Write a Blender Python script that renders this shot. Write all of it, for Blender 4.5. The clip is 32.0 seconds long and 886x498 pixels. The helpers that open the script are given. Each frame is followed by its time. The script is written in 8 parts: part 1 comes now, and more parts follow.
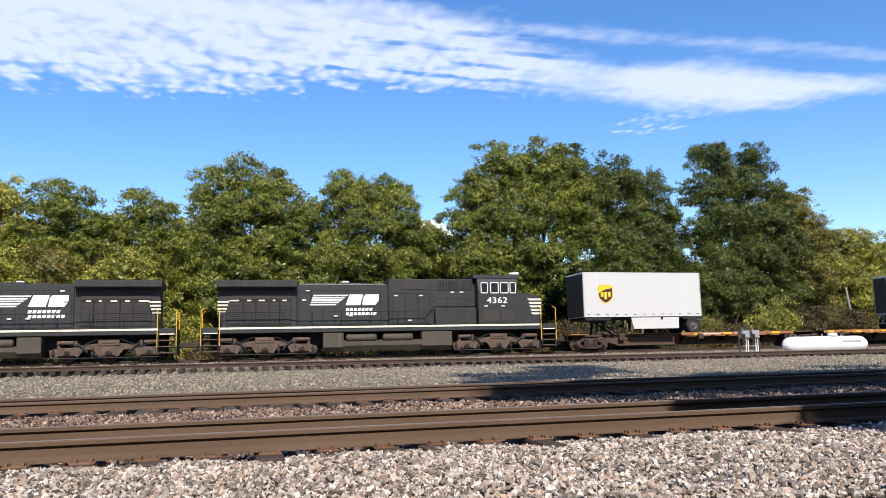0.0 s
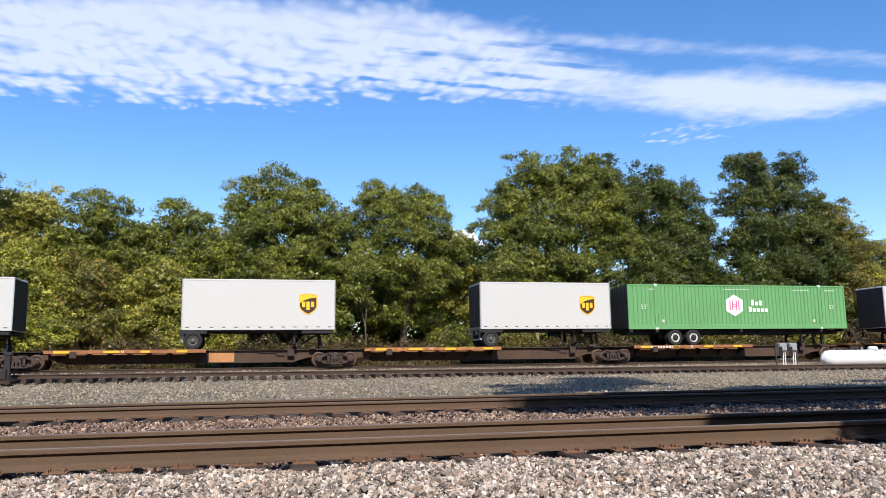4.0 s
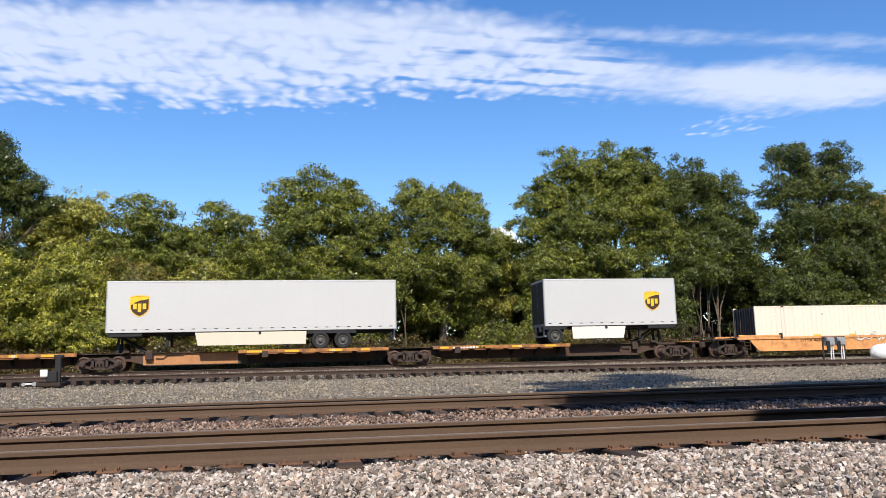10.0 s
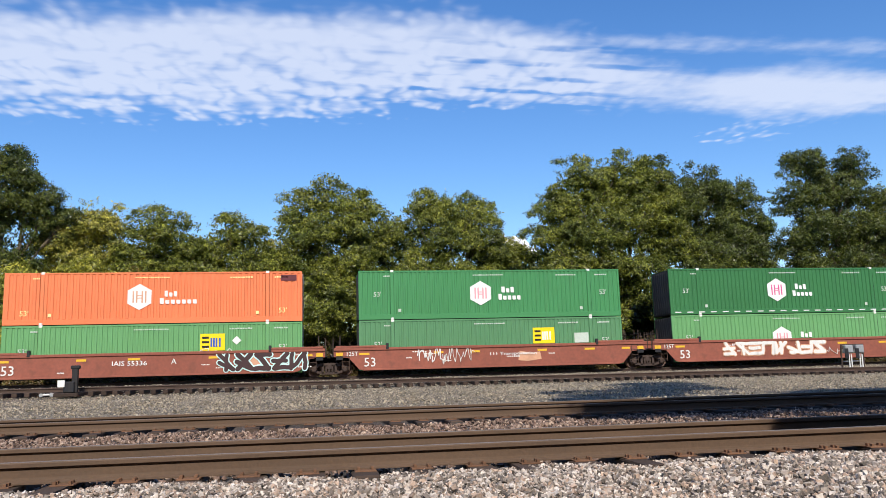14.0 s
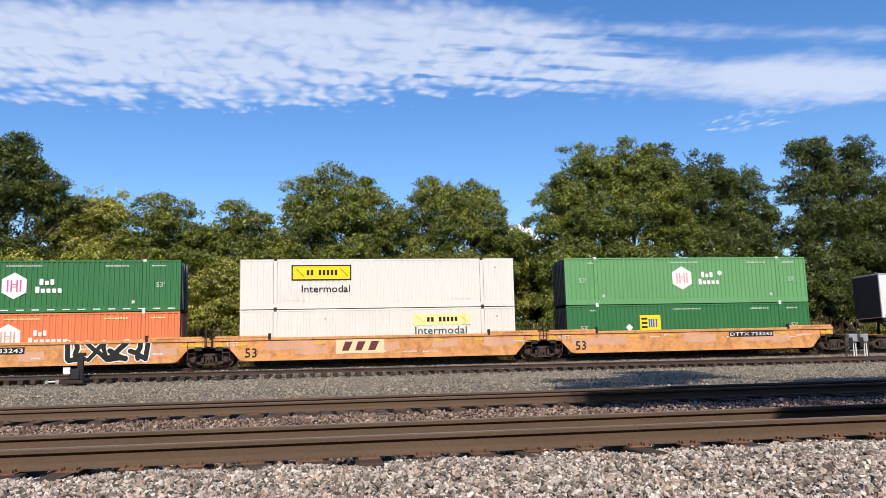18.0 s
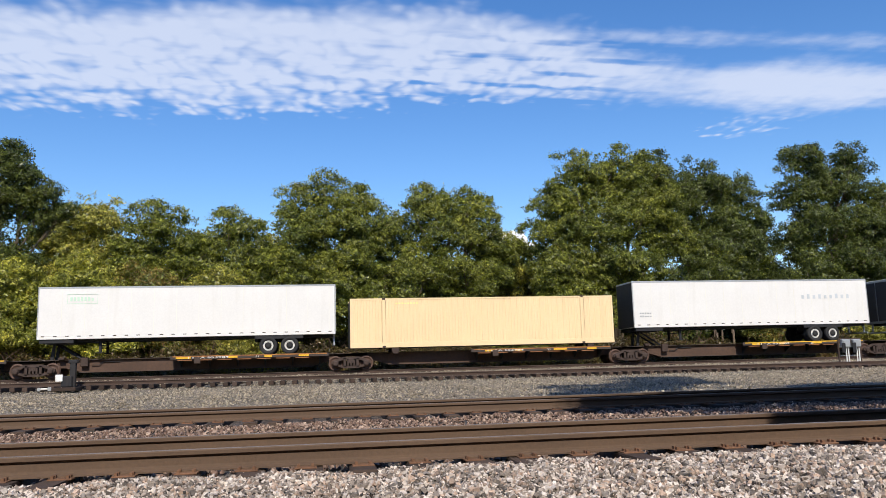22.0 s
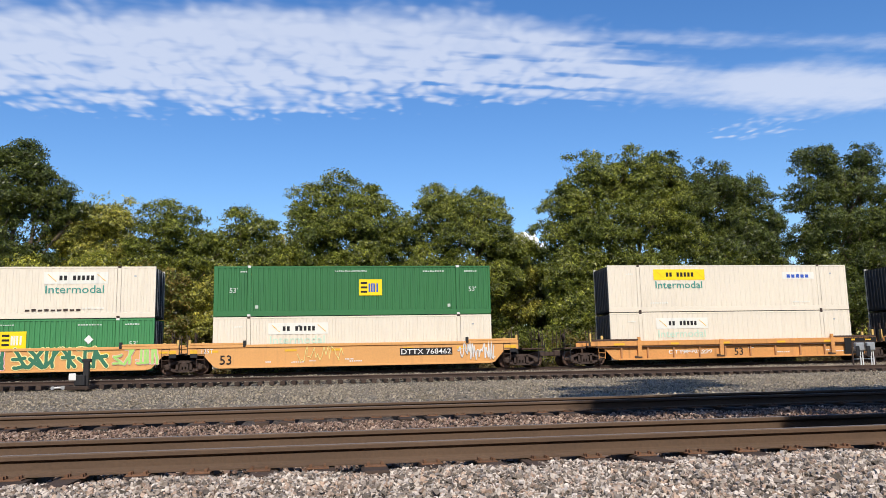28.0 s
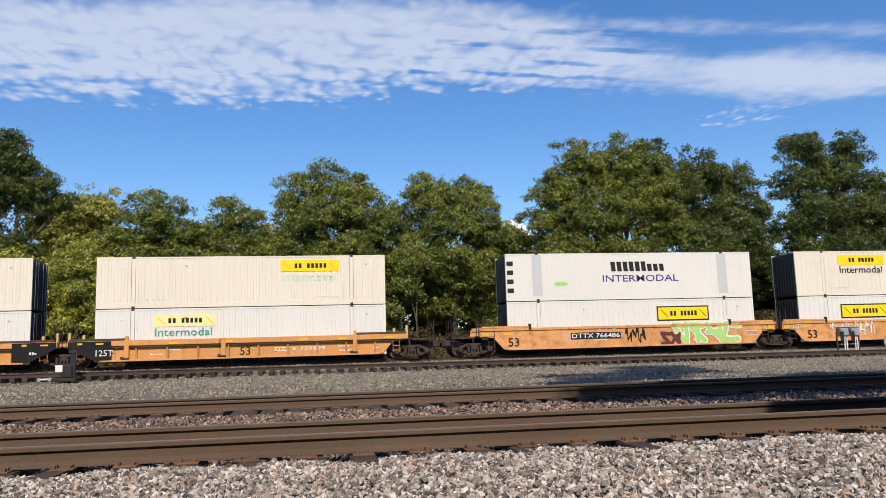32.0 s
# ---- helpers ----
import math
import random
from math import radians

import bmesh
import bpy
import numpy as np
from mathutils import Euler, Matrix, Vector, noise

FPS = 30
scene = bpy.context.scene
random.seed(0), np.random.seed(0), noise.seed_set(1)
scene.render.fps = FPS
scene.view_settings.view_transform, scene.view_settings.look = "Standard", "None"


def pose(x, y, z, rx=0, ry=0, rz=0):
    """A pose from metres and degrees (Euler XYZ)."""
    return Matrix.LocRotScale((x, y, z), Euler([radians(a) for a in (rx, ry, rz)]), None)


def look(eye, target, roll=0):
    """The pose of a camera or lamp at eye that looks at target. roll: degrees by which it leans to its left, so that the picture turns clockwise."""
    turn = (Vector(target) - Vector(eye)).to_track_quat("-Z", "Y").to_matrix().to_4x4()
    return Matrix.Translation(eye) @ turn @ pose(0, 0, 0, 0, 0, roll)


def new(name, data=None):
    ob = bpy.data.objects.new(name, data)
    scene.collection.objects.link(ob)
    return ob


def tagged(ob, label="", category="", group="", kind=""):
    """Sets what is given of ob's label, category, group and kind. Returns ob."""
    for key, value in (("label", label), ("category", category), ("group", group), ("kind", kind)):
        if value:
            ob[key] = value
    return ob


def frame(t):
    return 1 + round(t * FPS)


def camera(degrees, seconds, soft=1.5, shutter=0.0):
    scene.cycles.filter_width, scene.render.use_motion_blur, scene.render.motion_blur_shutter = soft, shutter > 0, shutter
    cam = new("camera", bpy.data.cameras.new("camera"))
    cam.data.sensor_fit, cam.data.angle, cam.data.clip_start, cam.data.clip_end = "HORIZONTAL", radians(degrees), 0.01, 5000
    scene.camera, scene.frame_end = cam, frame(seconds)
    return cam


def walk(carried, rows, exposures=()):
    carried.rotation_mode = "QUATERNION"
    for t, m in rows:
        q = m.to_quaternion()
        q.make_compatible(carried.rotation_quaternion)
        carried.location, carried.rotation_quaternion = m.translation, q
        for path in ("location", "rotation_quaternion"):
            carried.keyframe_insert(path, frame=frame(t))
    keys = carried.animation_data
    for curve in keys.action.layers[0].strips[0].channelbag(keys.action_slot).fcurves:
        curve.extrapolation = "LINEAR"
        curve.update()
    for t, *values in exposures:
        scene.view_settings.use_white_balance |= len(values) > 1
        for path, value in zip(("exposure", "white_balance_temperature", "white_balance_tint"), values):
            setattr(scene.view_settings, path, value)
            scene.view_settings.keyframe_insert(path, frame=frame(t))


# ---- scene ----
# ---- camera ----
cam = camera(58.6, 32.0, soft=0.5)


def stance(x, y, z, yaw, pitch, roll):
    return pose(x, y, z, 0, 0, -yaw) @ pose(0, 0, 0, 90 + pitch) @ pose(0, 0, 0, 0, 0, roll)


# seconds, place, then yaw to the right, tilt up and roll in degrees
STANCES = [
    (0, 0.054, 0.009, 0.824, 15.431, 7.474, -1.295),
    (0.5, 0.053, 0.009, 0.824, 15.293, 7.518, -1.158),
    (1, 0.052, 0.008, 0.832, 15.129, 7.602, -1.022),
    (1.5, 0.047, 0.011, 0.835, 14.900, 7.694, -0.874),
    (2, 0.039, 0.010, 0.835, 14.547, 7.756, -0.791),
    (2.5, 0.035, 0.011, 0.834, 14.157, 7.836, -0.747),
    (3, 0.032, 0.012, 0.830, 13.708, 7.974, -0.745),
    (3.5, 0.033, 0.009, 0.834, 13.304, 8.116, -0.717),
    (5.5, 0.030, 0.001, 0.833, 12.782, 8.722, -1.084),
    (6, 0.025, 0.001, 0.831, 12.472, 8.975, -1.230),
    (6.5, 0.020, 0.001, 0.830, 12.122, 9.171, -1.258),
    (7, 0.020, -0.003, 0.829, 11.729, 9.273, -1.340),
    (7.5, 0.015, -0.002, 0.832, 11.275, 9.315, -1.317),
    (8, 0.009, 0.005, 0.831, 10.827, 9.263, -1.354),
    (8.5, 0.002, 0.002, 0.830, 10.422, 9.052, -1.313),
    (9, -0.003, -0.003, 0.833, 10.224, 8.686, -1.292),
    (9.5, 0.001, -0.001, 0.828, 10.235, 8.373, -1.319),
    (10, 0.005, 0.002, 0.831, 10.373, 8.164, -1.366),
    (10.5, 0.011, 0.003, 0.831, 10.529, 8.177, -1.451),
    (11, 0.013, 0.003, 0.833, 10.659, 8.355, -1.490),
    (11.5, 0.007, 0.001, 0.835, 10.761, 8.573, -1.467),
    (12, 0.007, -0.000, 0.833, 10.817, 8.745, -1.467),
    (12.5, 0.004, -0.002, 0.835, 10.731, 8.875, -1.480),
    (13, 0.000, 0.000, 0.830, 10.407, 8.955, -1.494),
    (13.5, -0.004, -0.002, 0.832, 9.925, 8.939, -1.550),
    (14, -0.005, -0.001, 0.830, 9.395, 8.850, -1.577),
    (14.5, -0.003, 0.001, 0.831, 8.893, 8.674, -1.563),
    (16.5, 0.011, 0.005, 0.829, 8.501, 7.802, -1.117),
    (17, 0.010, 0.007, 0.830, 8.649, 7.837, -1.149),
    (17.5, 0.003, 0.005, 0.831, 8.835, 7.930, -1.248),
    (18, -0.002, 0.007, 0.832, 9.075, 8.007, -1.436),
    (18.5, -0.003, 0.005, 0.830, 9.317, 8.004, -1.568),
    (19, -0.006, 0.005, 0.829, 9.520, 7.931, -1.670),
    (19.5, -0.005, 0.008, 0.830, 9.698, 7.865, -1.728),
    (20, 0.002, 0.009, 0.828, 9.844, 7.844, -1.778),
    (20.5, 0.004, 0.009, 0.828, 9.899, 7.891, -1.777),
    (21, 0.002, 0.005, 0.830, 9.829, 8.040, -1.726),
    (21.5, 0.003, 0.005, 0.828, 9.671, 8.231, -1.668),
    (22, -0.001, 0.003, 0.831, 9.523, 8.442, -1.577),
    (22.5, -0.003, 0.005, 0.833, 9.400, 8.589, -1.449),
    (23, -0.004, 0.003, 0.829, 9.310, 8.719, -1.322),
    (23.5, -0.012, 0.005, 0.831, 9.256, 8.780, -1.242),
    (24, -0.011, 0.006, 0.830, 9.168, 8.866, -1.164),
    (24.5, -0.012, 0.002, 0.831, 9.093, 8.959, -1.067),
    (25, -0.013, 0.004, 0.832, 9.019, 9.113, -0.986),
    (25.5, -0.015, 0.006, 0.837, 8.967, 9.239, -0.916),
    (27.5, -0.011, 0.004, 0.833, 8.622, 8.896, -1.183),
    (28, -0.015, 0.005, 0.834, 8.713, 8.530, -1.243),
    (28.5, -0.019, 0.004, 0.834, 8.887, 8.162, -1.346),
    (29, -0.018, 0.008, 0.834, 9.116, 7.808, -1.426),
    (29.5, -0.008, 0.005, 0.832, 9.294, 7.566, -1.546),
    (30, -0.001, 0.004, 0.834, 9.368, 7.440, -1.628),
    (30.5, -0.001, 0.003, 0.831, 9.398, 7.443, -1.658),
    (31, -0.007, 0.006, 0.831, 9.448, 7.499, -1.681),
    (31.5, -0.007, 0.004, 0.834, 9.520, 7.578, -1.711),
    (32, -0.007, 0.002, 0.834, 9.581, 7.691, -1.713)]
walk(cam, [(row[0], stance(*row[1:])) for row in STANCES], [(0, 0.47), (4, 0.41), (9, 0.34), (16, 0.19), (23, 0.16), (28, 0.1), (32, 0.02)])

# ---- world and sun ----
SUN_EL, SUN_AZ = radians(43), radians(184)
world = bpy.data.worlds.new("sky")
scene.world = world
world.use_nodes = True
wn = world.node_tree.nodes
sky = wn.new("ShaderNodeTexSky")
sky.sky_type, sky.sun_disc = "NISHITA", False
sky.sun_elevation, sky.sun_rotation = SUN_EL, SUN_AZ
sky.air_density, sky.dust_density, sky.ozone_density = 1.0, 0.5, 2.4
wn["Background"].inputs["Strength"].default_value = 0.13
vivid = wn.new("ShaderNodeHueSaturation")
vivid.inputs["Hue"].default_value, vivid.inputs["Saturation"].default_value, vivid.inputs["Value"].default_value = 0.508, 1.29, 1.14
world.node_tree.links.new(sky.outputs[0], vivid.inputs["Color"])
world.node_tree.links.new(vivid.outputs[0], wn["Background"].inputs["Color"])
sun = new("sun", bpy.data.lights.new("sun", "SUN"))
sun.data.energy, sun.data.angle, sun.data.color = 4.65, radians(0.53), (1.0, 0.93, 0.82)
sun_from = Vector((math.sin(SUN_AZ) * math.cos(SUN_EL), math.cos(SUN_AZ) * math.cos(SUN_EL), math.sin(SUN_EL)))
sun.matrix_world = look(tuple(sun_from * 100), (0, 0, 0))
# ---- materials ----
def nodes_of(name):
    m = bpy.data.materials.new(name)
    m.use_nodes = True
    return m, m.node_tree.nodes, m.node_tree.links, m.node_tree.nodes["Principled BSDF"]


def tone(c, k):
    return (min(1, c[0] * k), min(1, c[1] * k), min(1, c[2] * k), 1)


def ramp(nodes, links, source, stops):
    r = nodes.new("ShaderNodeValToRGB")
    while len(r.color_ramp.elements) < len(stops):
        r.color_ramp.elements.new(0.5)
    for e, (p, c) in zip(r.color_ramp.elements, stops):
        e.position, e.color = p, c if len(c) == 4 else (*c, 1)
    links.new(source, r.inputs[0])
    return r.outputs[0]


def noise_at(nodes, links, coords, scale, detail=4, stretch=None):
    if stretch:
        mp = nodes.new("ShaderNodeMapping")
        mp.inputs["Scale"].default_value = stretch
        links.new(coords, mp.inputs[0])
        coords = mp.outputs[0]
    n = nodes.new("ShaderNodeTexNoise")
    n.inputs["Scale"].default_value, n.inputs["Detail"].default_value = scale, detail
    links.new(coords, n.inputs["Vector"])
    return n.outputs[0]


def mix(nodes, links, fac, a, b, kind="MIX"):
    m = nodes.new("ShaderNodeMix")
    m.data_type, m.blend_type = "RGBA", kind
    for socket, value in ((m.inputs[0], fac), (m.inputs[6], a), (m.inputs[7], b)):
        if hasattr(value, "links"):
            links.new(value, socket)
        else:
            socket.default_value = value
    return m.outputs[2]


def surface(name, base, rough=0.6, metal=0.0, var=0.18, coarse=0.7, fine=18, grime=(0.06, 0.045, 0.035), amount=0.35,
            streak=True, bump=0.15, by="Object", island=0.0, each=0.0, edge=0.55):
    """Paint, metal, wood or stone: base colour with coarse and fine variation, grime in blots or runs, and relief."""
    m, nodes, links, bsdf = nodes_of(name)
    co = nodes.new("ShaderNodeTexCoord").outputs[by]
    a, b = noise_at(nodes, links, co, coarse), noise_at(nodes, links, co, fine, 6)
    col = ramp(nodes, links, a, [(0.3, tone(base, 1 - var)), (0.7, tone(base, 1 + var * 0.7))])
    col = mix(nodes, links, 0.5, col, ramp(nodes, links, b, [(0.3, tone(base, 1 - var)), (0.7, tone(base, 1 + var))]))
    if amount:
        g = noise_at(nodes, links, co, 2.2, 8, (1.6, 1.6, 0.16) if streak else None)
        mask = ramp(nodes, links, g, [(edge, (0, 0, 0)), (min(1, edge + 0.25), (amount, amount, amount))])
        col = mix(nodes, links, mask, col, (*grime, 1))
    for amount_r, node, socket in ((island, "ShaderNodeNewGeometry", "Random Per Island"), (each, "ShaderNodeObjectInfo", "Random")):
        if amount_r:
            r = nodes.new(node).outputs[socket]
            k = ramp(nodes, links, r, [(0, (1 - amount_r,) * 3), (1, (1 + amount_r,) * 3)])
            col = mix(nodes, links, 1.0, col, k, "MULTIPLY")
    links.new(col, bsdf.inputs["Base Color"])
    rr = ramp(nodes, links, b, [(0.3, (max(0.05, rough - 0.12),) * 3), (0.7, (min(1, rough + 0.12),) * 3)])
    links.new(rr, bsdf.inputs["Roughness"])
    bsdf.inputs["Metallic"].default_value = metal
    bsdf.inputs["Specular IOR Level"].default_value = 0.3
    if bump:
        bp = nodes.new("ShaderNodeBump")
        bp.inputs["Strength"].default_value, bp.inputs["Distance"].default_value = bump, 0.02
        links.new(b, bp.inputs["Height"])
        links.new(bp.outputs[0], bsdf.inputs["Normal"])
    return m


def gravel_sheet(name, colours, scale, bump=0.8):
    """Loose stone: cells of their own tint, the shade in the gaps between them painted dark."""
    m, nodes, links, bsdf = nodes_of(name)
    co = nodes.new("ShaderNodeTexCoord").outputs["Object"]
    v = nodes.new("ShaderNodeTexVoronoi")
    v.inputs["Scale"].default_value = scale
    links.new(co, v.inputs["Vector"])
    sep = nodes.new("ShaderNodeSeparateColor")
    links.new(v.outputs["Color"], sep.inputs[0])
    n = len(colours)
    col = ramp(nodes, links, sep.outputs[0], [(i / (n - 1), c) for i, c in enumerate(colours)])
    # shade between the stones, multiplied into the colour
    gap_shade = ramp(nodes, links, v.outputs["Distance"], [(0.3, (1, 1, 1)), (0.7, (0.16, 0.155, 0.15))])
    col = mix(nodes, links, 1.0, col, gap_shade, "MULTIPLY")
    big = ramp(nodes, links, noise_at(nodes, links, co, 0.35, 5), [(0.35, (0.78, 0.76, 0.74)), (0.65, (1.1, 1.1, 1.1))])
    col = mix(nodes, links, 1.0, col, big, "MULTIPLY")
    links.new(col, bsdf.inputs["Base Color"])
    bsdf.inputs["Roughness"].default_value = 0.9
    bp = nodes.new("ShaderNodeBump")
    bp.invert = True
    bp.inputs["Strength"].default_value, bp.inputs["Distance"].default_value = bump, 0.6 / scale
    links.new(v.outputs["Distance"], bp.inputs["Height"])
    links.new(bp.outputs[0], bsdf.inputs["Normal"])
    return m


def stone_mat(name, colours):
    """Single stones, each with its own tint."""
    m, nodes, links, bsdf = nodes_of(name)
    r = nodes.new("ShaderNodeNewGeometry").outputs["Random Per Island"]
    n = len(colours)
    col = ramp(nodes, links, r, [(i / (n - 1), c) for i, c in enumerate(colours)])
    co = nodes.new("ShaderNodeTexCoord").outputs["Object"]
    f = ramp(nodes, links, noise_at(nodes, links, co, 45, 5), [(0.3, (0.75, 0.74, 0.72)), (0.7, (1.15, 1.15, 1.15))])
    links.new(mix(nodes, links, 1.0, col, f, "MULTIPLY"), bsdf.inputs["Base Color"])
    bsdf.inputs["Roughness"].default_value = 0.85
    return m


def leaf_mat(name, colours, glow=0.26):
    """Leaves: a tint for each leaf, patches of lighter and darker growth, light through the blade."""
    m, nodes, links, bsdf = nodes_of(name)
    r = nodes.new("ShaderNodeNewGeometry").outputs["Random Per Island"]
    n = len(colours)
    col = ramp(nodes, links, r, [(i / (n - 1), c) for i, c in enumerate(colours)])
    co = nodes.new("ShaderNodeTexCoord").outputs["Object"]
    f = ramp(nodes, links, noise_at(nodes, links, co, 0.45, 4), [(0.32, (0.66, 0.7, 0.64)), (0.68, (1.5, 1.36, 1.1))])
    col = mix(nodes, links, 1.0, col, f, "MULTIPLY")
    g = ramp(nodes, links, noise_at(nodes, links, co, 3.6, 2), [(0.36, (0.42, 0.45, 0.45)), (0.64, (1.6, 1.56, 1.4))])
    col = mix(nodes, links, 1.0, col, g, "MULTIPLY")
    links.new(col, bsdf.inputs["Base Color"])
    bsdf.inputs["Roughness"].default_value = 0.4
    bsdf.inputs["Specular IOR Level"].default_value = 0.45
    tr = nodes.new("ShaderNodeBsdfTranslucent")
    links.new(mix(nodes, links, 1.0, col, (1.2, 1.3, 0.5, 1), "MULTIPLY"), tr.inputs["Color"])
    ms = nodes.new("ShaderNodeMixShader")
    ms.inputs[0].default_value = glow
    links.new(bsdf.outputs[0], ms.inputs[1])
    links.new(tr.outputs[0], ms.inputs[2])
    links.new(ms.outputs[0], nodes["Material Output"].inputs["Surface"])
    return m


M = {}
M["rail_side"] = surface("rusty_rail", (0.11, 0.07, 0.046), 0.75, 0.0, 0.25, 0.8, 30, (0.07, 0.05, 0.04), 0.4, False)
M["rail_dark"] = surface("dark_rusty_rail", (0.06, 0.038, 0.028), 0.8, 0.0, 0.3, 0.8, 30, (0.03, 0.022, 0.018), 0.4, False)
M["rail_top"] = surface("polished_rail", (0.2, 0.165, 0.145), 0.6, 0.2, 0.15, 0.8, 30, amount=0.2, streak=False)
M["tie"] = surface("weathered_tie", (0.06, 0.04, 0.03), 0.9, 0, 0.35, 2, 25, (0.03, 0.025, 0.02), 0.6, False, 0.5, each=0.35)
M["plate"] = surface("rusty_plate", (0.15, 0.077, 0.044), 0.85, 0, 0.3, 3, 40, each=0.2)
M["black_steel"] = surface("black_steel", (0.018, 0.018, 0.02), 0.6, 0.0, 0.3, grime=(0.06, 0.045, 0.035), amount=0.4)
M["truck_steel"] = surface("grimy_truck_steel", (0.054, 0.036, 0.029), 0.8, 0, 0.35, 2, 20, (0.02, 0.017, 0.015), 0.6, False)
M["wheel_steel"] = surface("wheel_steel", (0.1, 0.06, 0.045), 0.65, 0.1, 0.3, 2, 20, (0.02, 0.017, 0.015), 0.5, False)
M["spine_brown"] = surface("brown_spine_paint", (0.075, 0.044, 0.03), 0.75, 0, 0.4, 0.5, 8, (0.05, 0.032, 0.025), 0.7)
M["spine_tan"] = surface("tan_patch_paint", (0.42, 0.2, 0.085), 0.75, 0, 0.25, 0.8, 10, (0.12, 0.06, 0.035), 0.5)
M["deck_yellow"] = surface("yellow_deck_edge", (0.4, 0.17, 0.045), 0.7, 0, 0.3, 1.2, 10, (0.15, 0.07, 0.04), 0.95, False, edge=0.42)
M["deck_brown"] = surface("brown_deck_edge", (0.27, 0.115, 0.05), 0.75, 0, 0.35, 1.2, 10, (0.09, 0.05, 0.035), 0.6, False)
M["deck_steel"] = surface("dark_deck_plate", (0.06, 0.045, 0.038), 0.8, 0, 0.3)
M["yellow"] = surface("safety_yellow", (0.7, 0.4, 0.03), 0.6, 0, 0.15, amount=0.3)
M["stake_tan"] = surface("cream_yellow_stake_paint", (0.6, 0.4, 0.13), 0.65, 0, 0.15, 0.9, 10, (0.2, 0.12, 0.06), 0.45)
M["well_red"] = surface("oxide_red_paint", (0.25, 0.08, 0.052), 0.72, 0, 0.25, 0.5, 6, (0.11, 0.05, 0.035), 0.6, False)
M["well_tan"] = surface("faded_orange_tan_paint", (0.6, 0.28, 0.1), 0.72, 0, 0.28, 0.5, 5, (0.3, 0.115, 0.05), 0.8, False, edge=0.5)
M["well_orange"] = surface("orange_tan_paint", (0.58, 0.27, 0.085), 0.7, 0, 0.16, 0.5, 9, (0.22, 0.1, 0.05), 0.55)
M["well_gold"] = surface("golden_tan_paint", (0.63, 0.32, 0.11), 0.68, 0, 0.1, 0.5, 9, (0.24, 0.12, 0.06), 0.3)
M["well_rust"] = surface("bleached_patch_paint", (0.58, 0.32, 0.2), 0.75, 0, 0.15, 1.2, 9, (0.4, 0.2, 0.12), 0.5, False)
M["green_dark"] = surface("deep_green_paint", (0.036, 0.155, 0.052), 0.55, 0, 0.1, 0.4, 12, (0.03, 0.07, 0.04), 0.25)
M["green_mid"] = surface("green_paint", (0.054, 0.225, 0.08), 0.55, 0, 0.1, 0.4, 12, (0.06, 0.11, 0.06), 0.25)
M["green_dull"] = surface("dull_green_paint", (0.09, 0.23, 0.105), 0.6, 0, 0.12, 0.4, 12, (0.08, 0.12, 0.07), 0.3)
M["green_pale"] = surface("faded_green_paint", (0.125, 0.31, 0.12), 0.6, 0, 0.1, 0.4, 12, (0.09, 0.14, 0.07), 0.25)
M["orange_box"] = surface("faded_orange_paint", (0.72, 0.19, 0.075), 0.55, 0, 0.1, 0.4, 12, (0.3, 0.09, 0.04), 0.3)
M["white_box"] = surface("cream_white_paint", (0.71, 0.63, 0.505), 0.55, 0, 0.05, 0.3, 12, (0.5, 0.43, 0.33), 0.3)
M["white_pure"] = surface("clean_white_paint", (0.69, 0.645, 0.58), 0.5, 0, 0.04, 0.3, 12, (0.55, 0.5, 0.42), 0.2)
M["tan_box"] = surface("tan_paint", (0.76, 0.57, 0.33), 0.6, 0, 0.06, 0.3, 12, (0.55, 0.38, 0.2), 0.25)
M["trailer"] = surface("pale_grey_trailer_panel", (0.51, 0.505, 0.49), 0.5, 0, 0.04, 0.3, 12, (0.42, 0.4, 0.36), 0.2, edge=0.6)
M["trailer_old"] = surface("worn_white_trailer_panel", (0.68, 0.665, 0.635), 0.55, 0, 0.06, 0.5, 12, (0.55, 0.52, 0.46), 0.3)
# near-black that stands for the shade on box and trailer ends
M["end_shaded"] = surface("shaded_end_paint", (0.035, 0.035, 0.037), 0.6, 0, 0.2)
M["skirt"] = surface("cream_skirt_panel", (0.62, 0.56, 0.44), 0.6, 0, 0.06, amount=0.2)
M["faint_ink"] = surface("faded_small_print", (0.5, 0.56, 0.48), 0.7, 0, 0.15, amount=0.3)
M["panel_black"] = surface("matt_black_panel", (0.012, 0.011, 0.011), 0.9, 0, 0.3, grime=(0.05, 0.035, 0.025), amount=0.3)
M["tyre"] = surface("tyre_rubber", (0.022, 0.022, 0.022), 0.85, 0, 0.25, streak=False)
M["rim_dark"] = surface("dark_rim", (0.09, 0.085, 0.08), 0.6, 0.2, 0.25, streak=False)
M["rim_white"] = surface("white_rim", (0.62, 0.6, 0.56), 0.5, 0, 0.15, streak=False)
M["loco_black"] = surface("dusty_black_paint", (0.032, 0.034, 0.035), 0.5, 0, 0.25, 0.5, 10, (0.05, 0.042, 0.035), 0.3)
M["loco_grey"] = surface("sooty_grey_paint", (0.03, 0.029, 0.028), 0.6, 0, 0.25, 0.6, 10, (0.12, 0.09, 0.07), 0.4)
M["loco_grille"] = surface("dusty_grille", (0.042, 0.036, 0.033), 0.75, 0, 0.2, amount=0.3)
M["loco_tank"] = surface("dusty_tank", (0.068, 0.057, 0.044), 0.7, 0, 0.25, 0.6, 10, (0.16, 0.12, 0.09), 0.5)
M["loco_truck"] = surface("dusty_brown_truck", (0.1, 0.067, 0.05), 0.8, 0, 0.4, 1.5, 14, (0.02, 0.016, 0.013), 0.75, False)
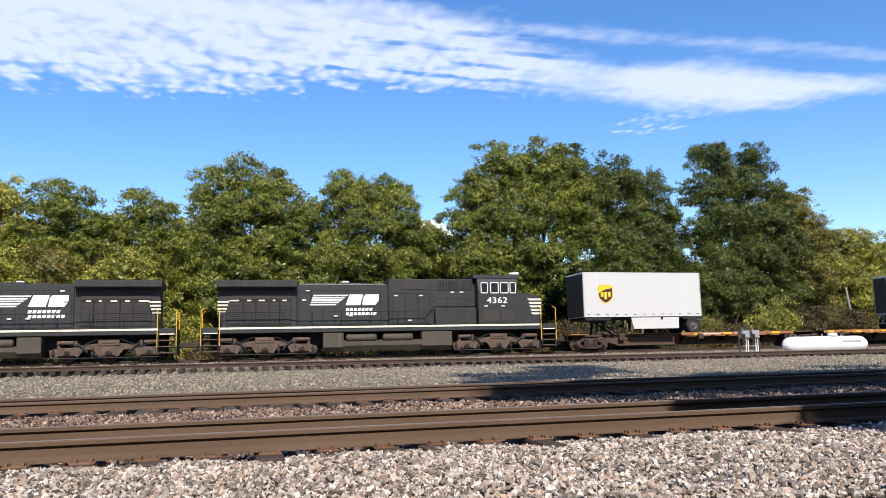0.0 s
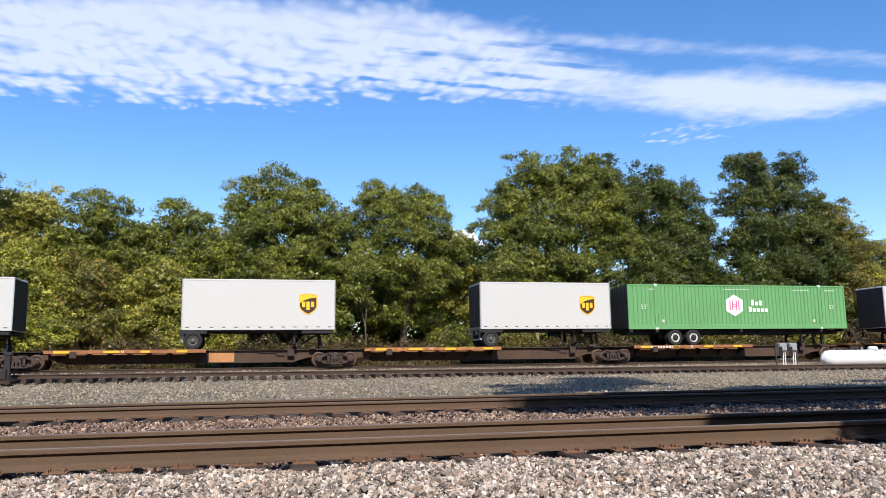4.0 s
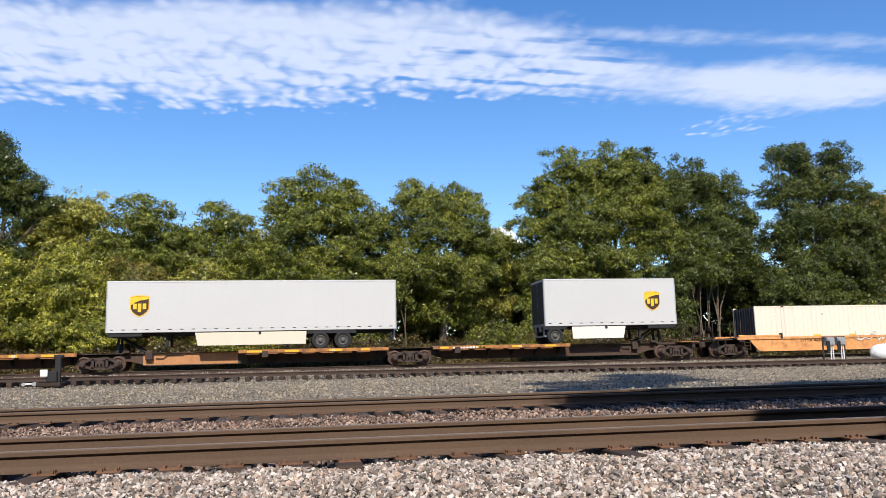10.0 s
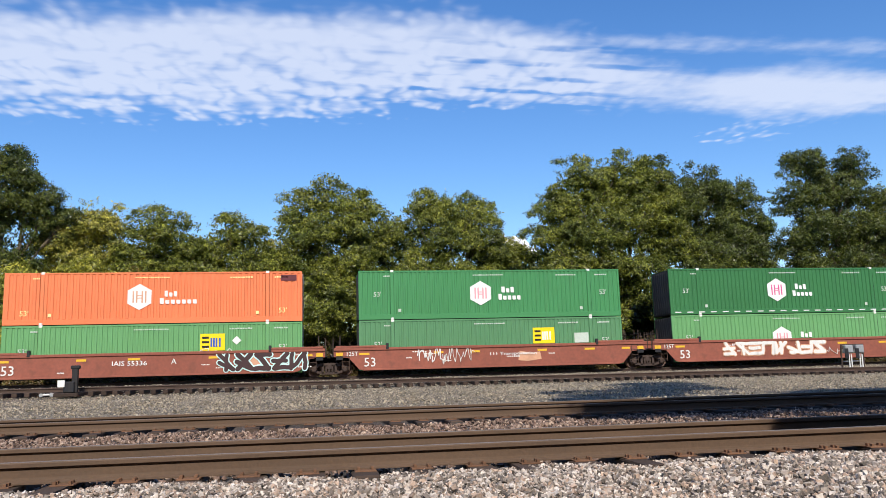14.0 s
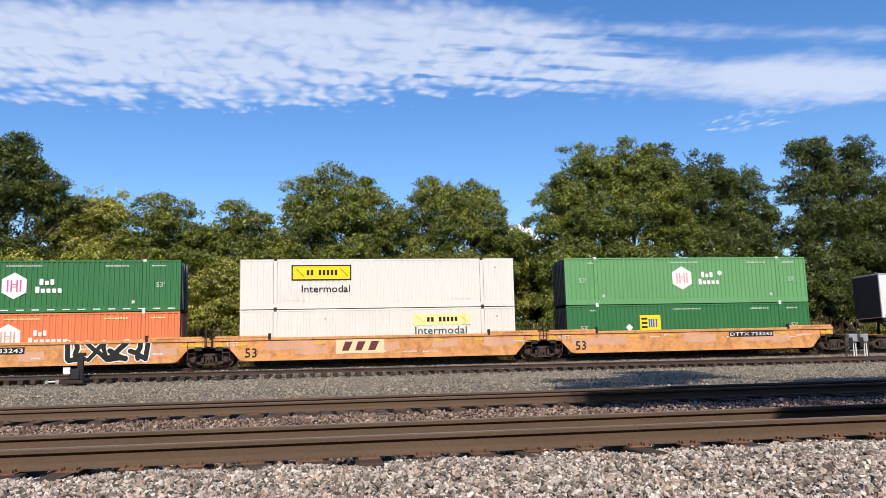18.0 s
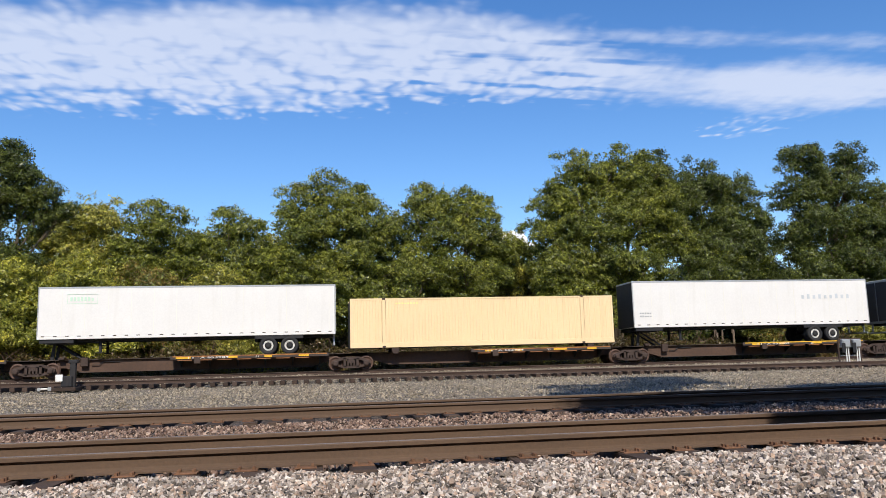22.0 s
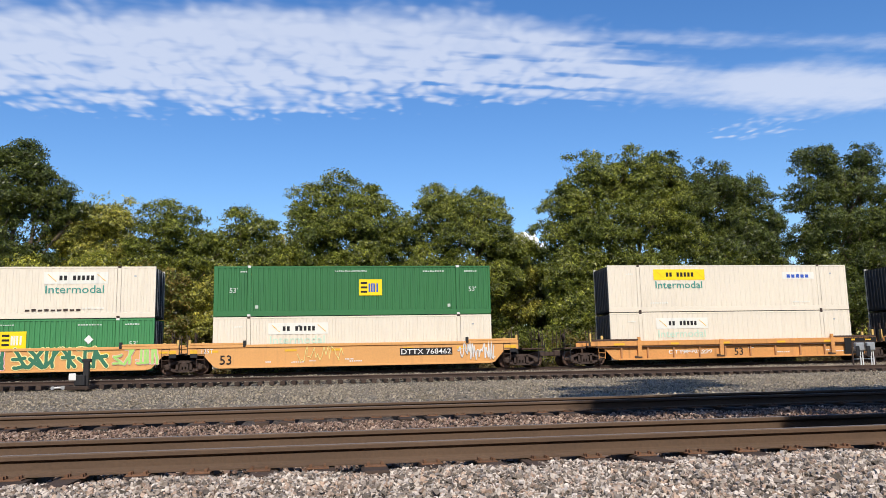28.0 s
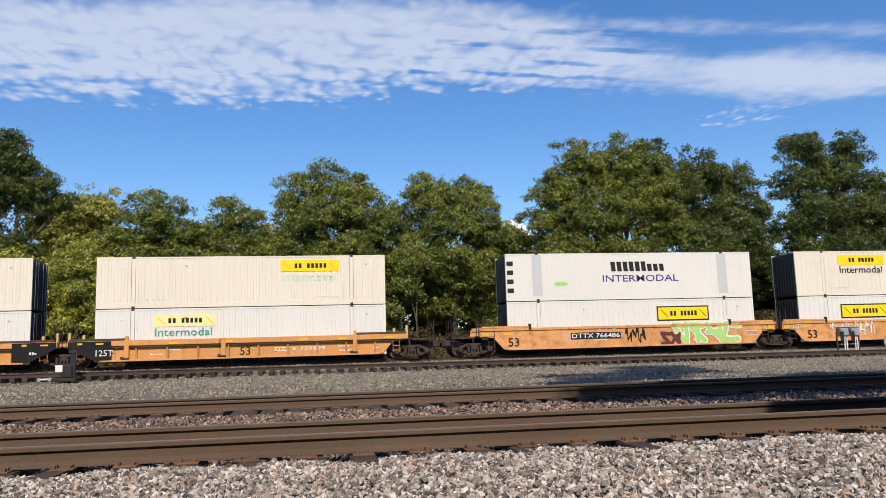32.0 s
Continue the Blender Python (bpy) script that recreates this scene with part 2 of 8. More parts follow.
M["stripe"] = surface("off_white_stripe", (0.66, 0.6, 0.5), 0.6, 0, 0.12, 0.9, 10, (0.4, 0.26, 0.17), 0.75, False)
M["white"] = surface("white_lettering", (0.72, 0.71, 0.68), 0.6, 0, 0.06, amount=0.15)
M["white_worn"] = surface("worn_white_lettering", (0.68, 0.66, 0.62), 0.7, 0, 0.15, amount=0.4)
M["black"] = surface("black_lettering", (0.015, 0.014, 0.014), 0.6, 0, 0.2, amount=0.1)
M["sign_yellow"] = surface("yellow_sign", (0.85, 0.6, 0.01), 0.5, 0, 0.05, amount=0.12)
M["sign_faded"] = surface("faded_yellow_sign", (0.8, 0.7, 0.3), 0.6, 0, 0.1, amount=0.2)
M["sign_pale"] = surface("bleached_sign", (0.72, 0.7, 0.62), 0.6, 0, 0.05, amount=0.2)
M["ghost"] = surface("ghost_of_old_lettering", (0.5, 0.53, 0.55), 0.6, 0, 0.08, amount=0.2)
M["teal"] = surface("teal_lettering", (0.06, 0.27, 0.22), 0.6, 0, 0.15, amount=0.1)
M["teal_dark"] = surface("dark_teal_lettering", (0.04, 0.1, 0.1), 0.6, 0, 0.15, amount=0.1)
M["teal_faded"] = surface("faded_mint_lettering", (0.5, 0.66, 0.52), 0.6, 0, 0.1, amount=0.1)
M["pink"] = surface("faded_pink", (0.72, 0.3, 0.34), 0.6, 0, 0.1, amount=0.1)
M["magenta"] = surface("magenta", (0.62, 0.1, 0.25), 0.6, 0, 0.1, amount=0.1)
M["shield_brown"] = surface("brown_shield", (0.05, 0.028, 0.015), 0.6, 0, 0.15, amount=0.1)
M["shield_gold"] = surface("gold_shield", (0.8, 0.47, 0.03), 0.55, 0, 0.1, amount=0.1)
M["navy"] = surface("navy_lettering", (0.06, 0.06, 0.2), 0.6, 0, 0.1, amount=0.1)
M["blue"] = surface("blue_lettering", (0.03, 0.09, 0.42), 0.6, 0, 0.1, amount=0.1)
M["paint_pink"] = surface("pink_spray", (0.75, 0.42, 0.42), 0.7, 0, 0.15, amount=0.2)
M["paint_green"] = surface("lime_spray", (0.36, 0.6, 0.16), 0.7, 0, 0.15, amount=0.2)
M["paint_dkgreen"] = surface("dark_green_spray", (0.04, 0.16, 0.09), 0.7, 0, 0.15, amount=0.2)
M["paint_maroon"] = surface("maroon_spray", (0.12, 0.03, 0.035), 0.7, 0, 0.15, amount=0.2)
M["paint_cyan"] = surface("pale_cyan_spray", (0.55, 0.78, 0.74), 0.7, 0, 0.15, amount=0.2)
M["paint_brown"] = surface("dark_brown_spray", (0.055, 0.03, 0.03), 0.7, 0, 0.15, amount=0.2)
M["galv"] = surface("galvanised_steel", (0.42, 0.43, 0.43), 0.45, 0.5, 0.15, amount=0.15)
M["tank_white"] = surface("white_tank_paint", (0.7, 0.7, 0.69), 0.4, 0, 0.04, amount=0.12)
M["bark"] = surface("grey_brown_bark", (0.14, 0.105, 0.075), 0.95, 0, 0.35, 3, 20, (0.05, 0.04, 0.03), 0.5, True, 0.6)
M["twig"] = surface("dry_twig", (0.16, 0.1, 0.065), 0.9, 0, 0.3, 3, 20, amount=0.2, island=0.4)
M["post_wood"] = surface("weathered_post", (0.33, 0.28, 0.22), 0.9, 0, 0.25, 3, 20, amount=0.3)
M["soil"] = surface("weedy_soil", (0.12, 0.1, 0.055), 0.95, 0, 0.4, 0.25, 6, (0.05, 0.075, 0.025), 0.7, False, 0.6)
# near sheet darker than its stones, so gaps between them look shaded
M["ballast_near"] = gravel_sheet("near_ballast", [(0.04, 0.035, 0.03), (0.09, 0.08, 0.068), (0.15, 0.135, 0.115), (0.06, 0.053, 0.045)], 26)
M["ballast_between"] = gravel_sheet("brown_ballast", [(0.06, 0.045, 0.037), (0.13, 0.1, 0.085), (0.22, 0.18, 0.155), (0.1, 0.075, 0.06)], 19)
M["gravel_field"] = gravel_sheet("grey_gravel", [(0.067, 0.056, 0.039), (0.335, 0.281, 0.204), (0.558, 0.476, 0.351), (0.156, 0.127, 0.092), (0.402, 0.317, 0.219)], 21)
M["stone_near"] = stone_mat("near_stone", [(0.056, 0.048, 0.041), (0.217, 0.179, 0.151), (0.632, 0.547, 0.484), (0.136, 0.113, 0.096), (0.524, 0.378, 0.291), (0.091, 0.077, 0.067), (0.393, 0.328, 0.278), (0.702, 0.623, 0.563), (0.127, 0.106, 0.092)])
M["stone_between"] = stone_mat("brown_stone", [(0.068, 0.043, 0.032), (0.194, 0.123, 0.093), (0.365, 0.266, 0.211), (0.148, 0.085, 0.060), (0.479, 0.355, 0.274), (0.103, 0.067, 0.051), (0.274, 0.170, 0.125), (0.057, 0.037, 0.028)])
M["stone_field"] = stone_mat("grey_stone", [(0.069, 0.058, 0.042), (0.279, 0.233, 0.168), (0.486, 0.414, 0.306), (0.140, 0.117, 0.085), (0.419, 0.343, 0.244), (0.099, 0.080, 0.058)])
M["leaf_green"] = leaf_mat("green_leaf", [(0.035, 0.043, 0.009), (0.127, 0.152, 0.028), (0.248, 0.275, 0.054), (0.066, 0.080, 0.016)])
M["leaf_dark"] = leaf_mat("dark_leaf", [(0.019, 0.027, 0.008), (0.070, 0.091, 0.022), (0.134, 0.163, 0.038), (0.035, 0.050, 0.013)])
M["leaf_olive"] = leaf_mat("olive_leaf", [(0.068, 0.076, 0.018), (0.222, 0.229, 0.050), (0.396, 0.393, 0.093), (0.206, 0.171, 0.046)])
M["leaf_yellow"] = leaf_mat("yellow_green_leaf", [(0.078, 0.090, 0.017), (0.247, 0.267, 0.050), (0.424, 0.414, 0.088), (0.091, 0.118, 0.025)])
M["leaf_russet"] = leaf_mat("russet_leaf", [(0.082, 0.066, 0.020), (0.231, 0.155, 0.050), (0.168, 0.215, 0.051), (0.133, 0.125, 0.037)])
M["leaf_dry"] = leaf_mat("dry_brush_leaf", [(0.036, 0.024, 0.013), (0.123, 0.079, 0.043), (0.091, 0.091, 0.030), (0.109, 0.080, 0.048)])
M["cloud_white"] = surface("cloud_white", (0.85, 0.86, 0.9), 1.0, 0, 0.05, 0.01, 0.05, amount=0, bump=0)
# ---- building helpers ----
class Shape:
    """Collects simple solids into one mesh."""

    def __init__(self):
        self.v, self.f, self.s = [], [], []

    def add(self, verts, faces, smooth=False):
        k = len(self.v)
        self.v += [tuple(p) for p in verts]
        self.f += [tuple(i + k for i in q) for q in faces]
        self.s += [smooth] * len(faces)
        return self

    def box(self, x0, x1, y0, y1, z0, z1, c=0.0):
        if not c:
            vs = [(x, y, z) for z in (z0, z1) for y in (y0, y1) for x in (x0, x1)]
            return self.add(vs, [(0, 2, 3, 1), (4, 5, 7, 6), (0, 1, 5, 4), (2, 6, 7, 3), (0, 4, 6, 2), (1, 3, 7, 5)])
        vs, at = [], {}
        for i, x in enumerate((x0, x1)):
            for j, y in enumerate((y0, y1)):
                for k, z in enumerate((z0, z1)):
                    sx, sy, sz = c * (1 - 2 * i), c * (1 - 2 * j), c * (1 - 2 * k)
                    for a, p in enumerate(((x, y + sy, z + sz), (x + sx, y, z + sz), (x + sx, y + sy, z))):
                        at[i, j, k, a] = len(vs)
                        vs.append(p)
        fs = []
        for i in (0, 1):
            for a, ring in ((0, [(i, 0, 0), (i, 1, 0), (i, 1, 1), (i, 0, 1)]), (1, [(0, i, 0), (0, i, 1), (1, i, 1), (1, i, 0)]), (2, [(0, 0, i), (1, 0, i), (1, 1, i), (0, 1, i)])):
                q = [at[(*r, a)] for r in ring]
                fs.append(q if i else q[::-1])
        for i in (0, 1):
            for j in (0, 1):
                fs.append((at[i, j, 0, 0], at[i, j, 1, 0], at[i, j, 1, 1], at[i, j, 0, 1]))
                fs.append((at[i, 0, j, 0], at[i, 1, j, 0], at[i, 1, j, 2], at[i, 0, j, 2]))
                fs.append((at[0, i, j, 1], at[1, i, j, 1], at[1, i, j, 2], at[0, i, j, 2]))
                for k in (0, 1):
                    fs.append((at[i, j, k, 0], at[i, j, k, 1], at[i, j, k, 2]))
        return self.add(vs, fs)

    def prism(self, outline, y0, y1):
        """An outline in x and z, drawn out from y0 to y1."""
        n = len(outline)
        vs = [(x, y0, z) for x, z in outline] + [(x, y1, z) for x, z in outline]
        fs = [tuple(range(n)), tuple(range(2 * n - 1, n - 1, -1))]
        fs += [(i, i + n, (i + 1) % n + n, (i + 1) % n) for i in range(n)]
        return self.add(vs, fs)

    def bar(self, outline, x0, x1):
        """An outline in y and z, drawn out from x0 to x1."""
        n = len(outline)
        vs = [(x0, y, z) for y, z in outline] + [(x1, y, z) for y, z in outline]
        fs = [tuple(range(n)), tuple(range(2 * n - 1, n - 1, -1))]
        fs += [(i, i + n, (i + 1) % n + n, (i + 1) % n) for i in range(n)]
        return self.add(vs, fs)

    def rod(self, a, b, r, n=8, r2=None, caps=True):
        a, b = Vector(a), Vector(b)
        q = (b - a).to_track_quat("Z", "Y")
        r2 = r if r2 is None else r2
        ring = [(math.cos(2 * math.pi * i / n), math.sin(2 * math.pi * i / n)) for i in range(n)]
        lo = [a + q @ Vector((r * x, r * y, 0)) for x, y in ring]
        hi = [b + q @ Vector((r2 * x, r2 * y, 0)) for x, y in ring]
        self.add(lo + hi, [(i, (i + 1) % n, (i + 1) % n + n, i + n) for i in range(n)], True)
        if caps:
            self.add(lo, [tuple(range(n - 1, -1, -1))])
            self.add(hi, [tuple(range(n))])
        return self

    def lathe(self, profile, centre, axis="y", n=20):
        """A profile of (along, radius) turned about an axis through centre."""
        cx, cy, cz = centre
        vs, fs = [], []
        for h, r in profile:
            for i in range(n):
                u, w = r * math.cos(2 * math.pi * i / n), r * math.sin(2 * math.pi * i / n)
                vs.append({"y": (cx + u, cy + h, cz + w), "x": (cx + h, cy + u, cz + w), "z": (cx + u, cy + w, cz + h)}[axis])
        for k in range(len(profile) - 1):
            fs += [(k * n + i, k * n + (i + 1) % n, (k + 1) * n + (i + 1) % n, (k + 1) * n + i) for i in range(n)]
        fs += [tuple(range(n - 1, -1, -1)), tuple(range((len(profile) - 1) * n, len(profile) * n))]
        return self.add(vs, fs, n > 12)

    def pipe(self, path, r, n=6):
        for a, b in zip(path, path[1:]):
            self.rod(a, b, r, n)
        return self

    def mesh(self, name, material):
        me = bpy.data.meshes.new(name)
        me.from_pydata(self.v, [], self.f)
        me.polygons.foreach_set("use_smooth", self.s)
        me.materials.append(material)
        me.update()
        return me


def part(name, shape, material, parent=None, label=""):
    me = shape if isinstance(shape, bpy.types.Mesh) else shape.mesh(name, material)
    ob = new(name, me)
    ob.parent = parent
    return tagged(ob, label, kind="stuff" if name == "stencil" else "")


def thing(name, label, category, group="", kind="", m=None):
    ob = tagged(new(name), label, category, group, kind)
    if m is not None:
        ob.matrix_basis = m
    return ob


FONT_CACHE = {}


def lettering(name, text, material, parent, x, y, z, height, width=None, label=""):
    """Text on a side that faces -y, its left lower corner at (x, y, z)."""
    key = (text, material.name)
    if key not in FONT_CACHE:
        cu = bpy.data.curves.new("text", "FONT")
        cu.body, cu.size, cu.extrude, cu.offset, cu.resolution_u = text, 1.0, 0.004, 0.006, 2
        ob = bpy.data.objects.new("text", cu)
        me = bpy.data.meshes.new_from_object(ob)
        bpy.data.objects.remove(ob)
        co = np.array([v.co[:] for v in me.vertices])
        lo, hi = co.min(0), co.max(0)
        co = (co - (lo[0], lo[1], 0)) / (hi[0] - lo[0], hi[1] - lo[1], 1)
        me.vertices.foreach_set("co", np.stack([co[:, 0], -co[:, 2], co[:, 1]], 1).ravel())
        me.materials.clear()
        me.materials.append(material)
        me.update()
        FONT_CACHE[key] = (me, (hi[0] - lo[0]) / (hi[1] - lo[1]))
    me, ratio = FONT_CACHE[key]
    ob = new(name, me)
    ob.parent = parent
    ob.matrix_basis = pose(x, y, z) @ Matrix.Diagonal((width or height * ratio, 1, height, 1))
    return tagged(ob, label)


def flat(outline, y, depth=0.004):
    return Shape().prism(outline, y - depth, y)


def bars(x, z, width, height, n, y, gap=0.3, seed=1):
    """A row of upright strokes, for writing too small to read."""
    s, w, r = Shape(), width / n, random.Random(seed)
    for i in range(n):
        k = r.uniform(0.7, 1.0)
        s.box(x + i * w, x + i * w + w * (1 - gap), y - 0.004, y, z, z + height * k)
    return s


# ---- how the train runs: seconds, metres along the track ----
RUN = [(0, 0.00), (0.5, -8.74), (1, -17.91), (1.5, -26.60), (2, -35.27), (3, -52.04), (5.5, -95.53), (6, -104.81), (7, -121.57),
       (7.5, -130.28), (8, -139.00), (9, -156.79), (10, -173.62), (10.5, -183.09), (11, -191.80), (11.5, -200.13), (12, -208.17),
       (12.5, -216.87), (13, -226.09), (13.5, -234.74), (14, -242.79), (14.5, -251.45), (16.5, -285.86), (17, -294.39),
       (17.5, -303.07), (18, -312.21), (18.5, -320.86), (19, -328.96), (19.5, -337.60), (20, -346.27), (20.5, -355.37), (21, -364.02),
       (22, -380.67), (23, -398.49), (24, -415.14), (24.5, -423.80), (25, -432.94), (25.5, -441.55), (28, -484.64), (28.5, -492.50),
       (29, -501.15), (29.5, -509.85), (30, -518.96), (30.5, -527.56), (31, -535.63), (32, -552.77)]
TRACK_Y, RAIL_Z = 47.8, 0.73
TRAIN = []  # (thing, place along the train, height over the rail)


def on_train(ob, along, height=0.0):
    ob.location = (along, TRACK_Y, RAIL_Z + height)
    TRAIN.append((ob, along, height))
    return ob
# ---- ground, ballast and tracks ----
def sheet(name, xs, profile, material, label, category, seed=0, rough=0.0):
    """Ground that runs along x with a cross profile of (y, z)."""
    r = np.random.RandomState(seed)
    ny = len(profile)
    vs = [(x, y, z + (r.uniform(-rough, rough) if rough else 0)) for x in xs for y, z in profile]
    fs = [(i * ny + j, (i + 1) * ny + j, (i + 1) * ny + j + 1, i * ny + j + 1) for i in range(len(xs) - 1) for j in range(ny - 1)]
    s = Shape().add(vs, fs, True)
    return tagged(part(name, s, material), label, category, kind="structure")


FAR = [-4000, -1500, -600, -200, -80, -30, 0, 30, 80, 200, 600, 1500, 4000]
sheet("ground", FAR, [(-4000, -0.9), (-60, -0.9), (0, -0.85), (3, -0.7), (5, -0.35), (17, -0.3), (20, -0.1), (41, -0.05), (52, 0.1), (56, 0.7), (75, 1.1), (4000, 1.2)],
      M["soil"], "weedy brown soil along the railway", "ground")
LONG = [-900, -300, -100, -60] + list(range(-40, 81, 4)) + [120, 300, 900]
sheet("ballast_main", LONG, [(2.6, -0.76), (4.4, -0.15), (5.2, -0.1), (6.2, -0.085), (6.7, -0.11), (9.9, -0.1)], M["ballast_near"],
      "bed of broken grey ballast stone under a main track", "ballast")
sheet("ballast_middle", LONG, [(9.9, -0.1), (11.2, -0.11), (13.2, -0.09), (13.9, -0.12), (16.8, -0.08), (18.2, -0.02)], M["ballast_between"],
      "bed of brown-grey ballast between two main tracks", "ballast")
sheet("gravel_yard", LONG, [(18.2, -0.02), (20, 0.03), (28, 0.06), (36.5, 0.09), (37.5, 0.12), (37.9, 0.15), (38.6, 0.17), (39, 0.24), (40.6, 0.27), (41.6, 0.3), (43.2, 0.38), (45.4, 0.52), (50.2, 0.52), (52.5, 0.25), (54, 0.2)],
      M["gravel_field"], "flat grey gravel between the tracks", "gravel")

RAIL_PROFILE = [(-0.07, 0), (0.07, 0), (0.07, 0.011), (0.012, 0.03), (0.0085, 0.05), (0.0085, 0.125), (0.036, 0.136), (0.037, 0.166),
                (0.03, 0.1745), (-0.03, 0.1745), (-0.037, 0.166), (-0.036, 0.136), (-0.0085, 0.125), (-0.0085, 0.05), (-0.012, 0.03), (-0.07, 0.011)]


def rail(parent, y, z, x0, x1, slope=0.0, dark=False):
    prof = [(y + a, z - 0.1745 + b) for a, b in RAIL_PROFILE]
    s = Shape().bar(prof, x0, x1)
    s.v = [(px, py, pz + slope * px) for px, py, pz in s.v]
    ob = part("rail", s, M["rail_dark" if dark else "rail_side"], parent, "rusty brown steel rail")
    top = Shape().box(x0, x1, y - 0.031, y + 0.031, z, z + 0.003)
    top.v = [(px, py, pz + slope * px) for px, py, pz in top.v]
    part("running_surface", top, M["rail_top"], ob, "worn bright running surface")
    return ob


def tie_mesh(seed, length=2.6):
    r = random.Random(seed)
    s = Shape().box(-0.112, 0.112, -length / 2, length / 2, -0.178, 0, 0.012)
    s.v = [(x + r.uniform(-0.008, 0.008), y + r.uniform(-0.01, 0.01), z + r.uniform(-0.006, 0.004)) for x, y, z in s.v]
    return s.mesh("tie", M["tie"])


def end_plate_mesh():
    s = Shape()
    for i in range(9):
        s.box(-0.1 + i * 0.0235, -0.088 + i * 0.0235, -0.004, 0.0, -0.13, -0.02)
    return s.mesh("end_plate", M["rim_dark"])


TIES = [tie_mesh(i) for i in range(5)]


def plate_mesh():
    s = Shape().box(-0.095, 0.095, -0.18, 0.18, 0, 0.014, 0.003)
    for x in (-0.06, 0.06):
        for y in (-0.088, 0.088, -0.15):
            s.box(x - 0.012, x + 0.012, y - 0.018, y + 0.018, 0.014, 0.038)
    return s.mesh("tie_plate", M["plate"])


PLATE, END_PLATE = plate_mesh(), end_plate_mesh()


def track(name, label, y_near, z_head, x0, x1, step, spread, slope=0.0, plates=True, seed=1):
    """Two rails on wooden ties; the ties are built where they show."""
    r = random.Random(seed)
    ob = thing(name, label, "railway track", kind="structure")
    for y in (y_near, y_near + 1.51):
        rail(ob, y, z_head, x0, x1, slope, not plates)
    x = spread[0]
    while x < spread[1]:
        zt = z_head - 0.1745 - 0.013 + slope * x
        tie = new("tie", TIES[r.randrange(5)])
        tie.parent = ob
        tie.matrix_basis = pose(x + r.uniform(-0.04, 0.04), y_near + 0.755 + r.uniform(-0.1, 0.1), zt, 0, 0, r.uniform(-1.8, 1.8))
        if plates and r.random() < 0.35:
            e = new("end_plate", END_PLATE)
            e.parent, e.matrix_basis = tie, pose(0, -1.308, 0)
        if plates:
            for k, y in enumerate((y_near, y_near + 1.51)):
                p = new("tie_plate", PLATE)
                p.parent = ob
                p.matrix_basis = pose(x, y, zt - 0.001, 0, 0, 180 * k)
        x += step
    return ob


track("main_track", "rusty main-line rails on weathered wooden ties", 7.24, 0.18, -900, 900, 0.495, (-6, 15), seed=3)
track("second_main_track", "rusty main-line rails on half-buried ties", 14.17, 0.18, -900, 900, 0.495, (-9, 24), seed=4)
track("siding_track", "brown siding rails on exposed wooden ties", 38.5, 0.55, -900, 900, 0.533, (-20, 46), -0.0026, False, seed=5)
track("train_track", "rails that carry the freight train", 47.045, 0.73, -900, 900, 0.533, (-22, 56), 0.0, False, seed=6)

CUBE_V = np.array([(x, y, z) for x in (-0.8, 0.8) for y in (-0.8, 0.8) for z in (-0.8, 0.8)], float)
CUBE_F = np.array([(0, 1, 3), (0, 3, 2), (4, 6, 7), (4, 7, 5), (0, 4, 5), (0, 5, 1), (2, 3, 7), (2, 7, 6), (0, 2, 6), (0, 6, 4), (1, 5, 7), (1, 7, 3)])
OCT_V = np.array([(1, 0, 0), (-1, 0, 0), (0, 1, 0), (0, -1, 0), (0, 0, 1), (0, 0, -1)], float)
OCT_F = np.array([(0, 2, 4), (2, 1, 4), (1, 3, 4), (3, 0, 4), (2, 0, 5), (1, 2, 5), (3, 1, 5), (0, 3, 5)])


def raw_mesh(name, verts, faces, material):
    """A mesh from arrays of points and equal-sided faces."""
    me = bpy.data.meshes.new(name)
    k = faces.shape[1]
    me.vertices.add(len(verts))
    me.vertices.foreach_set("co", verts.astype(np.float32).ravel())
    me.loops.add(faces.size)
    me.loops.foreach_set("vertex_index", faces.astype(np.int32).ravel())
    me.polygons.add(len(faces))
    me.polygons.foreach_set("loop_start", np.arange(0, faces.size, k, dtype=np.int32))
    me.materials.append(material)
    me.update(calc_edges=True)
    me.shade_flat()
    return me


def turns(r, n):
    q = r.normal(size=(n, 4))
    q /= np.linalg.norm(q, axis=1)[:, None]
    w, x, y, z = q.T
    return np.stack([np.stack([1 - 2 * (y * y + z * z), 2 * (x * y - z * w), 2 * (x * z + y * w)], 1),
                     np.stack([2 * (x * y + z * w), 1 - 2 * (x * x + z * z), 2 * (y * z - x * w)], 1),
                     np.stack([2 * (x * z - y * w), 2 * (y * z + x * w), 1 - 2 * (x * x + y * y)], 1)], 1)


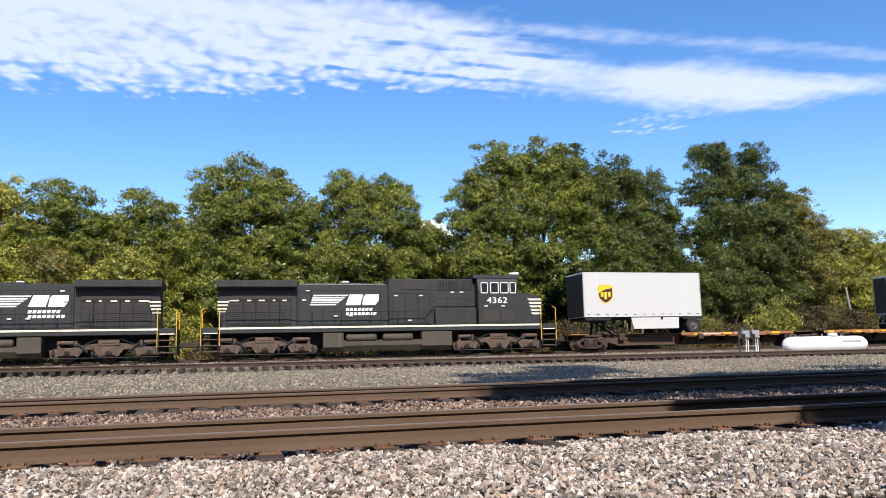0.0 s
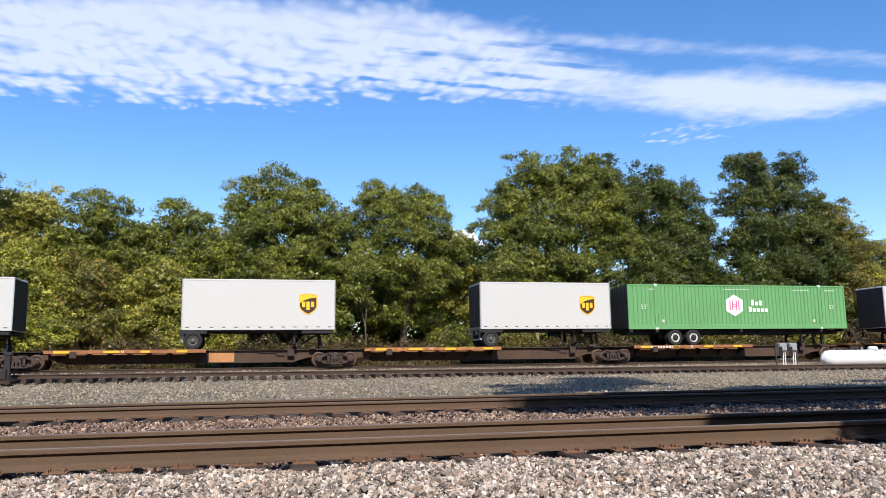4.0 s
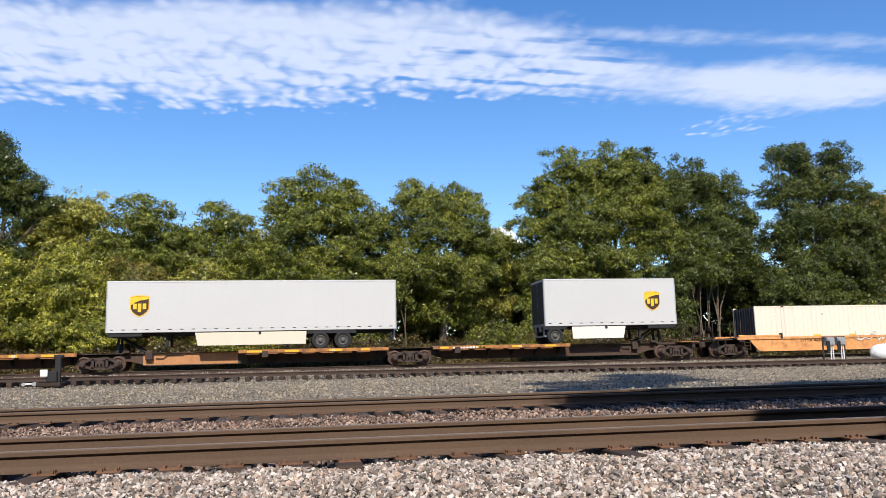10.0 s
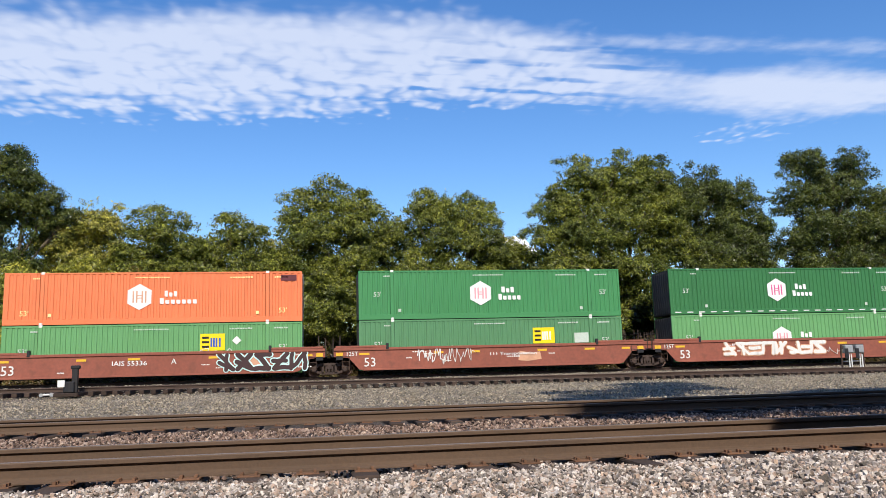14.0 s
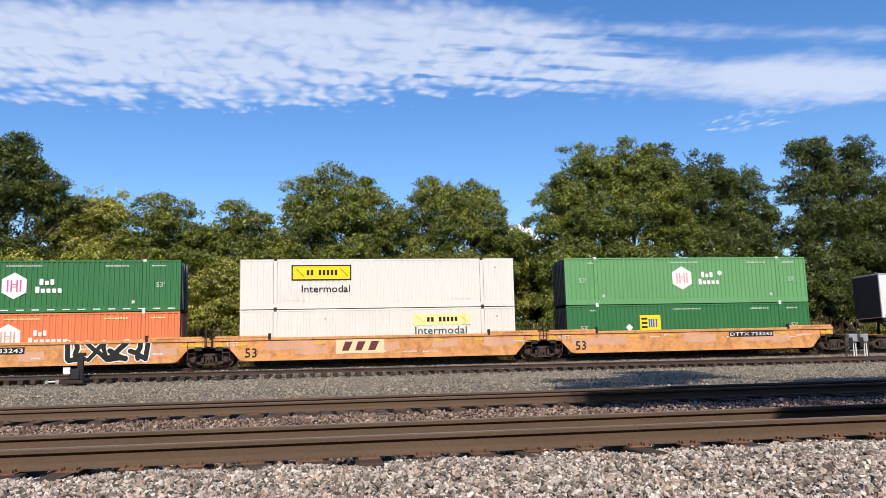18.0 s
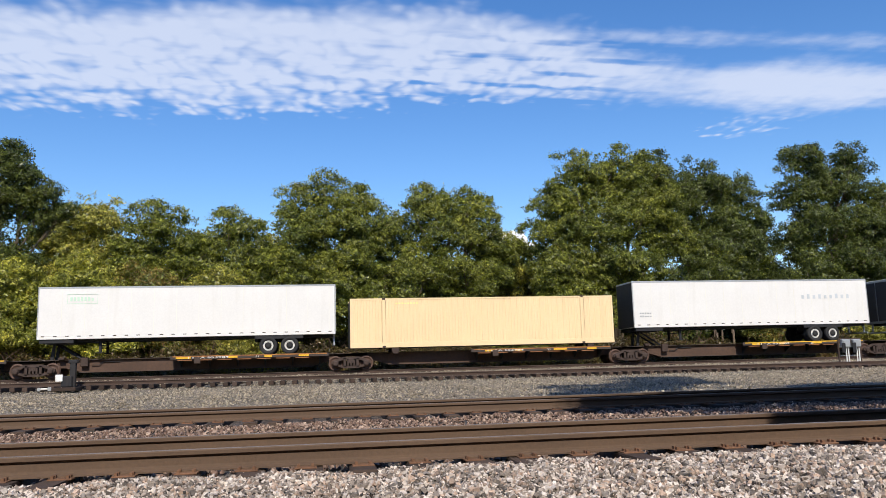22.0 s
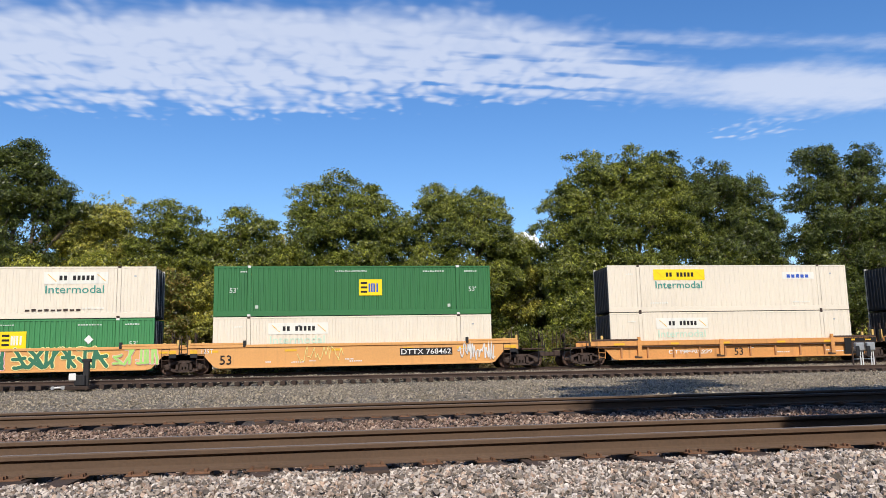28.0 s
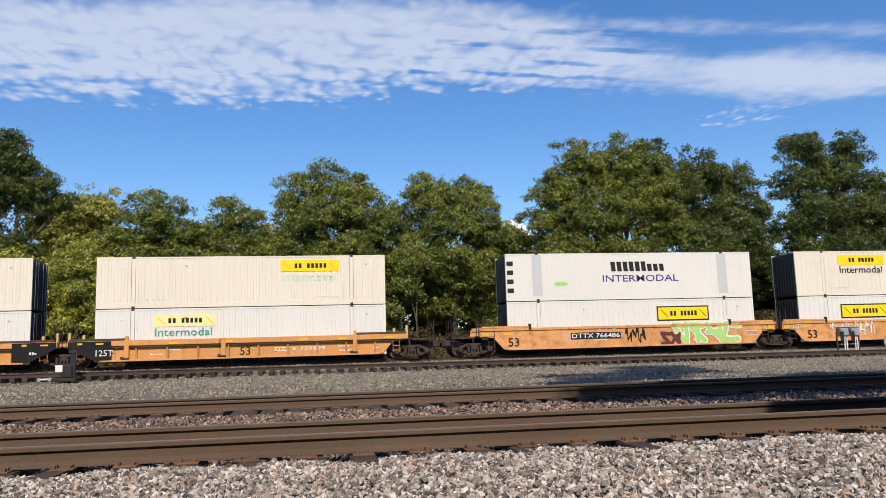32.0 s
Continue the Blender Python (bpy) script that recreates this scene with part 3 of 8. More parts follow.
def stones(name, label, n, x0, x1, y0, y1, height, size, material, tv, tf, seed, spare=()):
    """Loose stones strewn over a strip; spare: strips of y left free."""
    r = np.random.RandomState(seed)
    p = np.stack([r.uniform(x0, x1, n), r.uniform(y0, y1, n), np.zeros(n)], 1)
    keep = np.ones(n, bool)
    for a, b in spare:
        keep &= ~((p[:, 1] > a) & (p[:, 1] < b))
    p = p[keep]
    n = len(p)
    p[:, 2] = np.array([height(y) for y in p[:, 1]]) + r.uniform(-0.032, 0.02, n) + 0.011 * np.sin(p[:, 0] * 2.3 + seed) + 0.012 * np.sin(p[:, 0] * 5.3 + p[:, 1] * 3.1)
    k = len(tv)
    shape = tv[None] * (1 + r.uniform(-0.32, 0.24, (n, k, 1)))
    shape = shape * (size * r.uniform(0.5, 1.45, (n, 1, 1))) * r.uniform(0.45, 1.2, (n, 1, 3))
    vs = np.einsum("nij,nkj->nki", turns(r, n), shape) + p[:, None]
    fs = tf[None] + (np.arange(n) * k)[:, None, None]
    ob = new(name, raw_mesh(name, vs.reshape(-1, 3), fs.reshape(-1, 3), material))
    return tagged(ob, label, "gravel", kind="stuff")


def level(points):
    ys, zs = zip(*points)
    return lambda y: float(np.interp(y, ys, zs))


NEAR_BED = level([(3.9, -0.2), (4.4, -0.12), (5.2, -0.06), (6.1, -0.03), (6.6, -0.024), (6.8, -0.034), (7.0, -0.052), (7.25, -0.085)])
stones("ballast_stones", "broken grey and brown ballast stones beside a rail", 27000, -3.0, 7.2, 4.3, 7.3, NEAR_BED, 0.0185, M["stone_near"], CUBE_V, CUBE_F, 11)
stones("ballast_stones", "sharp-edged ballast stones beside a rail", 36000, -3.0, 7.2, 4.3, 7.3, NEAR_BED, 0.0235, M["stone_near"], OCT_V, OCT_F, 16)
stones("ballast_stones", "ballast stones between two rails", 8000, -4, 11, 7.4, 10.2, level([(7, -0.06), (8.5, -0.055), (9.4, -0.035), (10, -0.05)]), 0.032,
       M["stone_between"], OCT_V, OCT_F, 12, ((8.66, 8.84),))
stones("ballast_stones", "brown ballast stones between the main tracks", 18000, -5, 14, 10.2, 14.15,
       level([(9.9, -0.05), (11.2, -0.085), (13.0, -0.045), (13.5, -0.045), (13.75, -0.06), (14.15, -0.095)]), 0.03, M["stone_between"], OCT_V, OCT_F, 13)
stones("yard_gravel", "grey gravel strewn over the yard ground", 38000, -15, 36, 16.5, 38.4,
       level([(16.5, -0.03), (18.2, -0.01), (20, 0.04), (28, 0.07), (36.6, 0.09), (37.5, 0.15), (37.9, 0.185), (38.4, 0.19)]), 0.035, M["stone_field"], OCT_V, OCT_F, 14)
stones("yard_gravel", "pale gravel between the siding and the train", 12000, -20, 48, 38.7, 46.7,
       level([(38.5, 0.33), (41.6, 0.34), (43.2, 0.4), (45.4, 0.54), (47, 0.54)]), 0.042, M["stone_field"], OCT_V, OCT_F, 15, ((39.8, 40.2),))
# ---- containers ----
BOX_L, BOX_W, BOX_H = 16.15, 2.59, 2.896
Y_SIDE = -BOX_W / 2


def waves(x0, x1, pitch, y_out, depth, z0, z1, facing):
    """A corrugated wall from x0 to x1; facing -1 looks to -y."""
    n = max(1, round((x1 - x0) / pitch))
    p, outline = (x1 - x0) / n, []
    for i in range(n):
        a = x0 + i * p
        outline += [(a, y_out), (a + 0.42 * p, y_out), (a + 0.52 * p, y_out - facing * depth), (a + 0.9 * p, y_out - facing * depth)]
    outline.append((x1, y_out))
    k = len(outline)
    vs = [(x, y, z) for z in (z0, z1) for x, y in outline]
    fs = [(i, i + 1, i + 1 + k, i + k) for i in range(k - 1)]
    return Shape().add(vs, fs if facing < 0 else [f[::-1] for f in fs])


def container(label, colour, pitch=0.28, end="dark", doors_right=True, posts=True, depth=0.042):
    ob = thing("shipping_container", label, "container", "containers on the train")
    m, hl, hw = colour, BOX_L / 2, BOX_W / 2
    fitting = M["truck_steel"] if "white" in m.name or "tan" in m.name else M["white_worn"]
    for side in (-1, 1):
        y = side * hw
        stops = [-hl + 0.1, -6.22, -5.98, 5.98, 6.22, hl - 0.1] if posts else [-hl + 0.1, hl - 0.1]
        s = Shape()
        for a, b in zip(stops[::2], stops[1::2]):
            w = waves(a, b, pitch, y, depth, 0.3, BOX_H - 0.1, side)
            s.add(w.v, w.f)
        part("side_panel", s, m, ob)
        part("bottom_rail", Shape().box(-hl, hl, min(y, y - side * 0.1), max(y, y - side * 0.1), 0.0, 0.3, 0.012), m, ob)
        part("top_rail", Shape().box(-hl, hl, min(y, y - side * 0.08), max(y, y - side * 0.08), BOX_H - 0.1, BOX_H, 0.012), m, ob)
        for x in (-hl + 0.05, hl - 0.05):
            part("corner_post", Shape().box(x - 0.055, x + 0.055, y - 0.055 - side * 0.05, y + 0.055 - side * 0.05, 0, BOX_H + 0.006, 0.012), m, ob)
        if posts:
            for x in (-6.1, 6.1):
                post = part("lifting_post", Shape().box(x - 0.106, x + 0.106, y - 0.05 - side * 0.045, y + 0.05 - side * 0.045, 0.0, BOX_H + 0.01, 0.015), m, ob)
                for z in (-0.02, BOX_H - 0.1):
                    part("casting", Shape().box(x - 0.1, x + 0.1, y - 0.09 - side * 0.08, y + 0.09 - side * 0.08, z, z + 0.14, 0.015), fitting, post, "steel corner casting")
    roof = waves(-hl + 0.05, hl - 0.05, 0.5, 0, 0.02, -hw + 0.04, hw - 0.04, -1)
    roof.v = [(x, z, BOX_H - 0.04 + y) for x, y, z in roof.v]
    part("roof", roof, m, ob)
    part("floor", Shape().box(-hl, hl, -hw + 0.05, hw - 0.05, 0.02, 0.16), M["black_steel"], ob)
    d = 1 if doors_right else -1
    # "dark" ends have their shade painted into the colour
    endm = M["end_shaded"] if end == "dark" else m
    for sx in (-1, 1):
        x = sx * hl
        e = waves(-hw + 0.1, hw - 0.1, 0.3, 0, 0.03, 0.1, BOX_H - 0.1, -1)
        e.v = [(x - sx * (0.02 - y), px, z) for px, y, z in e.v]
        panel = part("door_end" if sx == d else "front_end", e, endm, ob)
        if sx == d:
            for k, y in enumerate((-0.85, -0.4, 0.4, 0.85)):
                part("lock_rod", Shape().rod((x + sx * 0.03, y, 0.12), (x + sx * 0.03, y, BOX_H - 0.12), 0.02, 6), M["galv"], panel, "galvanised lock rod")
    return ob


def decal(ob, name, outline, material, y=None, label=""):
    return part(name, flat(outline, (Y_SIDE if y is None else y) - 0.008), material, ob, label)


def rect(x0, x1, z0, z1, lean=0.0):
    return [(x0, z0), (x1, z0), (x1 + lean, z1), (x0 + lean, z1)]


def strokes(ob, name, x, z, w, h, n, material, y=None, seed=1, label=""):
    return part(name, bars(x, z, w, h, n, (Y_SIDE if y is None else y) - 0.008, 0.3, seed), material, ob, label)


def hexagon(ob, x, z, r, inner, faded=False):
    pts = [(x + r * math.cos(math.radians(90 + 60 * i)), z + r * math.sin(math.radians(90 + 60 * i))) for i in range(6)]
    plate = decal(ob, "emblem", pts[::-1], M["white"], label="white hexagon emblem")
    y = Y_SIDE - 0.014
    for k in (-0.45, -0.2, 0.2, 0.45):
        part("emblem_bar", Shape().box(x + k * r - 0.04, x + k * r + 0.04, y - 0.004, y, z - 0.45 * r, z + 0.45 * r), inner, plate, "rose-coloured bar")
    for k in (-0.09, 0.09):
        part("emblem_bar", Shape().box(x - 0.145 * r, x + 0.145 * r, y - 0.004, y, z + k * r - 0.025, z + k * r + 0.025), inner, plate, "rose-coloured bar")


def word_rows(ob, x, z, widths, h, material, seed=1):
    """Rows of block letters for a trade name, drawn as plain shapes."""
    y = Y_SIDE - 0.008
    r = random.Random(seed)
    for row, (dx, w, n) in enumerate(widths):
        k = w / n
        for i in range(n):
            xx, zz = x + dx + i * k, z - row * h * 1.22
            hh = h if i == 0 else h * r.choice((0.68, 0.7, 0.92))
            part("name_block", flat([(xx, zz + 0.05), (xx + 0.05, zz), (xx + 0.68 * k, zz), (xx + 0.72 * k, zz + 0.05), (xx + 0.72 * k, zz + hh - 0.05), (xx + 0.66 * k, zz + hh), (xx, zz + hh)], y), material, ob, "plain block of a trade name")


def small_print(ob, ink, doors=True, seed=3):
    """The little marks that every box carries."""
    ink = M["faint_ink"] if ink == M["white"] else ink
    hl = BOX_L / 2
    strokes(ob, "stencil", -1.2, BOX_H - 0.33, 1.9, 0.075, 16, ink, seed=seed)
    strokes(ob, "stencil", 4.0, BOX_H - 0.36, 1.3, 0.09, 9, ink, seed=seed + 1)
    strokes(ob, "stencil", -6.6, BOX_H - 0.36, 0.4, 0.09, 4, ink, seed=seed + 2)
    for x in (-5.75, 5.45):
        decal(ob, "placard", rect(x, x + 0.17, 0.44, 0.62), ink)
    strokes(ob, "stencil", 6.5, BOX_H - 0.36, 0.8, 0.09, 6, ink, seed=seed + 5)


def mark53(ob, z, ink):
    ink = M["faint_ink"] if ink == M["white"] else ink
    for x in (-7.2, 6.75):
        lettering("length_mark", "53'", ink, ob, x, Y_SIDE - 0.012, z, 0.3)


def yellow_sign(ob, x, z, w=2.6, h=0.66, style="full"):
    """A name board: bold strokes on a yellow plate with leaning corner strokes."""
    face = {"full": M["sign_yellow"], "plain": M["sign_yellow"], "faded": M["sign_faded"], "pale": M["sign_pale"]}[style]
    if style == "full":
        border = decal(ob, "sign", rect(x - 0.08, x + w + 0.08, z - 0.08, z + h + 0.08), M["black"], label="black-edged yellow name board")
        board = part("sign_face", flat(rect(x, x + w, z, z + h), Y_SIDE - 0.014), face, border, "yellow face")
    else:
        border = decal(ob, "sign", rect(x, x + w, z, z + h), face, label="yellow name board")
    y = Y_SIDE - 0.02
    a, n = x + 0.24 * w, 8
    k = 0.56 * w / n
    for i in range(n):
        if i == 2:
            continue
        xx = a + i * k
        part("sign_block", Shape().box(xx, xx + 0.66 * k, y - 0.004, y, z + 0.3 * h, z + 0.7 * h), M["black"], border, "bold black block")
    for x0, x1 in ((x + 0.05 * w, x + 0.2 * w), (x + 0.82 * w, x + 0.97 * w)):
        part("sign_scroll", Shape().prism([(x0, z + 0.82 * h), (x0 + 0.05, z + 0.82 * h), (x1, z + 0.2 * h), (x1 - 0.05, z + 0.2 * h)], y - 0.004, y), M["black"] if style == "full" else M["shield_gold"], border, "thin scroll stroke")


def intermodal(ob, x, z, w=2.7, ink="teal", h=0.36):
    lettering("wording", "Intermodal", M[ink], ob, x, Y_SIDE - 0.012, z, h, w)


def square_sign(ob, x, z, r=1.35, h=0.95, faded=False):
    """A yellow freight mark with black and blue strokes."""
    plate = decal(ob, "freight_mark", rect(x, x + r, z, z + h), M["sign_yellow"], label="yellow square freight mark")
    y = Y_SIDE - 0.014
    for k in (0.16, h / 2 - 0.06, h - 0.28):
        part("mark_bar", Shape().box(x + 0.1, x + 0.48, y - 0.004, y, z + k, z + k + 0.12), M["black"], plate, "black bar")
    for k in (0.56, 0.7, 0.84, 1.02):
        part("mark_bar", Shape().box(x + k, x + k + 0.1, y - 0.004, y, z + 0.2, z + h - 0.24), M["sign_pale"] if faded else M["blue"], plate, "blue bar")


def diamond(ob, x, z, r=0.25):
    decal(ob, "placard", [(x - r, z), (x, z - r), (x + r, z), (x, z + r)], M["white"], label="white diamond placard")


# ---- trucks under the cars ----
def wheel_shape(x, y, r=0.42):
    s = Shape()
    d = -1 if y < 0 else 1
    s.lathe([(-0.03 * d, r + 0.025), (0.005 * d, r + 0.022), (0.012 * d, r), (0.1 * d, r - 0.012), (0.1 * d, r - 0.07), (0.06 * d, r - 0.09), (0.05 * d, 0.14), (0.11 * d, 0.12), (0.11 * d, 0.0)], (x, y, r), "y", 20)
    return s


def freight_truck(ob, x, base=1.78, r=0.42):
    """A two-axle truck: side frames with springs, a bolster, wheels on axles."""
    g = part("truck", Shape().box(x - 0.16, x + 0.16, -1.1, 1.1, 0.42, 0.72, 0.03), M["truck_steel"], ob, "grimy cast truck bolster")
    for side in (-1, 1):
        y = side * 1.02
        f = Shape()
        for out in ([(-1.15, 0.52), (-0.45, 0.8), (0.45, 0.8), (1.15, 0.52), (1.12, 0.38), (0.44, 0.65), (-0.44, 0.65), (-1.12, 0.38)],
                    [(-1.05, 0.34), (-0.42, 0.14), (0.42, 0.14), (1.05, 0.34), (1.05, 0.46), (0.4, 0.27), (-0.4, 0.27), (-1.05, 0.46)],
                    [(-0.44, 0.2), (-0.3, 0.2), (-0.3, 0.72), (-0.44, 0.72)], [(0.3, 0.2), (0.44, 0.2), (0.44, 0.72), (0.3, 0.72)]):
            f.prism([(x + p, q) for p, q in out], y - 0.06, y + 0.06)
        for sx in (-1, 1):
            f.box(x + sx * base / 2 - 0.16, x + sx * base / 2 + 0.16, y - 0.09, y + 0.09, 0.28, 0.58, 0.03)
            f.lathe([(side * 0.0, 0.15), (side * 0.17, 0.14), (side * 0.19, 0.09), (side * 0.19, 0.0)], (x + sx * base / 2, y, 0.42), "y", 12)
        part("side_frame", f, M["truck_steel"], g, "cast steel side frame")
        for k in (-0.18, 0.0, 0.18):
            part("spring", Shape().rod((x + k, y + side * 0.02, 0.27), (x + k, y + side * 0.02, 0.6), 0.07, 8), M["truck_steel"], g, "coil spring")
        for sx in (-1, 1):
            part("wheel", wheel_shape(x + sx * base / 2, side * 0.75, r), M["wheel_steel"], g, "worn steel wheel")
    return g


def ladder(x, y, z0, z1, w=0.42, n=4):
    s = Shape()
    for d in (-w / 2, w / 2):
        s.rod((x + d, y, z0), (x + d, y, z1), 0.018, 5)
    for i in range(n):
        z = z0 + (i + 0.4) * (z1 - z0) / n
        s.rod((x - w / 2, y, z), (x + w / 2, y, z), 0.016, 5)
    return s


# ---- spine cars ----
def spine_car(label, span, hitch_left, deck, tan=0.0, rear_truck=False, coupler=0, yellow=True, stand=True, hitch=0.75, number=0):
    """One platform of an articulated spine car. x runs from its first pivot (0) to its second (span).
    deck: where the wheel tray begins and ends."""
    ob = thing("spine_car", label, "railway flatcar", "spine cars of the train")
    d0, d1 = deck
    spine = part("centre_sill", Shape().prism([(0.3, 0.62), (1.5, 0.55), (2.4, 0.3), (span - 2.4, 0.3), (span - 1.5, 0.55), (span - 0.3, 0.62), (span - 0.3, 1.0), (0.3, 1.0)], -0.34, 0.34), M["spine_brown"], ob, "rust-brown box-shaped centre sill")
    part("sill_flange", Shape().box(0.4, span - 0.4, -0.5, 0.5, 0.985, 1.02, 0.006), M["deck_steel"], ob)
    part("sill_flange", Shape().box(2.2, span - 2.2, -0.5, 0.5, 0.285, 0.312, 0.006), M["deck_steel"], ob)
    if tan:
        a = (d1 + 0.1) if not hitch_left else (d0 - 0.1 - tan)
        part("paint_patch", Shape().box(a, a + tan, -0.352, -0.342, 0.33, 0.97), M["spine_tan"], spine, "bright tan paint patch")
    tray = part("wheel_tray", Shape().box(d0, d1, -1.28, 1.28, 0.99, 1.03, 0.006), M["deck_steel"], ob, "dark steel wheel tray")
    for side in (-1, 1):
        y = side * 1.3
        part("tray_edge", Shape().box(d0, d1, y - 0.03, y + 0.03, 0.87, 1.06, 0.01), M["deck_yellow"] if yellow else M["deck_steel" if number == 3 else "deck_brown"], tray, "weathered yellow edge rail" if yellow else "dark rusty edge rail")
        n = 7
        for i in range(n):
            a = d0 + 0.4 + i * (d1 - d0 - 1.2) / n
            part("stiffener", Shape().box(a, a + (d1 - d0) / n * 0.62, y - 0.06 * side - 0.05, y - 0.06 * side + 0.05, 0.8, 0.86), M["deck_brown"], tray)
    if not yellow or number:
        r = random.Random(span + d0)
        for i in range(4):
            a = d0 + 0.3 + i * (d1 - d0) / 4 + r.uniform(0, 0.8)
            part("reflector", Shape().box(a, a + r.uniform(0.4, 0.9), -1.336, -1.331, 0.9, 1.02), M["yellow"], tray, "yellow reflector strip")
    if number == 3:
        part("edge_stripe", Shape().box(d0 + 0.15, d1 - 0.1, -1.344, -1.338, 1.0, 1.055), M["deck_yellow"] if span > 17.2 else M["yellow"], tray, "worn yellow stripe along the tray edge")
    for i in range(6):
        x = d0 + 0.5 + i * (d1 - d0 - 1.0) / 5
        part("cross_bearer", Shape().bar([(-1.25, 0.9), (-0.34, 0.42), (0.34, 0.42), (1.25, 0.9), (1.25, 0.985), (-1.25, 0.985)], x - 0.04, x + 0.04), M["black_steel"], tray)
    part("bracket", Shape().box(d0 + 1.3, d0 + 1.65, -1.36, -1.2, 0.62, 0.98, 0.02), M["truck_steel"], tray, "hanging stirrup bracket")
    if stand:
        hx = hitch if hitch_left else span - hitch
        k = 1 if hitch_left else -1
        st = Shape()
        for y in (-0.42, 0.42):
            st.prism([(hx - 0.09, 1.02), (hx + 0.09, 1.02), (hx + 0.06 + 0.12 * k, 2.0), (hx - 0.06 + 0.12 * k, 2.0)], y - 0.05, y + 0.05)
            st.rod((hx + k * 1.55, y, 1.05), (hx + k * 0.2, y, 1.9), 0.06, 6)
        st.box(hx - 0.45, hx + 0.45, -0.5, 0.5, 1.98, 2.08, 0.02)
        part("trailer_hitch", st, M["black_steel"], ob, "black folding trailer hitch")
        part("brake_valve", Shape().box(hx + k * 1.75 - 0.2, hx + k * 1.75 + 0.2, -0.62, -0.4, 0.62, 1.12, 0.03), M["truck_steel"], ob)
        part("brake_cylinder", Shape().box(hx + k * 0.55 - 0.16, hx + k * 0.55 + 0.16, -0.7, -0.4, 1.02, 1.16, 0.02), M["truck_steel"], ob)
        part("air_pipe", Shape().pipe([(hx + k * 3.6, -0.38, 0.84), (hx + k * 2.7, -0.4, 0.86), (hx + k * 2.5, -0.42, 0.7), (hx + k * 2.1, -0.42, 0.7)], 0.022), M["black_steel"], ob)
    freight_truck(ob, 0.0)
    for x in (0.0, span):
        part("side_bearing", Shape().box(x - 1.0, x + 1.0, -0.62, 0.62, 0.86, 1.0, 0.03), M["truck_steel"], ob)
    if rear_truck:
        freight_truck(ob, span)
    if coupler:
        x = 0.0 if coupler < 0 else span
        d = coupler
        end = Shape().box(min(x + d * 0.3, x + d * 1.75), max(x + d * 0.3, x + d * 1.75), -0.3, 0.3, 0.62, 1.0, 0.04)
        end.box(min(x + d * 1.7, x + d * 2.1), max(x + d * 1.7, x + d * 2.1), -0.14, 0.14, 0.66, 0.92, 0.03)
        part("coupler", end, M["truck_steel"], ob, "grimy draft gear and coupler")
        plat = Shape().box(min(x + d * 0.2, x + d * 1.5), max(x + d * 0.2, x + d * 1.5), -1.3, 1.3, 1.0, 1.05, 0.01)
        part("end_platform", plat, M["deck_yellow"], ob, "yellow-edged end platform")
        part("ladder", ladder(x + d * 1.45, -1.2, 0.45, 2.0), M["black_steel"], ob, "black end ladder")
        hb = Shape().lathe([(0, 0.28), (0.04, 0.28), (0.04, 0.22), (0.0, 0.2)], (x + d * 1.5, -0.5, 1.75), "x", 16)
        hb.rod((x + d * 1.5, -0.5, 1.05), (x + d * 1.5, -0.5, 1.75), 0.03, 6)
        part("hand_brake", hb, M["truck_steel"], ob, "hand brake wheel on a post")
    return ob


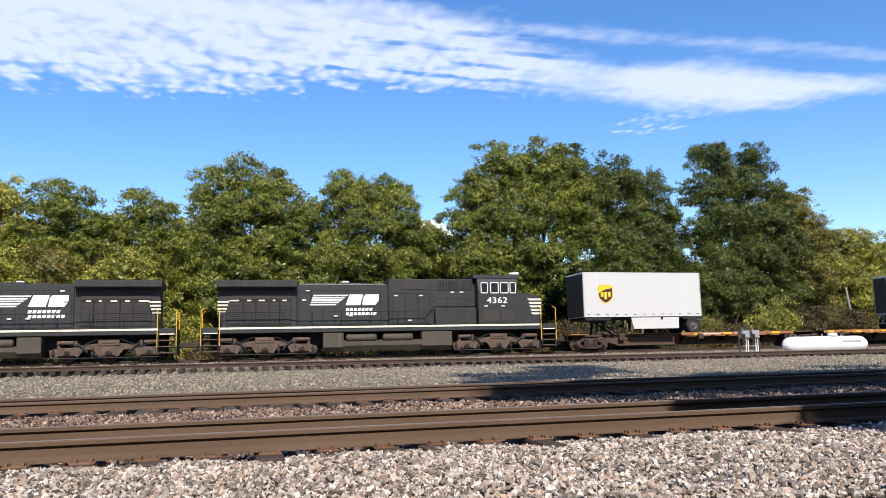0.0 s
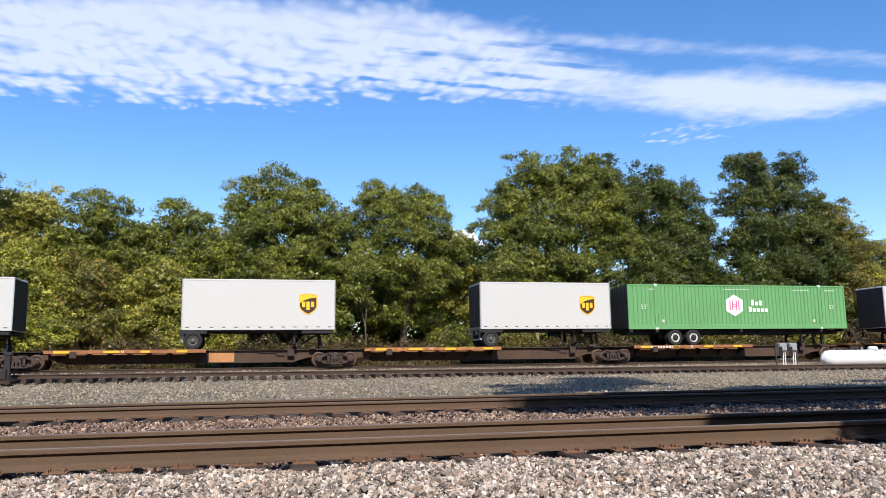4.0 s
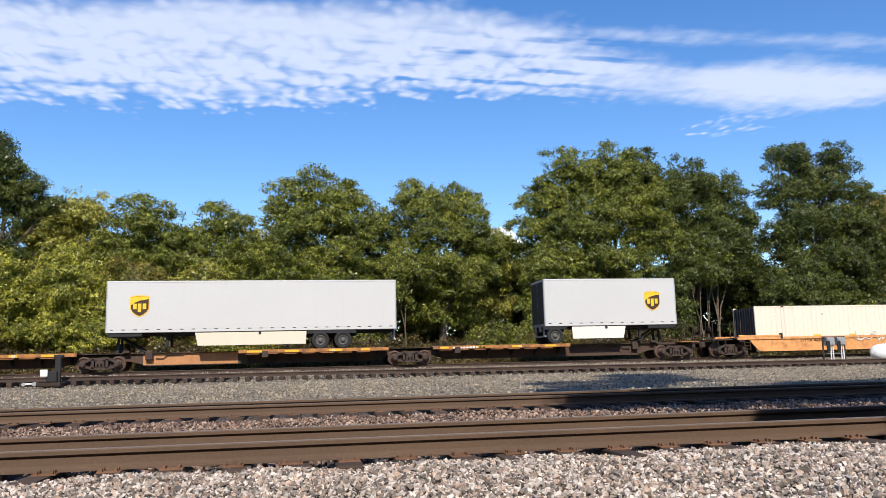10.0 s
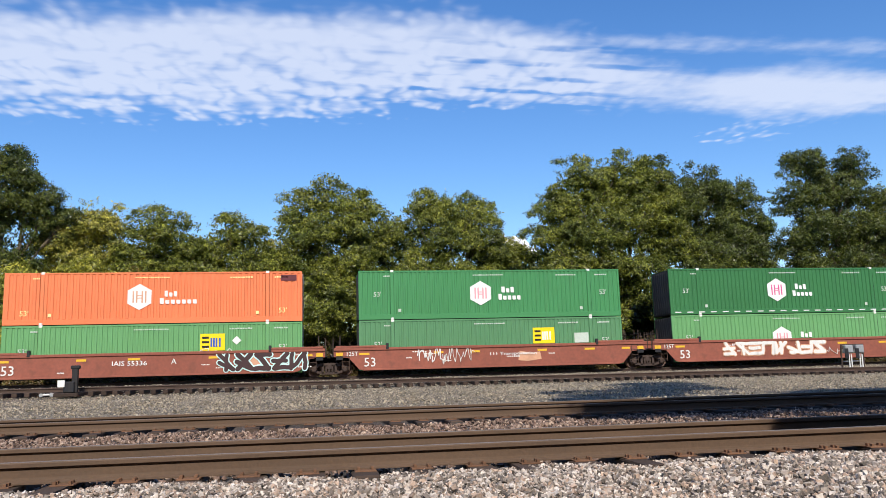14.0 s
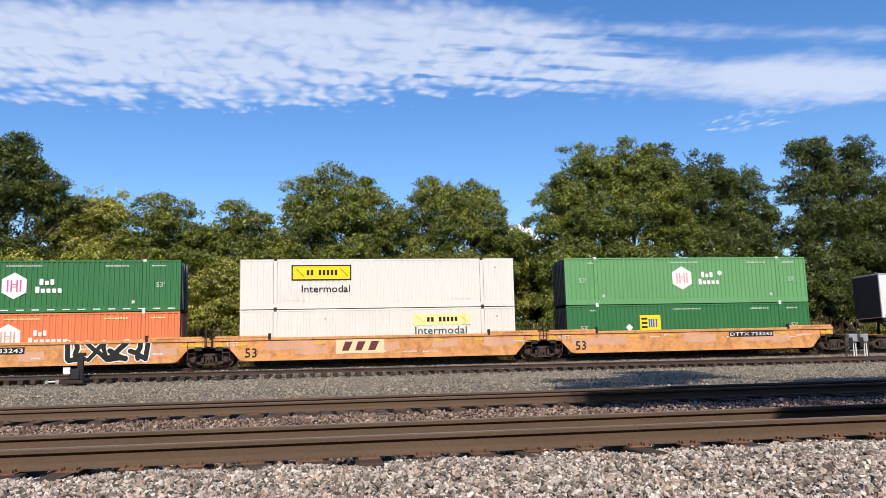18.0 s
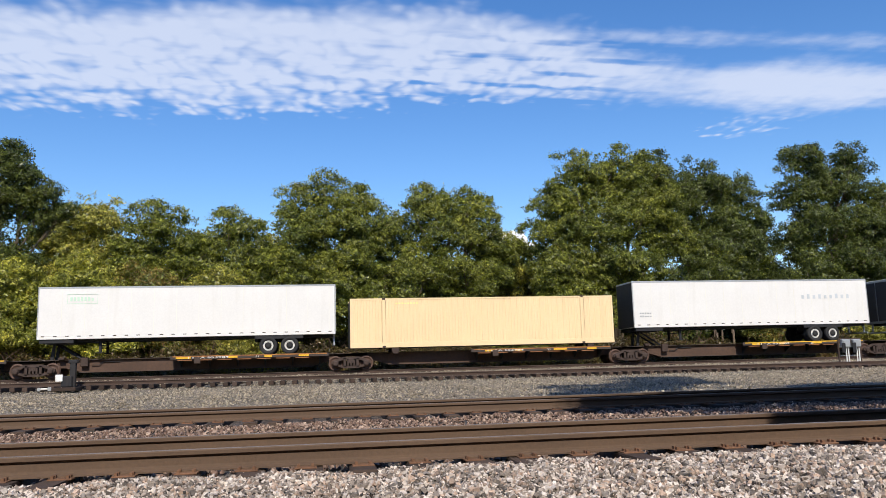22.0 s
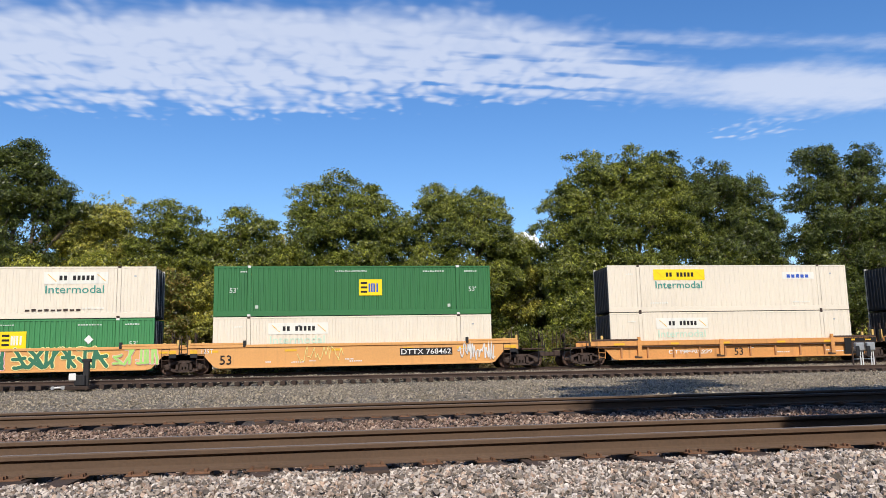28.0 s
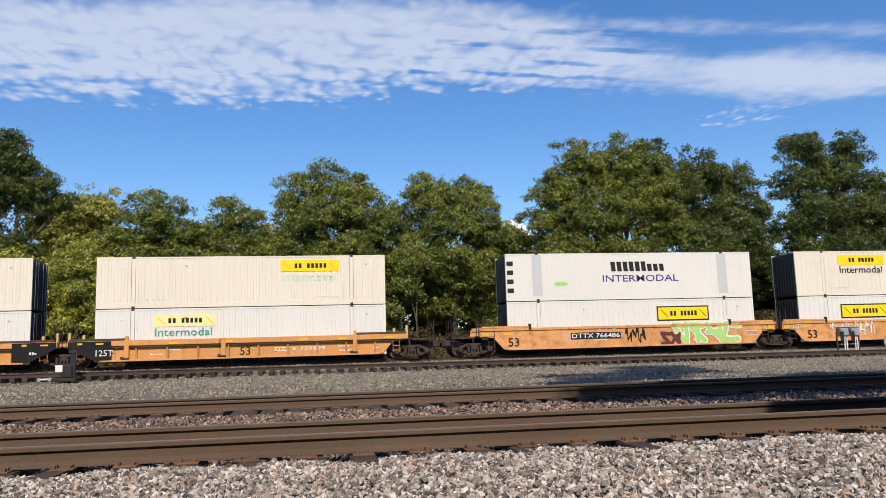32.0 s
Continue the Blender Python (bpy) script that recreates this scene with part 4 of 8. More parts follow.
# ---- well cars ----
def well_car(label, span, paint, ribbed=False, couplers=(), dark_ends=False, top=1.62, last=False, patches=0, seed=1):
    """One well of an articulated stack car; x runs from its first pivot (0) to its second (span)."""
    ob = thing("well_car", label, "railway well car", "well cars of the train")
    c, r = span / 2, random.Random(seed)
    a, b = 0.25, span - 0.25
    for side in (-1, 1):
        y = side * 1.42
        out = [(a, 1.12), (a + 0.85, 1.06), (a + 1.45, 0.38), (a + 1.75, 0.31), (b - 1.75, 0.31), (b - 1.45, 0.38), (b - 0.85, 1.06), (b, 1.12), (b, top - 0.1), (a, top - 0.1)]
        inset = 0.08 * side if ribbed else 0.0
        wall = part("side_wall", Shape().prism(out, y - inset - 0.03, y - inset + 0.03), paint, ob)
        yo = y + side * 0.03
        part("top_chord", Shape().box(a, b, yo - 0.06, yo + 0.06, top - (0.3 if ribbed else 0.16), top, 0.015), paint, wall)
        part("bottom_chord", Shape().box(a + 1.7, b - 1.7, yo - 0.05, yo + 0.05, 0.3, 0.4, 0.012), paint, wall)
        if ribbed:
            # dark strip that stands for the shadow line below the top chord
            part("shadow_strip", Shape().box(a + 0.3, b - 0.3, yo - 0.045, yo + 0.075, top - 0.4, top - 0.35, 0.008) if side > 0 else Shape().box(a + 0.3, b - 0.3, yo - 0.075, yo + 0.045, top - 0.4, top - 0.35, 0.008), M["spine_brown"], wall, "dark strip in place of the shadow under the top rail")
            for i in range(10):
                x = a + 1.95 + i * (b - a - 3.9) / 9
                # ribs coloured darker than the wall for the shadows beside them
                part("rib", Shape().box(x - 0.05, x + 0.05, min(yo - side * 0.12, yo + side * 0.04), max(yo - side * 0.12, yo + side * 0.04), 0.38, top - 0.4, 0.01), M["spine_tan"], wall)
        if ribbed:
            for x in (a + 3.1, c - 1.1, b - 3.1):
                part("guide_strap", Shape().box(x - 0.13, x + 0.13, *sorted((yo - side * 0.02, yo + side * 0.1)), 0.5, top + 0.02, 0.012), paint, wall, "upright container guide strap")
                part("strap_foot", Shape().box(x - 0.32, x + 0.13, *sorted((yo - side * 0.02, yo + side * 0.09)), 0.42, 0.56, 0.012), M["spine_brown"], wall, "dark foot of a guide strap")
        for x0, x1 in ((a + 0.1, a + 3.1), (b - 3.1, b - 0.1)):
            part("guide_rail", Shape().box(x0, x1, yo - 0.07, yo + 0.07, top, top + 0.12, 0.015), paint if not ribbed else M["spine_brown"], wall, "container guide rail")
            xg = x1 if x0 < c else x0
            part("guide_post", Shape().box(xg - 0.08, xg + 0.08, yo - 0.085, yo + 0.085, top - 0.12, top + 0.24, 0.02), M["black_steel"] if not ribbed else paint, wall, "container guide post")
        if side < 0:
            face = yo - 0.006 if not ribbed else yo + 0.074
            for x in (a + 1.5, a + 5.5, a + 8.0, b - 6.6, b - 4.0, b - 1.2):
                xx = x + r.uniform(-0.4, 0.4)
                part("reflector", Shape().box(xx, xx + r.uniform(0.45, 0.7), yo - (0.072 if ribbed else 0.012), yo - (0.066 if ribbed else 0.006), 1.2, 1.32), M["yellow"], wall, "yellow reflector strip")
            for i in range(7):
                xx = r.uniform(a + 4, b - 1.5)
                part("stencil", bars(xx, r.uniform(0.55, 1.3 if not ribbed else 0.9), r.uniform(0.3, 0.9), 0.08, 6, face, 0.3, i), M["white_worn"], wall)
            for i in range(patches):
                xx, w = r.uniform(a + 1, b - 3), r.uniform(0.8, 2.2)
                z0 = r.uniform(0.55, 1.0)
                o = [(xx, z0), (xx + w * 0.4, z0 - 0.06), (xx + w, z0 + 0.05), (xx + w * 0.95, z0 + 0.5), (xx + w * 0.6, z0 + 0.42), (xx + 0.1, z0 + 0.56)]
                part("paint_patch", flat(o, yo - 0.003 - i * 0.0008, 0.0005), M["well_rust"], wall, "bleached paint patch")
            if dark_ends:
                for x0, x1 in [p for p, q in (((a + 0.05, a + 2.3), -1), ((b - 2.3, b - 0.05), 1)) if q not in couplers]:
                    m0, m1 = (x0 + 1.3, x1) if x0 < c else (x0, x1 - 1.3)
                    part("dark_panel", Shape().prism([(m0, 0.42), (m1, 0.42), (x1, 1.1), (x1, top - 0.02), (x0, top - 0.02), (x0, 1.1)], yo - 0.088, yo - 0.082), M["panel_black"], wall, "black painted end panel")
                    part("panel_mark", Shape().box(x0 + 0.5, x0 + 0.75, yo - 0.094, yo - 0.089, top - 0.2, top - 0.1), M["yellow"], wall, "yellow mark")
                    part("panel_mark", Shape().box(x1 - 0.8, x1 - 0.4, yo - 0.094, yo - 0.089, top - 0.2, top - 0.12), M["yellow"], wall, "yellow mark")
                    if x0 > c:
                        part("stencil", bars(x0 + 0.9, 0.8, 0.4, 0.14, 3, yo - 0.089, 0.3, 2), M["white_worn"], wall)
    part("floor", Shape().box(a + 2.3, b - 2.3, -1.35, 1.35, 0.26, 0.34), M["black_steel"], ob)
    for x, d in ((0, 1), (span, -1)):
        e = Shape().box(min(x + d * 0.1, x + d * 2.0), max(x + d * 0.1, x + d * 2.0), -1.4, 1.4, 1.12, 1.2, 0.01)
        e.box(min(x - d * 0.3, x + d * 2.6), max(x - d * 0.3, x + d * 2.6), -0.35, 0.35, 0.72, 1.1, 0.03)
        part("end_platform", e, M["black_steel"] if not ribbed else M["spine_brown"], ob, "dark end platform")
        s = Shape()
        for y in (-1.35, -0.75):
            s.rod((x + d * 0.62, y, 1.2), (x + d * 0.62, y, 2.35), 0.03, 6)
            s.rod((x + d * 0.22, y, 1.2), (x + d * 0.22, y, 2.2), 0.028, 6)
        s.rod((x + d * 0.62, -1.35, 2.1), (x + d * 0.62, 1.35, 2.1), 0.02, 5)
        part("handrail", s, M["truck_steel"], ob, "end handrail posts")
        part("ladder", ladder(x + d * 0.95, -1.46, 0.4, top, 0.4, 4), M["spine_brown"] if not dark_ends else M["well_orange"], ob, "side ladder")
    if ribbed or paint is M["well_gold"]:
        for x in (0.3, 1.05, span - 1.05, span - 0.3):
            part("stake", Shape().box(x - 0.075, x + 0.075, -1.3, -1.15, 1.2, 1.95 if x in (0.3, span - 0.3) else 1.8, 0.015), M["stake_tan"], ob, "stubby cream-yellow stake")
    if not ribbed:
        for x in (a + 0.12, b - 0.52):
            for z in (1.16, 0.92 + (top > 1.5) * 0.02):
                part("end_marker", Shape().box(x, x + 0.4, -1.476, -1.462, z, z + 0.2, 0.003), M["yellow"] if z > 1.1 else M["black_steel"], ob, "square end marker plate")
    freight_truck(ob, 0.0, r=0.46)
    if last:
        freight_truck(ob, span, r=0.46)
    for d in couplers:
        x = 0.0 if d < 0 else span
        e = Shape().box(min(x, x + d * 1.7), max(x, x + d * 1.7), -0.28, 0.28, 0.64, 1.0, 0.04)
        e.box(min(x + d * 1.6, x + d * 2.0), max(x + d * 1.6, x + d * 2.0), -0.14, 0.14, 0.66, 0.92, 0.03)
        part("coupler", e, M["truck_steel"], ob, "grimy draft gear and coupler")
        part("end_platform", Shape().box(min(x, x + d * 1.35), max(x, x + d * 1.35), -1.35, 1.35, 1.06, 1.14, 0.01), M["spine_brown"], ob, "rusty end platform")
        s = Shape()
        for y in (-1.3, -0.45, 0.45, 1.3):
            s.rod((x + d * 1.3, y, 1.1), (x + d * 1.3, y, 2.25), 0.022, 5)
        s.rod((x + d * 1.3, -1.3, 1.7), (x + d * 1.3, 1.3, 1.7), 0.02, 5)
        s.lathe([(0, 0.27), (0.04, 0.27), (0.04, 0.21), (0.0, 0.19)], (x + d * 1.25, -0.7, 1.75), "x", 14)
        part("end_railing", s, M["truck_steel"], ob, "end railing with a brake wheel")
        part("ladder", ladder(x + d * 1.2, -1.38, 0.4, 1.5, 0.4, 3), M["black_steel"], ob, "black side ladder")
    return ob


# ---- trailers ----
def road_wheel(parent, x, y, r=0.51, rim="rim_dark"):
    d = -1 if y < 0 else 1
    t = part("wheel", Shape().lathe([(-0.02 * d, r - 0.08), (0.0, r - 0.01), (0.04 * d, r), (0.22 * d, r), (0.26 * d, r - 0.02), (0.27 * d, r - 0.09), (0.25 * d, r * 0.58), (0.1 * d, r * 0.56)], (x, y - 0.1 * d, r), "y", 24), M["tyre"], parent, "black road tyre")
    s = Shape().lathe([(0.1 * d, r * 0.57), (0.255 * d, r * 0.57), (0.25 * d, r * 0.5), (0.14 * d, r * 0.36), (0.14 * d, 0.15), (0.27 * d, 0.12), (0.28 * d, 0.05), (0.28 * d, 0.0)], (x, y - 0.1 * d, r), "y", 18)
    part("rim", s, M[rim], t, "wheel rim and hub")
    if rim == "rim_white":
        part("hub", Shape().lathe([(0.245 * d, 0.19), (0.262 * d, 0.19), (0.285 * d, 0.1), (0.3 * d, 0.0)], (x, y - 0.1 * d, r), "y", 14), M["tyre"], t, "dark greasy hub")


def running_gear(ob, xs, z, rim="rim_dark", frame=None):
    """Axles with double wheels and a sliding frame below height z."""
    s = Shape()
    for x in xs:
        s.rod((x, -0.9, 0.51), (x, 0.9, 0.51), 0.07, 8)
    for y in (-0.5, 0.5):
        s.box(min(xs) - 0.8, max(xs) + 0.8, y - 0.06, y + 0.06, z - 0.34, z - 0.02, 0.01)
        for x in xs:
            s.prism([(x - 0.3, z - 0.3), (x + 0.3, z - 0.3), (x + 0.1, 0.55), (x - 0.1, 0.55)], y - 0.05, y + 0.05)
    g = part("bogie", s, M["black_steel"], ob, "black suspension frame")
    for x in xs:
        for side in (-1, 1):
            road_wheel(ob, x, side * 1.12, rim=rim)
            road_wheel(ob, x, side * 0.78, rim=rim)


def landing_gear(ob, x, z, drop):
    s = Shape()
    for y in (-0.8, 0.8):
        s.box(x - 0.07, x + 0.07, y - 0.07, y + 0.07, drop, z, 0.01)
        s.box(x - 0.16, x + 0.16, y - 0.14, y + 0.14, drop - 0.05, drop, 0.01)
        s.rod((x, y, drop + 0.5), (x - 0.75, y, z - 0.03), 0.03, 6)
        s.rod((x, y, drop + 0.5), (x + 0.75, y, z - 0.03), 0.03, 6)
    s.rod((x, -0.8, drop + 0.4), (x, 0.8, drop + 0.4), 0.03, 6)
    part("landing_gear", s, M["black_steel"], ob, "black landing legs with braces")


def trailer(label, length, nose_left, z=1.1, height=2.9, wheels=(1,), panel="trailer", logo=True, skirt=None, rim="rim_dark", seams=0.0, posts=False):
    """A road trailer that stands with its wheels on the car's tray; z: height of the floor over the tray."""
    ob = thing("road_trailer", label, "truck trailer", "trailers on the train")
    hl, hw, k = length / 2, 1.295, (1 if nose_left else -1)
    top = z + height
    part("body", Shape().box(-hl, hl, -hw, hw, z + 0.16, top - 0.06, 0.02), M[panel], ob)
    part("roof", Shape().box(-hl - 0.005, hl + 0.005, -hw - 0.012, hw + 0.012, top - 0.12, top, 0.03), M["galv"] if panel == "trailer_old" else M[panel], ob, "riveted roof cap")
    part("bottom_rail", Shape().box(-hl, hl, -hw - 0.012, hw + 0.012, z, z + 0.17, 0.012), M[panel], ob)
    lights = Shape()
    n = int(length / 0.62)
    for i in range(n):
        x = -hl + 0.3 + i * (length - 0.6) / (n - 1)
        lights.box(x - 0.09, x + 0.09, -hw - 0.02, -hw - 0.014, z + 0.14, z + 0.185)
    part("marker_strips", lights, M["truck_steel"], ob, "row of dark red marker strips")
    nx, rx = -k * hl, k * hl
    # the shaded front wall is painted near-black
    part("front_wall", Shape().box(min(nx, nx - k * 0.03), max(nx, nx - k * 0.03), -hw + 0.05, hw - 0.05, z + 0.05, top - 0.1, 0.01), M["end_shaded"], ob, "front wall with its shade painted near-black")
    part("rear_frame", Shape().box(min(rx, rx + k * 0.04), max(rx, rx + k * 0.04), -hw, hw, z, top - 0.02, 0.01), M["galv"], ob, "steel rear door frame")
    # rear doors of grey trailers get the same painted shade
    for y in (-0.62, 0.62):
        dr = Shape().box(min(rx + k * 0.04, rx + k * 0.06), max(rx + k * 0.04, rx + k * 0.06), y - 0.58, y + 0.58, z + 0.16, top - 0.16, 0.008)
        part("rear_door", dr, M["end_shaded"] if panel == "trailer" else M[panel], ob)
    part("bumper", Shape().box(rx - 0.1 if k > 0 else rx, rx if k > 0 else rx + 0.1, -1.1, 1.1, 0.45, 0.55, 0.01).box(rx - k * 0.05 - 0.04, rx - k * 0.05 + 0.04, -0.8, -0.7, 0.5, z).box(rx - k * 0.05 - 0.04, rx - k * 0.05 + 0.04, 0.7, 0.8, 0.5, z), M["galv"], ob, "rear underrun bar")
    for x in (nx, rx):
        part("corner_post", Shape().box(x - 0.03, x + 0.03, -hw - 0.015, -hw + 0.05, z, top, 0.008), M["galv"], ob, "metal corner post")
    part("underframe", Shape().box(-hl + 0.1, hl - 0.1, -0.9, 0.9, z - 0.14, z, 0.01), M["black_steel"], ob)
    part("kingpin_plate", Shape().box(nx + k * 0.1 if k > 0 else nx - 1.9, nx + 1.9 if k > 0 else nx - 0.1, -hw + 0.05, hw - 0.05, z - 0.22, z - 0.002, 0.02), M["black_steel"], ob, "black coupler plate")
    xs = [rx - k * (0.62 if len(wheels) == 1 else w) for w in wheels]
    running_gear(ob, xs, z, rim)
    part("wheel_arch", Shape().box(min(xs) - 0.75, max(xs) + 0.75, -hw + 0.02, -hw + 0.07, z - 0.2, z - 0.004), M["black_steel"], ob)
    landing_gear(ob, nx + k * (2.3 if length < 10 else 3.2), z, 0.35)
    if skirt:
        a, b = sorted((rx - k * skirt[0], rx - k * skirt[1]))
        lean = (0.16, 0.04) if k > 0 else (0.04, 0.16)
        part("side_skirt", Shape().prism([(a + lean[0], 0.32), (b - lean[1], 0.32), (b, z - 0.05), (a, z - 0.05)], -hw + 0.02, -hw + 0.05), M[skirt[2]], ob, "pale aerodynamic side skirt")
        part("skirt_bracket", Shape().box((a + b) / 2 + 0.4, (a + b) / 2 + 0.55, -hw + 0.0, -hw + 0.06, z - 0.2, z, 0.01), M["black_steel"], ob, "black skirt bracket")
    if logo:
        x = nx + k * (1.55 if length < 10 else 1.75)
        shield(ob, x, z + 1.5, 0.62, -hw)
    if seams:
        s = Shape()
        x = -hl + seams
        while x < hl - 0.2:
            s.box(x - 0.012, x + 0.012, -hw - 0.006, -hw, z + 0.17, top - 0.12)
            x += seams
        part("panel_seams", s, M["sign_pale"], ob, "thin riveted panel seams")
    return ob


def shield(ob, x, z, r, y):
    """A brown and gold shield emblem, lettered with plain gold strokes."""
    def outline(k):
        pts = [(-0.76 * k, 0.75 * k), (-0.3 * k, 0.86 * k), (0.3 * k, 0.86 * k), (0.76 * k, 0.75 * k), (0.76 * k, -0.25 * k), (0.62 * k, -0.52 * k), (0.34 * k, -0.76 * k), (0, -0.92 * k), (-0.34 * k, -0.76 * k), (-0.62 * k, -0.52 * k), (-0.76 * k, -0.25 * k)]
        return [(x + a, z + b) for a, b in pts]
    base = part("emblem", flat(outline(r * 1.1), y - 0.016), M["shield_gold"], ob, "gold-edged brown shield emblem")
    part("emblem_field", flat(outline(r), y - 0.022), M["shield_brown"], base, "brown field")
    arc = [(x - 0.75 * r, z + 0.73 * r), (x - 0.3 * r, z + 0.84 * r), (x + 0.3 * r, z + 0.84 * r), (x + 0.75 * r, z + 0.73 * r), (x + 0.75 * r, z + 0.6 * r), (x + 0.1 * r, z + 0.5 * r), (x - 0.4 * r, z + 0.32 * r), (x - 0.75 * r, z + 0.05 * r)]
    part("emblem_arc", flat(arc, y - 0.028), M["shield_gold"], base, "gold arc")
    for a in (-0.56, -0.16, 0.26):
        part("emblem_block", Shape().box(x + a * r, x + (a + 0.3) * r, y - 0.032, y - 0.028, z - (0.56 if a == -0.16 else 0.3) * r, z + 0.2 * r), M["shield_gold"], base, "gold block")
# ---- the consist ----
HUB_GREEN = "green corrugated container with a white hexagon emblem"
SPINE1 = [22.65, 39.1, 56.25, 73.2, 90.75, 107.4]
SPINE2 = [111.5, 128.1, 145.4, 162.75, 180.05, 196.95]
SPINE3 = [348.65, 365.6, 382.9, 400.1, 417.25, 433.6]
CARS = [(SPINE1, [(True, 29.1, 37.85), (False, 40.35, 48.85), (False, 57.6, 66.0), (False, 74.9, 83.3), (False, 92.1, 100.6)]),
        (SPINE2, [(True, 118.2, 126.9), (True, 135.6, 144.25), (True, 153.0, 161.6), (True, 170.2, 178.75), (False, 181.4, 189.9)]),
        (SPINE3, [(True, 355.7, 364.3), (True, 372.8, 381.6), (True, 390.0, 398.75), (True, 407.5, 416.0), (False, 418.7, 427.0)])]
for number, (pivots, units) in enumerate(CARS):
    for i, (left, d0, d1) in enumerate(units):
        a, b = pivots[i], pivots[i + 1]
        bright = number == 0 and i in (1, 3)
        ob = spine_car("rust-brown spine car platform with a yellow-edged wheel tray" if bright else "grimy brown spine car platform with worn yellow reflectors",
                       b - a, left, (d0 - a, d1 - a), tan={(0, 1): 1.9, (0, 2): 1.4, (0, 4): 0.0, (1, 2): 3.4, (1, 3): 5.2}.get((number, i), 0.0),
                       rear_truck=i == 4, coupler=-1 if i == 0 else (1 if i == 4 else 0), yellow=bright or number == 1,
                       stand=(number, i) != (2, 2), number=number + 1)
        if (number, i) == (2, 2):
            for x in (2.6, 14.6):
                for y in (-1.05, 1.05):
                    part("pedestal", Shape().box(x - 0.22, x + 0.22, y - 0.2, y + 0.2, 1.0, 1.262, 0.02), M["truck_steel"], ob, "dark steel container pedestal")
                part("bolster", Shape().box(x - 0.16, x + 0.16, -1.25, 1.25, 0.9, 1.02, 0.02), M["truck_steel"], ob, "dark steel cross bolster")
        lettering("length_mark", "53", M["white_worn"], ob, ((d0 + d1) / 2 - a + (1.0 if number else -0.3)) if number < 2 else d0 - a + (4.7 if left else 7.3), -1.336, 0.89, 0.14)
        if number == 2:
            lettering("car_mark", "TTAX 653984", M["white_worn"], ob, d0 - a + (0.9 if left else 2.4), -1.337, 0.9, 0.15, 2.3 if left else 2.9)
        elif i in (0, 4):
            part("stencil", bars(d0 - a + 1.2, 0.9, 2.0, 0.12, 10, -1.332, 0.3, i), M["white_worn"], ob)
        on_train(ob, a)

for label, along, length, kw in [
        ("short pale grey trailer with a shield emblem and white skirt", 26.45, 8.53, dict(nose_left=True, skirt=(1.7, 5.2, "trailer"))),
        ("short pale grey trailer with a shield emblem", 51.7, 8.53, dict(nose_left=False)),
        ("short pale grey trailer with a shield emblem", 68.9, 8.53, dict(nose_left=False)),
        ("short pale grey trailer with a shield emblem", 86.3, 8.53, dict(nose_left=False)),
        ("short pale grey trailer with a shield emblem and white skirt", 115.45, 8.6, dict(nose_left=True, skirt=(1.7, 5.2, "white_pure"))),
        ("short pale grey trailer with a shield emblem", 132.9, 8.6, dict(nose_left=True)),
        ("short pale grey trailer with a shield emblem", 150.0, 8.6, dict(nose_left=True)),
        ("long pale grey trailer with a shield emblem and cream skirt", 171.13, 16.15, dict(nose_left=True, wheels=(3.1, 4.4), skirt=(5.2, 11.4, "skirt"))),
        ("short pale grey trailer with a shield emblem and white skirt", 192.68, 8.6, dict(nose_left=False, skirt=(1.7, 5.2, "white_pure"))),
        ("worn white trailer with a faded shield emblem", 355.4, 13.8, dict(nose_left=True, wheels=(2.2, 3.45), panel="trailer_old")),
        ("old white trailer with a faint green name panel", 373.88, 16.2, dict(nose_left=True, wheels=(2.6, 3.8), panel="trailer_old", logo=False, rim="rim_white", seams=1.22)),
        ("old white trailer with ghosts of removed lettering", 408.46, 16.2, dict(nose_left=True, wheels=(2.7, 3.95), panel="trailer_old", logo=False, rim="rim_white", seams=1.22)),
        ("long pale grey trailer with a shield emblem and cream skirt", 426.4, 16.2, dict(nose_left=False, wheels=(3.4, 4.65), skirt=(5.6, 11.6, "skirt")))]:
    ob = trailer(label, length, **kw)
    on_train(ob, along, 1.03)
    if "green name" in label:
        y, x, z = -1.305, -6.6, 3.05
        frame_ = Shape().box(x, x + 1.6, y - 0.004, y, z, z + 0.02).box(x, x + 1.6, y - 0.004, y, z + 0.52, z + 0.54).box(x, x + 0.02, y - 0.004, y, z, z + 0.54).box(x + 1.58, x + 1.6, y - 0.004, y, z, z + 0.54)
        part("name_panel", frame_, M["teal_faded"], ob, "thin faded green frame")
        part("trade_name", bars(x + 0.15, z + 0.15, 1.3, 0.24, 7, y, 0.4, 5), M["teal_faded"], ob, "faded green strokes")
    if "ghosts" in label:
        part("ghost_lettering", bars(3.4, 2.75, 3.6, 0.3, 9, -1.303, 0.55, 8), M["ghost"], ob, "faint ghosts of removed strokes")
        part("stencil", bars(-7.7, 1.95, 0.8, 0.1, 5, -1.303, 0.3, 4), M["galv"], ob)
        part("stencil", bars(-7.7, 1.75, 0.8, 0.1, 5, -1.303, 0.3, 6), M["galv"], ob)

# container on a road chassis
ob = container(HUB_GREEN + ", on a chassis", M["green_pale"], 0.27)
small_print(ob, M["white"])
mark53(ob, 1.3, M["white"])
hexagon(ob, -0.45, 1.55, 0.72, M["magenta"])
word_rows(ob, 0.6, 1.55, [(0.2, 0.9, 3), (0.0, 1.5, 5)], 0.36, M["white"])
on_train(ob, 99.9, 2.08)
ch = thing("container_chassis", "black road chassis with bright wheels under a green container", "trailer chassis")
s = Shape()
for y in (-0.45, 0.45):
    s.box(-7.9, 7.9, y - 0.07, y + 0.07, 0.72, 0.98, 0.01)
